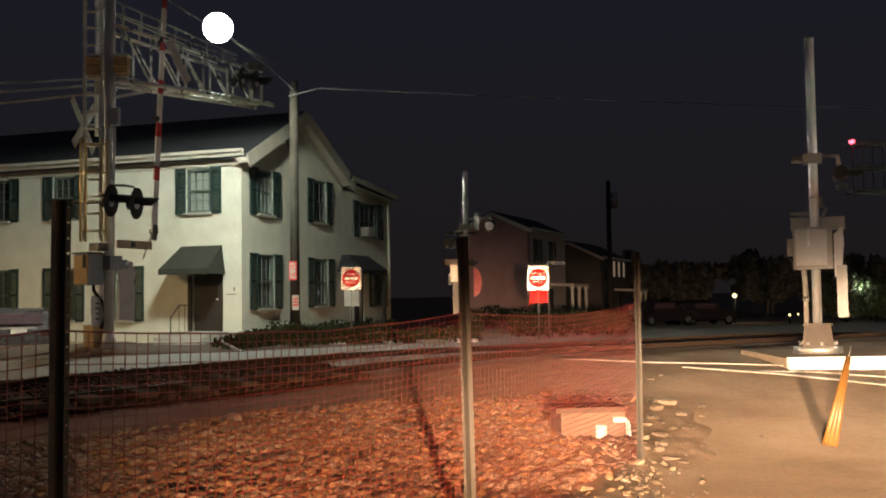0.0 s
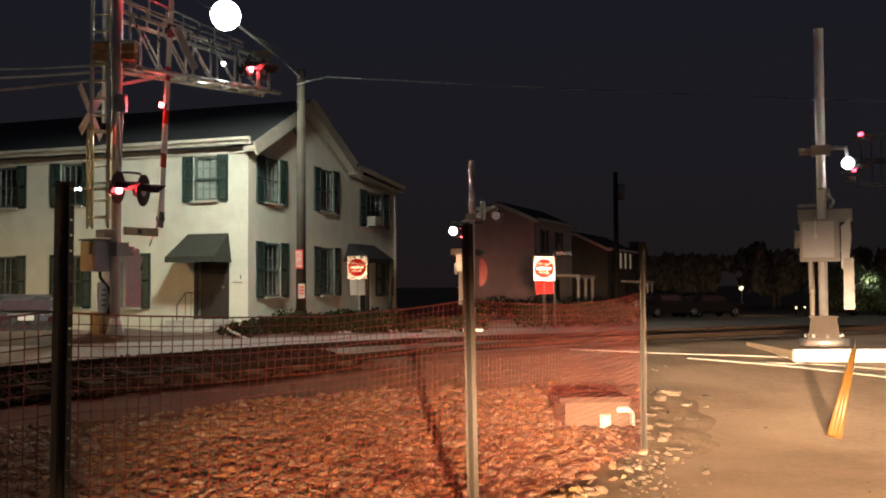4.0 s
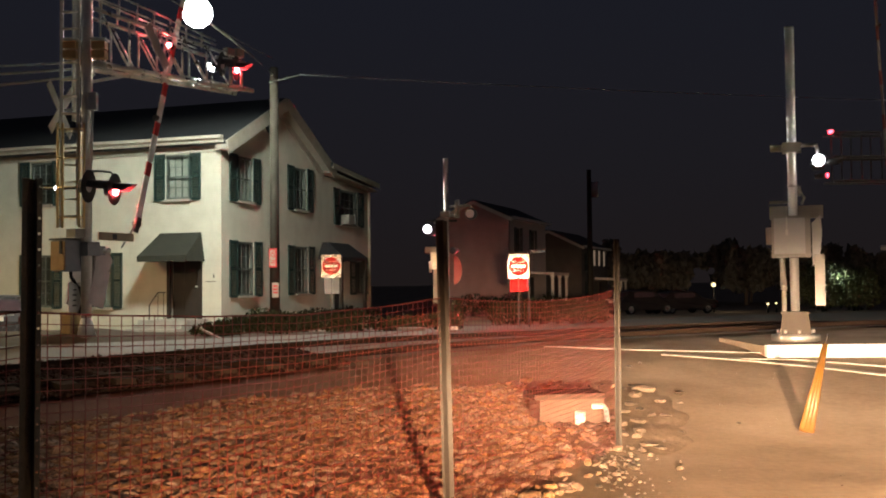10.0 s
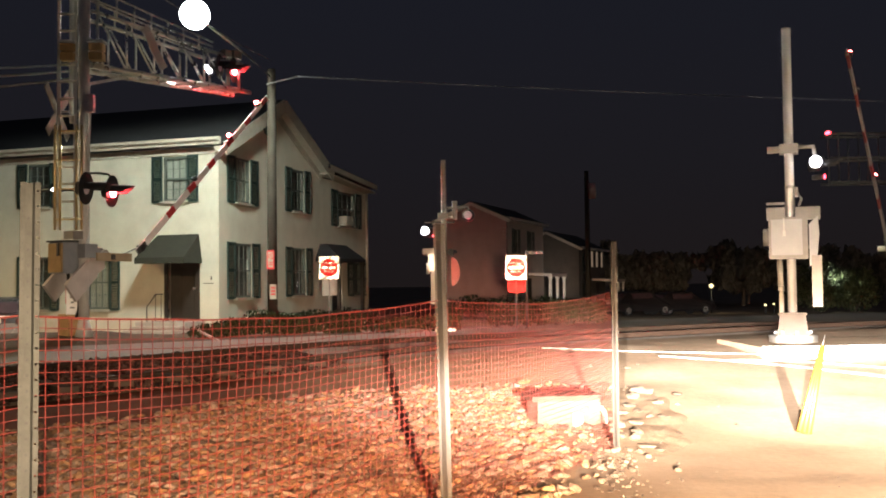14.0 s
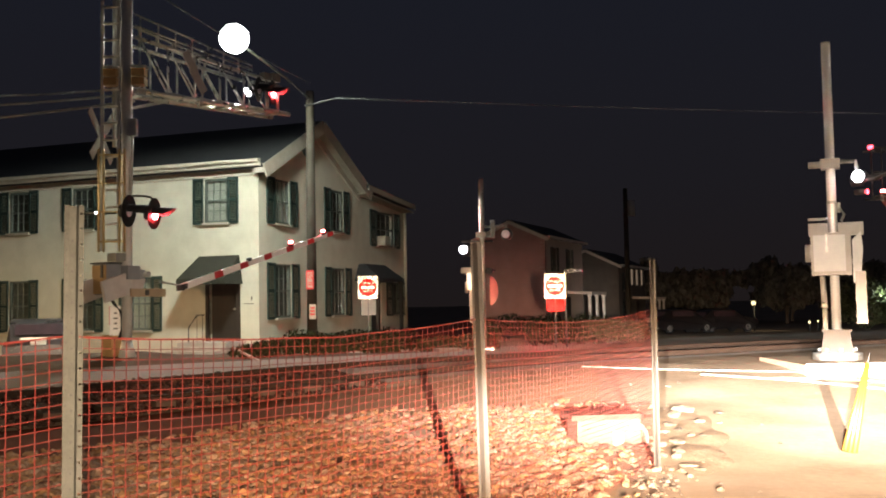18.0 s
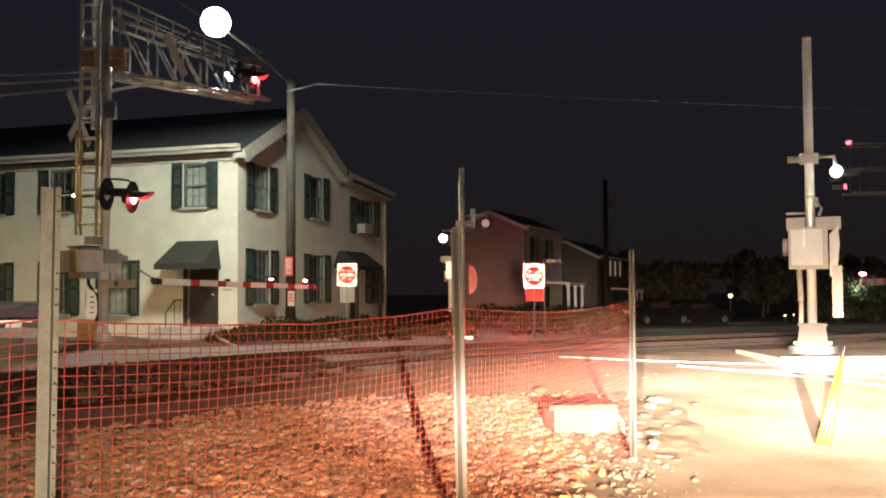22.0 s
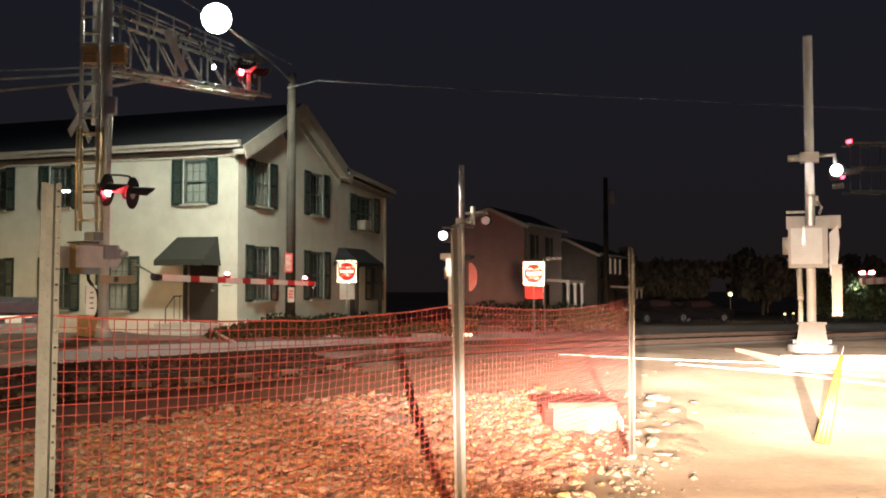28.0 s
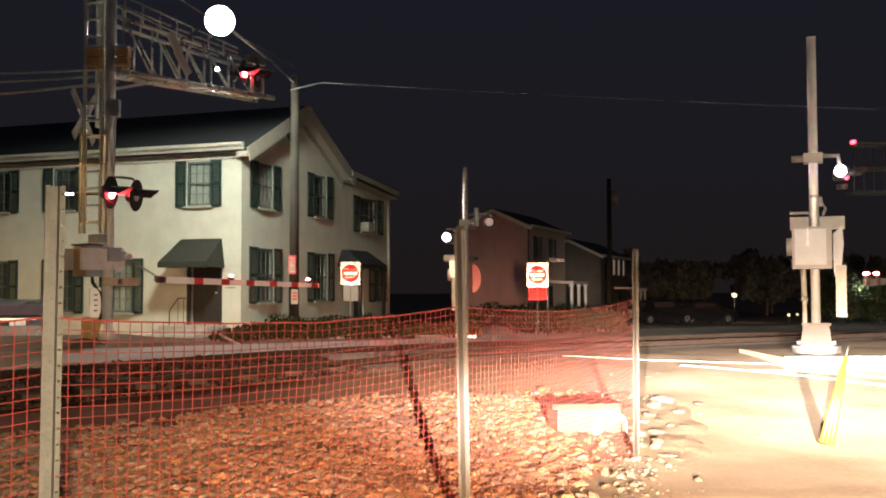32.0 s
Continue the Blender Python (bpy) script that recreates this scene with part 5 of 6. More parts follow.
net_panel(P1, P2, 1.0)
net_panel(P2, P3, 2.0)


# ---------------- ballast, rocks ----------------
def stone_meshes(n):
    out = []
    for k in range(n):
        bm = bmesh.new()
        bmesh.ops.create_icosphere(bm, subdivisions=1, radius=0.5)
        sx, sy, sz = random.uniform(0.75, 1.25), random.uniform(0.7, 1.1), random.uniform(0.45, 0.8)
        for v in bm.verts:
            c = 1 + 0.28 * noise.noise(v.co * 2.1 + Vector((k * 7.3, 0, 0)))
            v.co = Vector((v.co.x * sx * c, v.co.y * sy * c, v.co.z * sz * c))
        me = bpy.data.meshes.new("stone")
        bm.to_mesh(me)
        bm.free()
        me.materials.append(STONE)
        out.append(me)
    return out


STONES = stone_meshes(8)
REDS = []
for me_ in STONES:
    cp = me_.copy()
    cp.materials.clear()
    cp.materials.append(REDSTONE)
    REDS.append(cp)


def in_bed(x, y):
    """Stone bed between the net and the track, thinning out towards the paving."""
    d = (P3 - P1).normalized()
    off = (Vector((x, y, 0)) - P1).cross(d).z * -1          # metres beyond the net
    tr = (Vector((x, y, 0)) - Vector((-4.7, 12.2, 0)))
    ty = -tr.x * math.sin(TRACKDIR) + tr.y * math.cos(TRACKDIR)
    return off, ty


def ballast():
    verts, faces = [], []
    rnd = random.Random(4)
    tmpl = [([v.co.copy() for v in me.vertices], [tuple(p.vertices) for p in me.polygons]) for me in STONES]
    near = []
    count = 0
    for _ in range(420000):
        y = rnd.uniform(4.0, 13.0)
        x = rnd.uniform(-0.46 * y - 0.6, 0.33 * y)
        off, ty = in_bed(x, y)
        if off < -0.25 or ty > -2.75 or y < 4.2:
            continue
        right = x - (0.9 + 0.10 * (y - 6))
        keep = 1.0
        if right > 0:
            keep = max(0.0, 1 - right / 1.0) ** 2 * 0.22
        if ty > -3.15:
            keep *= 0.35
        if off < 0.12:
            keep *= 0.25
        back = y - 11.0 - 0.3 * noise.noise(Vector((x * 1.4, 0, 7)))
        if back > 0:
            keep *= max(0.0, 1 - back / 0.6) ** 2
        if rnd.random() > keep:
            continue
        s = min(0.12, 0.034 + 0.020 * rnd.expovariate(1.0)) * (1.0 if rnd.random() > 0.03 else 1.3)
        count += 1
        m = Matrix.LocRotScale((x, y, ground_z(x, y) + 0.012 + s * 0.22 + 0.035 * noise.noise(Vector((x * 1.2, y * 1.2, 0)))), Euler((rnd.uniform(-0.6, 0.6), rnd.uniform(-0.6, 0.6), rnd.uniform(0, 6.28))), (s, s, s * 0.78))
        if s > 0.10 and len(near) < 300:
            near.append((rnd.randrange(8), m))
            continue
        vs, fs = tmpl[rnd.randrange(8)]
        b = len(verts)
        verts.extend([m @ v for v in vs])
        faces.extend([tuple(b + i for i in f) for f in fs])
        if count > 27000:
            break
    me = bpy.data.meshes.new("ballast_bed")
    me.from_pydata(verts, [], faces)
    me.materials.append(REDSTONE)
    bed = tagged(new("ballast_bed", me), "pale crushed stone heaped beside the track", "ballast", kind="stuff")
    for k, m in near:
        o = new("stone", REDS[k])
        o.matrix_basis = m
        o.parent = bed


ballast()


def ditch():
    """Reddish bare soil between the net and the track, its red partly the net's tint."""
    red = mat("reddish_ditch_soil", (0.122, 0.048, 0.030), (0.086, 0.034, 0.021), rough=0.95, scale=1.6, fine=18, bump=0.6, spec=0.03)
    # red soil runs out into sandy dirt towards the paving, paler where the beams fall
    nt = red.node_tree
    p = nt.nodes["Principled BSDF"]
    src = p.inputs["Base Color"].links[0].from_socket
    tc, sep, ns = nt.nodes.new("ShaderNodeTexCoord"), nt.nodes.new("ShaderNodeSeparateXYZ"), nt.nodes.new("ShaderNodeTexNoise")
    ns.inputs["Scale"].default_value, ns.inputs["Detail"].default_value = 2.2, 7
    nt.links.new(tc.outputs["Object"], sep.inputs[0])
    nt.links.new(tc.outputs["Object"], ns.inputs["Vector"])
    slope, wob = nt.nodes.new("ShaderNodeMath"), nt.nodes.new("ShaderNodeMath")
    slope.operation = wob.operation = "MULTIPLY_ADD"
    slope.inputs[1].default_value = -0.12
    nt.links.new(sep.outputs["Y"], slope.inputs[0])
    nt.links.new(sep.outputs["X"], slope.inputs[2])
    wob.inputs[1].default_value = 1.1
    nt.links.new(ns.outputs["Fac"], wob.inputs[0])
    nt.links.new(slope.outputs[0], wob.inputs[2])
    mr = nt.nodes.new("ShaderNodeMapRange")
    mr.inputs["From Min"].default_value, mr.inputs["From Max"].default_value = -3.4, -0.2
    nt.links.new(wob.outputs[0], mr.inputs["Value"])
    mix = nt.nodes.new("ShaderNodeMix")
    mix.data_type = "RGBA"
    mix.inputs[7].default_value = (0.30, 0.215, 0.145, 1)
    nt.links.new(mr.outputs["Result"], mix.inputs["Factor"])
    nt.links.new(src, mix.inputs[6])
    nt.links.new(mix.outputs[2], p.inputs["Base Color"])
    bm = bmesh.new()
    rows = []
    for i in range(91):
        x = -14 + 16.2 * i / 90
        y0 = max(3.0, 6.5 + (x - 0.95 - 0.12 * noise.noise(Vector((x * 3, 0, 0)))) / 0.12)
        y1 = 12.2 + ((x + 4.7) * math.sin(TRACKDIR) - 1.45) / math.cos(TRACKDIR)
        if y0 > y1 - 0.2:
            break
        row = []
        for j in range(41):
            y = y0 + (y1 - y0) * j / 40
            row.append(bm.verts.new((x, y, ground_z(x, y) + 0.020 + 0.008 * noise.noise(Vector((x * 2, y * 2, 4))))))
        rows.append(row)
    for a, b in zip(rows[:-1], rows[1:]):
        for j in range(40):
            bm.faces.new((a[j], b[j], b[j + 1], a[j + 1])).smooth = True
    tagged(part("ditch", bm, red), "bare reddish soil between the net and the track", "ground", kind="structure")


ditch()


def rock(x, y, s, flat=1.0, k=0, lift=0.0):
    o = new("rock", STONES[k])
    o.matrix_basis = Matrix.LocRotScale((x, y, ground_z(x, y) + lift + s * 0.14 * flat), Euler((0.1, 0.1, k * 1.7 + x)), (s, s * 0.8, s * flat))
    tagged(o, "loose pale broken stone on the dirt", "rock", "loose rocks")


for k, (x, y, s, fl) in enumerate([(1.90, 8.20, 0.17, 0.6), (1.72, 8.75, 0.13, 0.9), (1.83, 9.0, 0.15, 0.8), (2.1, 9.9, 0.2, 0.9), (1.95, 10.2, 0.16, 0.8), (1.75, 9.6, 0.12, 0.8),
                                   (2.25, 8.9, 0.10, 0.7), (2.4, 9.7, 0.11, 0.8), (2.6, 10.3, 0.09, 0.8), (2.0, 8.5, 0.08, 0.8), (1.66, 8.3, 0.09, 0.9), (2.3, 10.9, 0.14, 0.7),
                                   (1.5, 7.6, 0.10, 0.8), (1.35, 7.2, 0.12, 0.8), (1.15, 6.8, 0.08, 0.8), (1.62, 7.8, 0.07, 0.8), (2.9, 9.3, 0.06, 0.7), (3.0, 10.2, 0.07, 0.8),
                                   (2.55, 12.6, 0.12, 0.6), (2.75, 12.9, 0.10, 0.5)]):
    rock(x, y, s * 0.72, fl, k % 8)


def pebbles():
    """Small loose gravel on the paving and round the last post."""
    verts, faces = [], []
    rnd = random.Random(11)
    tmpl = [([v.co.copy() for v in me.vertices], [tuple(p.vertices) for p in me.polygons]) for me in STONES]
    for _ in range(480):
        near = rnd.random() < 0.85
        y = min(12.8, max(5.8, rnd.gauss(8.9, 1.5))) if near else rnd.uniform(5.5, 13.2)
        x = 1.1 + 0.10 * (y - 6) + abs(rnd.gauss(0, 0.27)) if near else rnd.uniform(0.5, 0.47 * y)
        s = (0.014 + 0.016 * rnd.expovariate(1.0)) * (1.0 if near else 0.32)
        s = min(s, 0.09)
        m = Matrix.LocRotScale((x, y, ground_z(x, y) + s * 0.12), Euler((rnd.uniform(-0.6, 0.6), rnd.uniform(-0.6, 0.6), rnd.uniform(0, 6.28))), (s, s, s))
        vs, fs = tmpl[rnd.randrange(8)]
        b = len(verts)
        verts.extend([m @ v for v in vs])
        faces.extend([tuple(b + i for i in f) for f in fs])
    me = bpy.data.meshes.new("gravel")
    me.from_pydata(verts, [], faces)
    me.materials.append(varied("dusty_gravel", (0.085, 0.064, 0.047), (0.145, 0.113, 0.086)))
    tagged(new("gravel", me), "small loose gravel scattered over the dusty paving", "gravel", kind="stuff")


pebbles()


def dirt_mound():
    """Low uneven heap of loose dirt by the last post, with half buried stones."""
    loose = mat("loose_brown_dirt", (0.27, 0.205, 0.150), (0.175, 0.128, 0.090), rough=0.95, scale=2.5, fine=26, bump=0.9, spec=0.02)
    bm = bmesh.new()
    rows = []
    for j in range(61):
        y = 7.6 + 4.4 * j / 60
        row = []
        for i in range(45):
            x = 1.35 + 0.10 * (y - 8) + 1.75 * i / 44
            u, v = (x - 1.88 - 0.12 * (y - 9)) / 0.55, (y - 9.7) / 1.9
            env = max(0.0, 1 - (u * u + v * v) * (1 + 0.5 * noise.noise(Vector((x * 1.7, y * 1.7, 3)))))
            lump = 0.022 + 0.016 * noise.noise(Vector((x * 3.1, y * 3.1, 8))) + 0.016 * noise.noise(Vector((x * 11, y * 11, 1)))
            row.append(bm.verts.new((x, y, ground_z(x, y) - 0.012 + min(1, env * 1.6) * max(0.0, lump + 0.02))))
        rows.append(row)
    for a, b in zip(rows[:-1], rows[1:]):
        for k in range(44):
            bm.faces.new((a[k], a[k + 1], b[k + 1], b[k])).smooth = True
    tagged(part("dirt_mound", bm, loose), "low uneven heap of loose brown dirt by the post", "dirt", kind="structure")


dirt_mound()
# pale stones lying on and before the heap, one flat and one blocky stone among the ballast
for k, (x, y, s, fl) in enumerate(((1.84, 8.34, 0.19, 0.45), (1.80, 8.62, 0.13, 0.9), (1.70, 8.70, 0.12, 0.8), (1.86, 8.82, 0.14, 0.9), (1.66, 8.95, 0.13, 0.8),
                                   (1.78, 9.15, 0.12, 0.8), (1.95, 9.30, 0.14, 0.6), (1.74, 9.5, 0.12, 0.7), (1.9, 9.75, 0.16, 0.55), (2.15, 9.6, 0.11, 0.6),
                                   (2.28, 9.56, 0.12, 0.5), (2.05, 10.1, 0.17, 0.6), (2.39, 10.26, 0.16, 0.5), (2.2, 10.6, 0.2, 0.6), (2.35, 10.9, 0.24, 0.6), (2.7, 10.7, 0.12, 0.5),
                                   (-0.42, 9.85, 0.27, 0.75), (-0.46, 9.70, 0.16, 0.6), (-1.6, 8.3, 0.16, 0.6), (-1.05, 8.0, 0.13, 0.6), (-0.95, 9.2, 0.14, 0.6), (-1.9, 9.0, 0.12, 0.7), (0.35, 7.9, 0.11, 0.8))):
    rock(x, y, s, fl, k % 8, 0.028 if 0 < k < 16 else 0.0)


def drain_box():
    """Concrete box with a dark slot and white pipe ends, in the stones."""
    z = ground_z(1.33, 9.2)
    D = thing("drain_box", pose(1.33, 9.25, z, 0, 0, 8), "pale concrete drain box in the ballast with white pipe stubs", "drain")
    bm = bmesh.new()
    bx(bm, (0, 0.20, 0.10), (0.62, 0.4, 0.32))
    part("box", bm, TINTCONC, D, bevel=0.015)
    boxpart("lid", (-0.03, 0.19, 0.285), (0.68, 0.46, 0.05), TIE, D, "dark lid", 0.01)
    tubepart("pipe_cap", (0.06, -0.05, 0.0), (0.06, -0.05, 0.15), 0.05, WHITEP, D, "white pipe cap")
    bm = bmesh.new()
    path_tube(bm, [(0.18, -0.03, 0.19), (0.29, -0.04, 0.19), (0.31, -0.05, 0.16), (0.32, -0.06, -0.03)], 0.026, 12)
    part("pipe_elbow", bm, WHITEP, D, "white plastic pipe elbow")


drain_box()
for k in range(30):
    rock(0.96 + 0.026 * k, 9.06 + 0.10 * math.sin(k * 2.3), 0.09 + 0.04 * math.sin(k * 1.7), 0.75, k % 8)
for k in range(16):
    rock(0.99 + 0.042 * k, 9.17 + 0.025 * math.sin(k * 2.9), 0.13 + 0.035 * math.sin(k * 1.3), 0.9, k % 8)


# ---------------- track ----------------
def track():
    T = thing("railway_track", TRACK, "dark rails on creosoted ties crossing the road", "railway track")
    zb = 0.0
    for s in (-0.95, 0.485):
        prof = [(-0.06, 0.0), (0.06, 0.0), (0.012, 0.015), (0.012, 0.05), (0.036, 0.055), (0.034, 0.085), (-0.034, 0.085), (-0.036, 0.055), (-0.012, 0.05), (-0.012, 0.015)]
        bm = bmesh.new()
        rings = []
        for k in range(61):
            w = TRACK @ Vector((-30 + k, s, 0))
            g = ground_z(w.x, w.y)
            rings.append([bm.verts.new((-30 + k, s + a, g + b + 0.06)) for a, b in prof])
        for p, q in zip(rings[:-1], rings[1:]):
            for k in range(len(prof)):
                bm.faces.new((p[k], p[(k + 1) % len(prof)], q[(k + 1) % len(prof)], q[k]))
        part("rail", bm, RAIL, T)
    for k in range(56):
        x = -30 + 0.6 * k
        w = TRACK @ Vector((x, -0.2325, 0))
        boxpart("tie", (x, -0.2325, ground_z(w.x, w.y) + 0.042), (0.22, 2.5, 0.06), TIE, T)


track()


def dark_ballast():
    """Oily stones lying between and beside the ties."""
    verts, faces = [], []
    rnd = random.Random(21)
    tmpl = [([v.co.copy() for v in me.vertices], [tuple(p.vertices) for p in me.polygons]) for me in STONES]
    for _ in range(5200):
        tx, ty = rnd.uniform(-9, 3.4), rnd.uniform(-1.6, 1.0)
        p = TRACK @ Vector((tx, ty, 0))
        s = rnd.uniform(0.04, 0.10)
        m = Matrix.LocRotScale((p.x, p.y, ground_z(p.x, p.y) + 0.065 + s * 0.1), Euler((rnd.uniform(-0.7, 0.7), rnd.uniform(-0.7, 0.7), rnd.uniform(0, 6.28))), (s, s, s))
        vs, fs = tmpl[rnd.randrange(8)]
        b = len(verts)
        verts.extend([m @ v for v in vs])
        faces.extend([tuple(b + i for i in f) for f in fs])
    me = bpy.data.meshes.new("dark_ballast")
    me.from_pydata(verts, [], faces)
    # oily stone with the same reddish net tint
    me.materials.append(varied("oily_stone", (0.040, 0.023, 0.018), (0.075, 0.046, 0.036), spec=0.02))
    tagged(new("dark_ballast", me), "dark oily ballast stones between the ties", "ballast", kind="stuff")


dark_ballast()


# ---------------- pale slabs by the crossing ----------------
def slab(x, y, w, d, h, turn, label):
    bm = bmesh.new()
    bx(bm, (0, 0, h / 2), (w, d, h))
    tagged(part("concrete_slab", bm, PALEROAD, None, bevel=0.012, at=pose(x, y, ground_z(x, y) - 0.01, 0, 0, turn)), label, "concrete slab", "loose slabs")


def planting_bed():
    """Low bank of bare soil before the house, edged by a pale sloping kerb."""
    bm = bmesh.new()
    a, b = Vector((-12.0, 13.35, 0)), Vector((-4.15, 17.45, 0))
    n = 40
    rows = []
    for k in range(n + 1):
        p = a.lerp(b, k / n)
        end = min(1.0, (n - k) / 5, (k + 2) / 4)
        row = []
        for off, h in ((-0.25, -0.02), (-0.05, 0.06), (0.35, 0.11), (0.9, 0.15), (2.2, 0.15), (3.4, -0.03)):
            q = p + Vector((-0.46, 0.88, 0)) * off
            row.append(bm.verts.new((q.x, q.y, ground_z(q.x, q.y) + h * end + 0.012 * noise.noise(q * 3) + 0.02)))
        rows.append(row)
    for r0, r1 in zip(rows[:-1], rows[1:]):
        for k in range(5):
            bm.faces.new((r0[k], r1[k], r1[k + 1], r0[k + 1])).smooth = True
    tagged(part("planting_bed", bm, SOIL), "low bank of bare brown soil before the house", "planting bed", kind="structure")
    bm = bmesh.new()
    bar(bm, (-4.25, 18.3, ground_z(-4.25, 18.3) + 0.20), (-3.55, 17.0, ground_z(-3.55, 17.0) + 0.05), 0.035, 0.035)
    tagged(part("kerb_ramp", bm, CONC, None, bevel=0.015), "pale sloping end of the kerb by the soil bank", "kerb")


planting_bed()
slab(-0.34, 19.2, 0.46, 0.4, 0.12, 20, "pale concrete slab lying by the crossing")
slab(3.15, 22.6, 0.5, 0.3, 0.10, 10, "small pale concrete slab by the road")


# ---------------- road lines ----------------
def line(name, pts, width, label):
    bm = bmesh.new()
    prev = None
    for i, p in enumerate(pts):
        p = Vector((*p, 0))
        d = (Vector((*pts[min(i + 1, len(pts) - 1)], 0)) - Vector((*pts[max(i - 1, 0)], 0))).normalized()
        s = Vector((-d.y, d.x, 0)) * width / 2
        cur = []
        for q in (p + s, p - s):
            cur.append(bm.verts.new((q.x, q.y, ground_z(q.x, q.y) + 0.062)))
        for q, v in zip((p + s, p - s), list(cur)):
            cur.append(bm.verts.new((q.x, q.y, v.co.z - 0.012)))
        if prev:
            bm.faces.new((prev[0], prev[1], cur[1], cur[0]))
            bm.faces.new((prev[0], cur[0], cur[2], prev[2]))
            bm.faces.new((prev[1], prev[3], cur[3], cur[1]))
        prev = cur
    tagged(part(name, bm, LINEP), label, "road marking", "road markings")


def dense(a, b, n=24):
    return [(a[0] + (b[0] - a[0]) * k / n, a[1] + (b[1] - a[1]) * k / n) for k in range(n + 1)]


line("road_line", dense((1.68, 14.34), (2.75, 13.81), 10) + dense((2.75, 13.81), (4.48, 13.33), 10)[1:], 0.06, "worn white line across the paving")
line("road_line", dense((3.14, 13.29), (4.18, 12.62), 8) + dense((4.18, 12.62), (4.82, 12.05), 6)[1:] + dense((4.82, 12.05), (6.6, 10.2), 14)[1:], 0.12, "worn white line beside the kerb")
line("road_line", dense((3.95, 12.86), (4.71, 12.70), 6) + dense((4.71, 12.70), (5.41, 12.23), 6)[1:] + dense((5.41, 12.23), (7.4, 10.7), 12)[1:], 0.07, "thin worn white line beside the kerb")


# ---------------- yellow guy guard ----------------
def guy_guard():
    base, top = Vector((3.37, 8.87, 0.0)), Vector((3.67, 9.14, 0.80))
    base.z = ground_z(base.x, base.y)
    G = thing("guy_wire_guard", Matrix.Translation(base), "leaning yellow plastic guy wire guard in the dirt", "wire guard")
    d = top - base
    side = d.cross(Vector((0, -1, 0.2))).normalized()
    for k, (w0, w1) in enumerate(((-0.042, -0.008), (0.0, 0.0), (0.042, 0.008))):
        bm = bmesh.new()
        tube(bm, side * w0, d + side * w1, 0.028, 0.016, 12)
        part("guard_strip", bm, YELLOW, G)
    tubepart("guy_wire", d * 0.98, d * 1.12, 0.005, DARKSTEEL, G, n=6)
    boxpart("anchor_eye", (0.02, 0.05, 0.0), (0.06, 0.05, 0.04), DARKSTEEL, G, bevel=0.01)


guy_guard()


# ---------------- utility pole, street lamp, wires ----------------
def utility_pole():
    x, y = -4.36, 28.3
    z = ground_z(x, y)
    U = thing("utility_pole", pose(x, y, z), "tall weathered wooden utility pole before the house", "utility pole", "utility poles")
    tubepart("pole", (0, 0, 0), (0.0, 0, 7.6), 0.150, WOODP, U, r1=0.115, n=18)
    bm = bmesh.new()
    arm = STREET - Vector((x, y, z))
    path_tube(bm, [(0, 0, 7.35), arm * 0.35 + Vector((0, 0, 4.85)), arm * 0.98 + Vector((0.05, 0, 0.10))], 0.030, 10)
    part("lamp_arm", bm, GALV, U)
    bm = bmesh.new()
    bar(bm, (-0.12, -0.12, 7.15), (0.77, -0.14, 7.36), 0.035, 0.035)
    part("insulator_bracket", bm, DARKSTEEL, U)
    plate = boxpart("no_parking_plate", (-0.03, -0.165, 2.13), (0.22, 0.012, 0.54), REDP, U, "red edged no parking plate", 0.01)
    boxpart("plate_face", (0.0, -0.0, 0.0), (0.15, 0.018, 0.44), TRIM, plate, "dull white face with red marks").location = (-0.03, -0.165, 2.13)
    bm = bmesh.new()
    n = 20
    for k in range(n):
        a0, a1 = k * math.tau / n, (k + 1) * math.tau / n
        bar(bm, (0.075 * math.cos(a0), -0.176, 2.23 + 0.075 * math.sin(a0)), (0.075 * math.cos(a1), -0.176, 2.23 + 0.075 * math.sin(a1)), 0.01, 0.02)
    bar(bm, (-0.05, -0.178, 2.28), (0.05, -0.178, 2.18), 0.01, 0.02)
    bx(bm, (0, -0.176, 2.05), (0.14, 0.01, 0.03))
    bx(bm, (0, -0.176, 1.99), (0.16, 0.01, 0.03))
    part("plate_marks", bm, REDP, U)
    plate = boxpart("lower_plate", (0.04, -0.165, 1.22), (0.19, 0.012, 0.42), TRIM, U, "small dull white plate on the pole", 0.01)
    bm = bmesh.new()
    for k in range(3):
        bx(bm, (0.04, -0.176, 1.33 - 0.09 * k), (0.13, 0.01, 0.05))
    part("plate_marks", bm, REDP, U)
    S = thing("street_lamp", Matrix.Translation(STREET), "glaring cool white street lamp on a long arm", "street lamp", "street lamps")
    bm = bmesh.new()
    tube(bm, (0, 0, 0.30), (0, 0, 0.395), 0.17, 0.08, 24)
    part("lamp_head", bm, BLACK, S)
    bm = bmesh.new()
    bmesh.ops.create_uvsphere(bm, u_segments=24, v_segments=16, radius=0.37)
    for f in bm.faces:
        f.smooth = True
    part("globe", bm, LAMPGLOW, S, "glowing lamp globe")
    x2, y2 = 10.55, 64.0
    U2 = thing("utility_pole", pose(x2, y2, ground_z(x2, y2)), "dark wooden utility pole down the street", "utility pole", "utility poles")
    tubepart("pole", (0, 0, 0), (0, 0, 9.4), 0.19, WOODP, U2, r1=0.14)
    tubepart("transformer", (0.35, -0.1, 7.6), (0.35, -0.1, 8.6), 0.24, GALV, U2, "grey can transformer")


utility_pole()


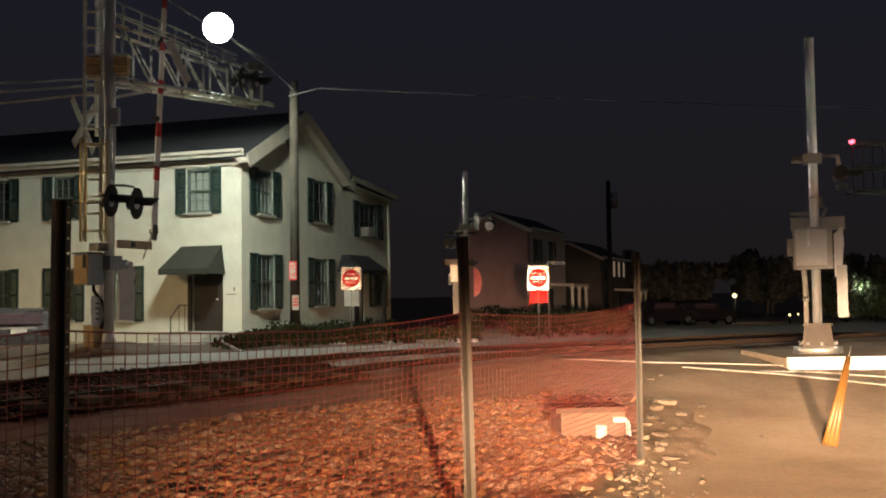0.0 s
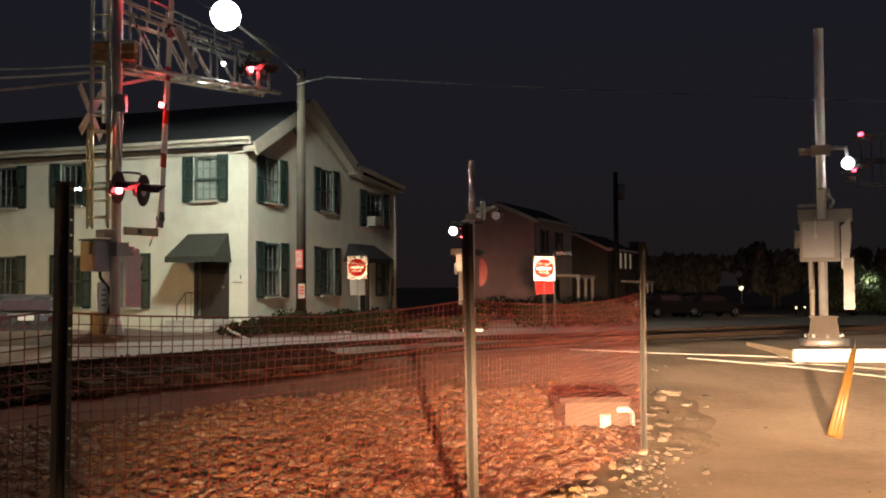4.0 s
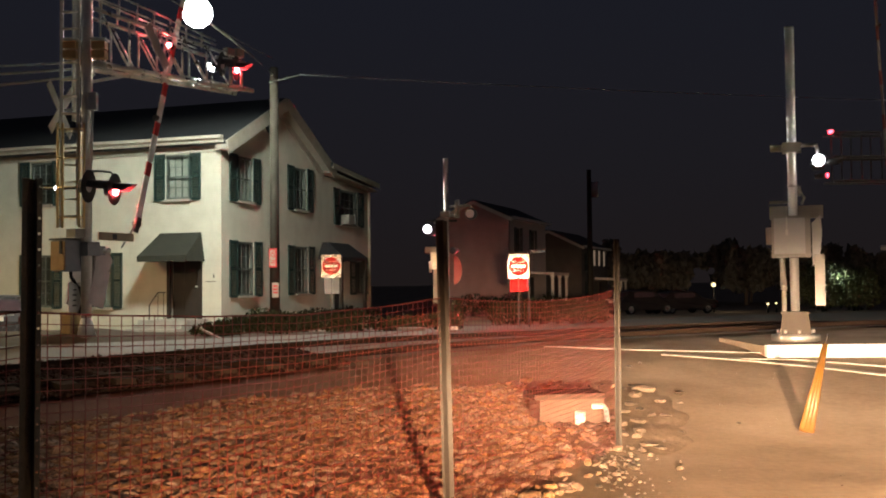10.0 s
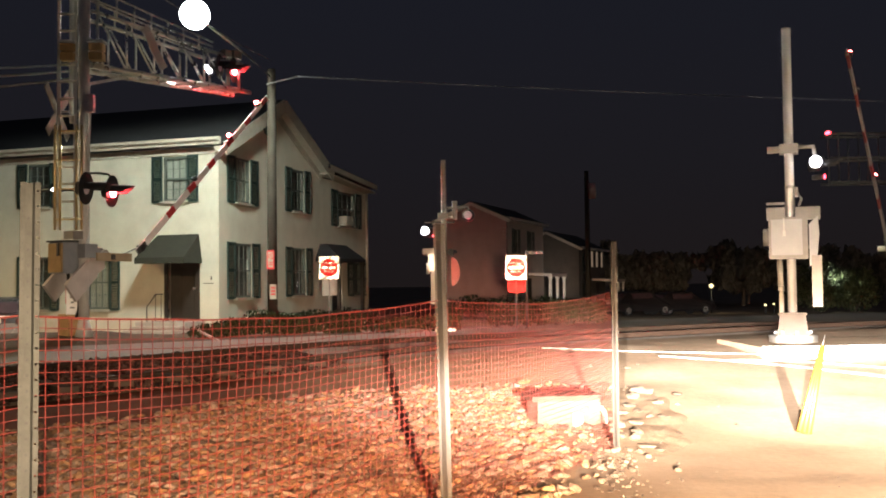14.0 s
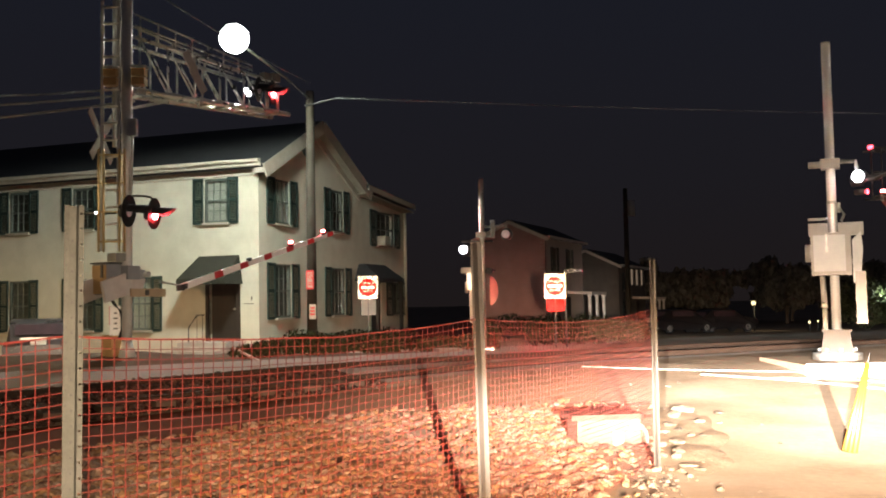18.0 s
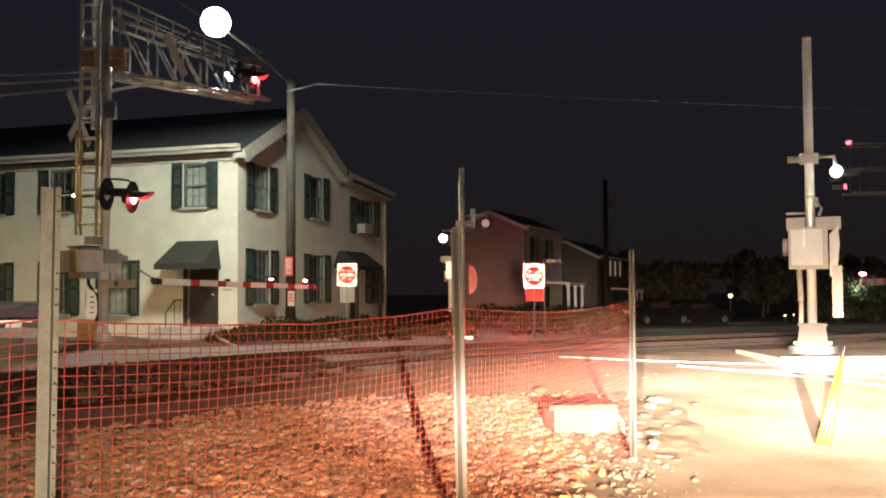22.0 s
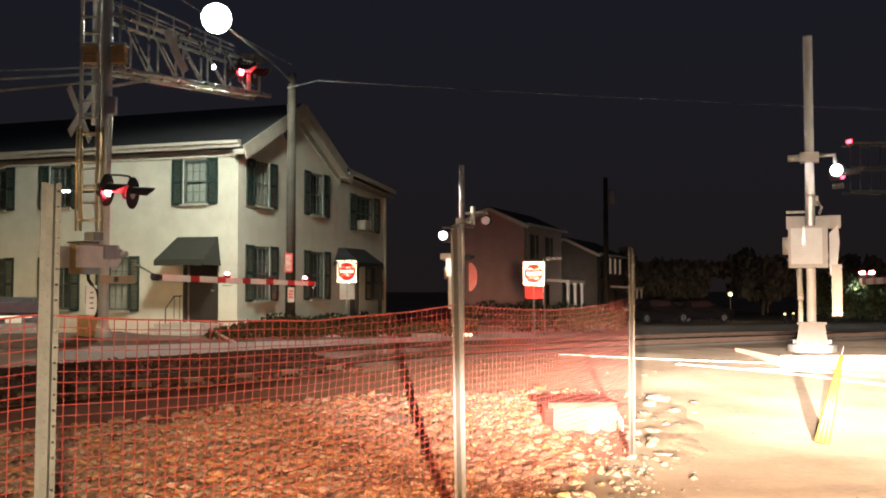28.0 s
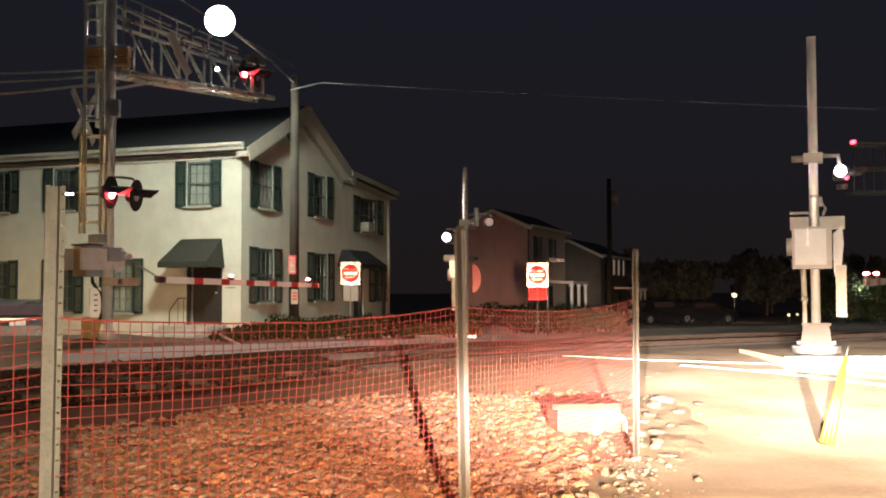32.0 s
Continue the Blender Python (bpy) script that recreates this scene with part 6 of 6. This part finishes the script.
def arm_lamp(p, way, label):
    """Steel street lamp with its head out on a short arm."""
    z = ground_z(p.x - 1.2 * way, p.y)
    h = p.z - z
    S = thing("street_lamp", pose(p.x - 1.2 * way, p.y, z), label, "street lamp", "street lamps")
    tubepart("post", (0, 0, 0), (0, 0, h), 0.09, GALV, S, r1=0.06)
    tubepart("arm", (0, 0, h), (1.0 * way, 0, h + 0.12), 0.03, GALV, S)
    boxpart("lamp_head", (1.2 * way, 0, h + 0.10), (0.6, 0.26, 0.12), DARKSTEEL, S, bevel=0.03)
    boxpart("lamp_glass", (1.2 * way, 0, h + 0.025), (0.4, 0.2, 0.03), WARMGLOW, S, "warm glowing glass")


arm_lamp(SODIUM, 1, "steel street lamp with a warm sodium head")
# post added out of sight to carry the fill lamp
arm_lamp(CORNER, -1, "added unseen lamp post holding the fill lamp")


WIREM = mat("weathered_cable", (0.30, 0.32, 0.32), (0.42, 0.43, 0.43), rough=0.6)


def wire(name, a, b, sag, r, label):
    a, b = Vector(a), Vector(b)
    bm = bmesh.new()
    n = 28
    pts = []
    for k in range(n + 1):
        f = k / n
        p = a.lerp(b, f)
        pts.append(p - Vector((0, 0, sag * 4 * f * (1 - f))))
    path_tube(bm, pts, r, 6)
    tagged(part(name, bm, WIREM), label, "cable", "overhead cables")


wire("overhead_cable", (-3.59, 28.2, 7.42), (24.27, 40.0, 8.55), 0.10, 0.016, "thin overhead cable from the utility pole")
wire("overhead_cable", (-5.8, 17.3, 5.25), (-16.0, 22.0, 6.2), 0.15, 0.022, "twisted cable to the signal mast")
wire("overhead_cable", (-5.8, 17.3, 5.12), (-16.0, 21.0, 5.3), 0.10, 0.022, "twisted cable to the signal mast")
wire("overhead_cable", (-5.8, 17.3, 5.36), (-16.0, 23.0, 6.9), 0.2, 0.018, "twisted cable to the signal mast")
wire("overhead_cable", (-4.36, 28.3, 7.9), (-5.9, 17.2, 7.4), 0.1, 0.012, "thin overhead cable from the utility pole")


# ---------------- signs ----------------
def letters(body, size, material, parent, m):
    cu = bpy.data.curves.new("lettering", "FONT")
    cu.body, cu.size, cu.extrude, cu.align_x, cu.align_y = body, size, 0.002, "CENTER", "CENTER"
    tmp = bpy.data.objects.new("lettering_tmp", cu)
    scene.collection.objects.link(tmp)
    me = bpy.data.meshes.new_from_object(tmp.evaluated_get(bpy.context.evaluated_depsgraph_get()))
    bpy.data.objects.remove(tmp)
    me.materials.clear()
    me.materials.append(material)
    o = new("lettering", me)
    o.matrix_basis = m
    o.parent = parent
    return o


def no_entry_sign(x, y, w, h, zc, turn, under):
    z = ground_z(x, y)
    S = thing("road_sign", pose(x, y, z, 0, 0, turn), "white do not enter sign with a red disc", "road sign", "do not enter signs")
    c = zc - z
    bm = bmesh.new()
    bx(bm, (0, 0.03, (c + h / 2) / 2), (0.05, 0.03, c + h / 2))
    part("post", bm, DARKSTEEL, S)
    boxpart("plate", (0, 0, c), (w, 0.012, h), SIGNW, S, "white reflective plate", 0.012)
    bm = bmesh.new()
    tube(bm, (0, -0.009, c), (0, -0.013, c), w * 0.44, n=40)
    part("disc", bm, SIGNR, S, "red disc")
    boxpart("bar", (0, -0.016, c), (w * 0.68, 0.004, w * 0.14), SIGNW, S, "white bar")
    up = Matrix.Rotation(math.radians(90), 4, "X")
    letters("DO NOT", w * 0.17, SIGNW, S, Matrix.Translation((0, -0.017, c + w * 0.20)) @ up)
    letters("ENTER", w * 0.17, SIGNW, S, Matrix.Translation((0, -0.017, c - w * 0.20)) @ up)
    for dx, ww, hh, mm, lb in under:
        boxpart("lower_plate", (dx, 0.005, c - h / 2 - 0.02 - hh / 2), (ww, 0.01, hh), mm, S, lb, 0.006)


no_entry_sign(-2.82, 29.0, 0.58, 0.67, 1.95, 4, [(-0.10, 0.20, 0.46, BOXGREY, "dull back of a small plate"), (0.13, 0.20, 0.46, BOXGREY, "dull back of a small plate")])
# both lower plates coloured red for the flashing lamps' light on them
no_entry_sign(2.66, 29.0, 0.62, 0.71, 1.89, -4, [(-0.13, 0.23, 0.36, SIGNR, "small left plate with red lamp light in its colour"), (0.14, 0.25, 0.36, SIGNR, "small right plate with red lamp light in its colour")])


def street_blade():
    """Thin pale name blade on a dark post beside the sign."""
    z = ground_z(3.02, 29.5)
    B = thing("street_sign", pose(3.02, 29.5, z, 0, 0, 3), "thin pale street sign blade on a dark post", "street sign")
    tubepart("post", (0, 0, 0), (0, 0, 2.40 - z), 0.035, DARKSTEEL, B, n=12)
    boxpart("blade", (0.28, 0, 2.34 - z), (0.46, 0.02, 0.10), SIGNW, B, "pale blade with no readable lettering", 0.008)


street_blade()


# ---------------- hedges, trees ----------------
def leaf_cloud(bm, c, rad, n, size, rnd):
    for _ in range(n):
        d = Vector((rnd.gauss(0, 1), rnd.gauss(0, 1), rnd.gauss(0, 1))).normalized() * (rnd.random() ** 0.4)
        p = Vector(c) + Vector((d.x * rad[0], d.y * rad[1], d.z * rad[2]))
        q = Euler((rnd.uniform(0, 6), rnd.uniform(0, 6), rnd.uniform(0, 6))).to_matrix()
        s = size * rnd.uniform(0.6, 1.4)
        v = [bm.verts.new(p + q @ Vector(k)) for k in ((-s, 0, 0), (0, -s * 0.5, s * 0.15), (s, 0, 0), (0, s * 0.5, s * 0.15))]
        bm.faces.new((v[0], v[1], v[2])), bm.faces.new((v[0], v[2], v[3]))


def bush(x, y, rx, ry, h, n=700, seed=0, size=0.05, name="hedge_bush", mm=LEAF, label="clipped dark hedge bush by the house", group="hedge bushes"):
    rnd = random.Random(seed)
    z = ground_z(x, y)
    B = thing(name, pose(x, y, z), label, "bush", group)
    bm = bmesh.new()
    for k in range(4):
        a = k * 1.6 + seed
        tube(bm, (0, 0, -0.02), (rx * 0.5 * math.cos(a), ry * 0.5 * math.sin(a), h * 0.6), 0.025, 0.01, 6)
    part("stems", bm, BARK, B)
    bm = bmesh.new()
    leaf_cloud(bm, (0, 0, h * 0.52), (rx, ry, h * 0.5), n, size, rnd)
    part("leaves", bm, mm, B)


u, v = Vector((0.322, 0.947, 0)), Vector((0.947, -0.322, 0))
for k in range(11):
    p = Vector((-6.3, 30.3, 0)) + u * (0.2 + 0.95 * k) + v * 0.85
    bush(p.x, p.y, 0.58, 0.48, 0.42 + 0.07 * (k % 3), 600, k)
for k in range(9):
    p = TRACK @ Vector((3.9 + 0.62 * k, 4.75 + 0.55 * (k % 2), 0))
    bush(p.x, p.y, 0.50, 0.42, 0.30 + 0.07 * (k % 3), 520, 140 + k, 0.045, label="low dark hedge bush on the verge by the road")
for k in range(7):
    bush(1.2 + 0.95 * k, 46.5 + 0.5 * k, 0.75, 0.6, 0.95 + 0.15 * (k % 2), 500, 60 + k, 0.07, label="rounded dark hedge bush before the far house")
for k in range(11):
    if k not in (1, 2):
        bush(0.75 + 0.48 * k, 30.3 + 0.14 * k, 0.36, 0.34, 0.80 + 0.08 * (k % 2), 420, 180 + k, 0.05, label="dark hedge bush on the far side of the road")
bush(-4.65, 27.7, 0.5, 0.5, 0.75, 600, 90, label="dark shrub at the foot of the utility pole")


def tree(x, y, h, rad, seed, n=1500, mm=TREELEAF, size=0.42, label="dark leafy tree against the night sky"):
    rnd = random.Random(seed)
    z = ground_z(x, y)
    T = thing("tree", pose(x, y, z), label, "tree", "trees")
    bm = bmesh.new()
    tube(bm, (0, 0, -0.05), (0.1, 0, h * 0.5), h * 0.03, h * 0.018, 10)
    tips = []
    for k in range(9):
        a, e = k * 2.4 + seed, rnd.uniform(0.35, 1.1)
        s = Vector((0.1, 0, h * rnd.uniform(0.28, 0.5)))
        t = s + Vector((math.cos(a) * math.cos(e), math.sin(a) * math.cos(e), math.sin(e))) * rad * rnd.uniform(0.7, 1.1)
        tube(bm, s, t, h * 0.012, h * 0.004, 7)
        tips.append(t)
    part("trunk", bm, BARK, T)
    bm = bmesh.new()
    for t in tips:
        for j in range(3):
            c = t + Vector((rnd.gauss(0, 1), rnd.gauss(0, 1), rnd.gauss(0, 0.7))) * rad * 0.25
            r = rad * rnd.uniform(0.22, 0.42)
            leaf_cloud(bm, c, (r, r, r * 0.8), n // 27, size, rnd)
    part("crown", bm, mm, T)


for k in range(11):
    tree(13 + 3.9 * k + 0.8 * math.sin(k * 5.1), 96 + 5 * math.sin(k * 2.7), 4.3 + 1.0 * math.sin(k * 1.9), 3.0, k, 2000)
bush(26.6, 66.5, 2.4, 1.4, 3.4, 1600, 120, 0.16, "lit_bush", LEAF, "green bush lit by a yard lamp", "yard bushes")
bush(29.5, 67.5, 2.0, 1.4, 3.0, 1400, 121, 0.16, "lit_bush", LEAF, "green bush lit by a yard lamp", "yard bushes")


# ---------------- cars ----------------
def car(x, y, turn, paint, label, suv=False, length=4.5):
    C = thing("car", pose(x, y, ground_z(x, y), 0, 0, turn), label, "car", "parked cars")
    L, W = length, 1.78
    prof = [(-0.50, 0.42), (-0.49, 0.78), (-0.46, 0.92), (-0.40, 1.02), (-0.30, 1.42), (-0.10, 1.48), (0.10, 1.45), (0.26, 1.0), (0.45, 0.86), (0.495, 0.72), (0.50, 0.40), (0.40, 0.26), (-0.42, 0.26)]
    if suv:
        prof = [(-0.50, 0.42), (-0.50, 0.92), (-0.485, 1.02), (-0.43, 1.50), (-0.36, 1.60), (0.0, 1.62), (0.10, 1.56), (0.24, 1.10), (0.45, 0.98), (0.495, 0.80), (0.50, 0.42), (0.40, 0.26), (-0.42, 0.26)]
    bm = bmesh.new()
    left, right = [], []
    for s, row in ((-1, left), (1, right)):
        for px, pz in prof:
            tuck = 1.0 if pz < 0.95 else 0.80
            row.append(bm.verts.new((px * L, s * W / 2 * tuck, pz)))
    n = len(prof)
    bm.faces.new(left), bm.faces.new(right[::-1])
    for k in range(n):
        bm.faces.new((left[k], right[k], right[(k + 1) % n], left[(k + 1) % n]))
    part("body", bm, paint, C, bevel=0.05)
    boxpart("rear_window", (-0.462 * L if suv else -0.365 * L, 0, 1.33 if suv else 1.21), (0.02, W * 0.66, 0.30), DARKLENS, C, "dark rear window", r=Euler((0, 0.47 if suv else 0.79, 0)).to_matrix())
    boxpart("windscreen", (0.185 * L, 0, 1.22), (0.02, W * 0.68, 0.42), DARKLENS, C, "dark windscreen", r=Euler((0, -1.0, 0)).to_matrix())
    for s in (-1, 1):
        boxpart("side_window", (-0.07 * L, s * W * 0.43, 1.2), (L * 0.34, 0.02, 0.34), DARKLENS, C, "dark side window", r=Euler((s * 0.3, 0, 0)).to_matrix())
    for px in (-0.32, 0.31):
        for s in (-1, 1):
            w = tubepart("tyre", (px * L, s * (W / 2 - 0.18), 0.32), (px * L, s * (W / 2 + 0.005), 0.32), 0.32, RUBBER, C, n=22)
            tubepart("rim", (px * L, s * (W / 2), 0.32), (px * L, s * (W / 2 + 0.012), 0.32), 0.2, ALU, w, n=18)
    for s in (-1, 1):
        boxpart("tail_lamp", (-0.497 * L, s * 0.70, 0.84 + 0.12 * suv), (0.06, 0.30, 0.14), TAILRED, C, "dull red unlit tail lamp", 0.01)
        boxpart("headlamp", (0.485 * L, s * 0.62, 0.72), (0.08, 0.34, 0.13), ALU, C, bevel=0.01)
    boxpart("chrome_strip", (-0.503 * L, 0, 1.10 if suv else 0.93), (0.02, 0.9, 0.05), ALU, C, "bright strip over the plate")
    boxpart("plate", (-0.503 * L, 0, 0.80 + 0.2 * suv), (0.02, 0.40, 0.14), WHITEP, C, "pale plain number plate")
    boxpart("bumper", (-0.505 * L, 0, 0.50), (0.1, W * 0.92, 0.2), CARDARK, C, bevel=0.03)


car(-12.25, 28.4, 112, CARGREY, "grey parked car seen from behind by the house", True)
car(13.0, 60.5, 28, CARDARK, "dark parked car down the street")
car(16.6, 64.5, 22, CARDARK, "dark parked car down the street")


# ---------------- far lamps ----------------
def post_lamp(x, y, zl, r, mm, label, name="post_lamp"):
    z = ground_z(x, y)
    P = thing(name, pose(x, y, z), label, "lamp", "far lamps")
    tubepart("post", (0, 0, 0), (0, 0, zl - z - r), 0.06, BLACK, P)
    bm = bmesh.new()
    bmesh.ops.create_uvsphere(bm, u_segments=16, v_segments=10, radius=r)
    bmesh.ops.translate(bm, verts=bm.verts, vec=(0, 0, zl - z))
    part("globe", bm, mm, P, "glowing globe")
    tubepart("cap", (0, 0, zl - z + r * 0.9), (0, 0, zl - z + r * 1.3), r * 0.6, BLACK, P, r1=0.03)


post_lamp(20.3, 70.0, 1.13, 0.16, WARMGLOW, "small warm post lamp far down the road")
post_lamp(26.85, 67.0, 1.62, 0.26, WHITEGLOW, "small white yard lamp by green bushes")
post_lamp(21.9, 63.5, -0.12, 0.08, WARMGLOW, "low path light far down the road")
post_lamp(22.45, 63.5, -0.08, 0.065, WARMGLOW, "low path light far down the road")


def right_cantilever():
    """Dim truss arm of the signal on the far right side."""
    M = thing("signal_cantilever", pose(13.45, 24.5, ground_z(13.45, 24.5) - 0.14), "dim galvanised signal truss arm across the road", "signal mast")
    tubepart("mast", (0, 0, 0), (0, 0, 6.4), 0.11, DIMSTEEL, M)
    z0, z1 = 3.85, 5.05
    for y in (-0.3, 0.3):
        for z in (z0, (z0 + z1) / 2, z1):
            tubepart("chord", (0, y, z), (-3.4, y, z), 0.03, DIMSTEEL, M, n=8)
        for k in range(7):
            x = -0.2 - 0.5 * k
            tubepart("truss_post", (x, y, z0), (x, y, z1), 0.02, DIMSTEEL, M, n=8)
    bm = bmesh.new()
    tube(bm, (-3.5, -0.34, 5.06), (-3.5, -0.46, 5.06), 0.045, n=16)
    part("red_lamp", bm, REDSMALL, M, "small steady red lamp")
    bm = bmesh.new()
    bx(bm, (-3.45, -0.30, 5.06), (0.16, 0.1, 0.16))
    part("lamp_box", bm, BLACK, M)
    tubepart("lamp_hanger", (-3.45, -0.3, 5.0), (-3.45, -0.3, 3.8), 0.02, DIMSTEEL, M)


right_cantilever()


# ---------------- movement ----------------
# lamps: left and right of each pair take turns, from 3.91 s on
def blink_rows(phase):
    """Times at which a lens comes forward (True) or draws back."""
    first, step = 3.912, 0.657
    if phase.startswith("ON"):
        return [(first, True)]
    out, k, t = [], 0, first
    while t < 32:
        lit = "L" if k % 2 == 0 else "R"
        if phase[0] == lit:
            out.append((t, True))
        elif k > 0 or phase[0] == "L":
            out.append((t, False))
        k, t = k + 1, t + step
    return out


ANGLES = [(0, 86.3), (7.6, 86.3), (8.4, 86), (9, 84.6), (9.6, 79.5), (10, 73.8), (10.5, 68), (11, 63.2), (12, 55.5), (13, 48), (14, 40.6), (14.4, 37.7),
          (15.5, 30), (16.5, 23), (17.5, 17), (18.5, 11.5), (19.5, 6.7), (20.5, 2.3), (21.2, -0.3), (22, -0.9), (32, -0.9)]
# the left arm turns about a shaft beside its housing
SHAFT_L, SHAFT_R = pose(0.021, -0.193, -0.144, 0, 0, 6.4), pose(0, 0, 0)


def motions():
    for lens, phase, back in SHUTTERS:
        clear = lens.matrix_basis.copy()
        shut = Matrix.Translation(back) @ clear
        rows, now = [(0, shut)], shut
        for t, lit in blink_rows(phase):
            want = clear if lit else shut
            rows += [(t - 0.017, now), (t + 0.017, want)]
            now = want
        rows.append((32.0, now))
        walk(lens, rows)
    for arm, bracket, shaft in ((ARM_L, BRACKET_L, SHAFT_L), (ARM_R, BRACKET_R, SHAFT_R)):
        walk(arm, [(t, shaft @ pose(0, 0, 0, 0, -a, 0)) for t, a in ANGLES])
        # the bracket plate stays level and follows the foot of the arm
        foot = [(t, pose(0, 0, 0, 0, -a, 0) @ Vector((0.56, -0.06, -OFF)) - Vector((0, 0, 0.26 * math.sin(radians(a))))) for t, a in ANGLES]
        walk(bracket, [(t, shaft @ pose(p.x - 0.55 - 0.40 * (1 - math.sin(radians(a))), p.y, p.z + 0.06 - 0.11 * (1 - math.sin(radians(a))))) for (t, p), (_, a) in zip(foot, ANGLES)])
    # the rig's shield slides up in place of the driver switching to main beam
    shut, clear = pose(0, 0, 0), pose(0, 0, 0.56)
    walk(SHIELD, [(0, shut), (13.30, shut), (13.52, clear), (32.0, clear)])


motions()
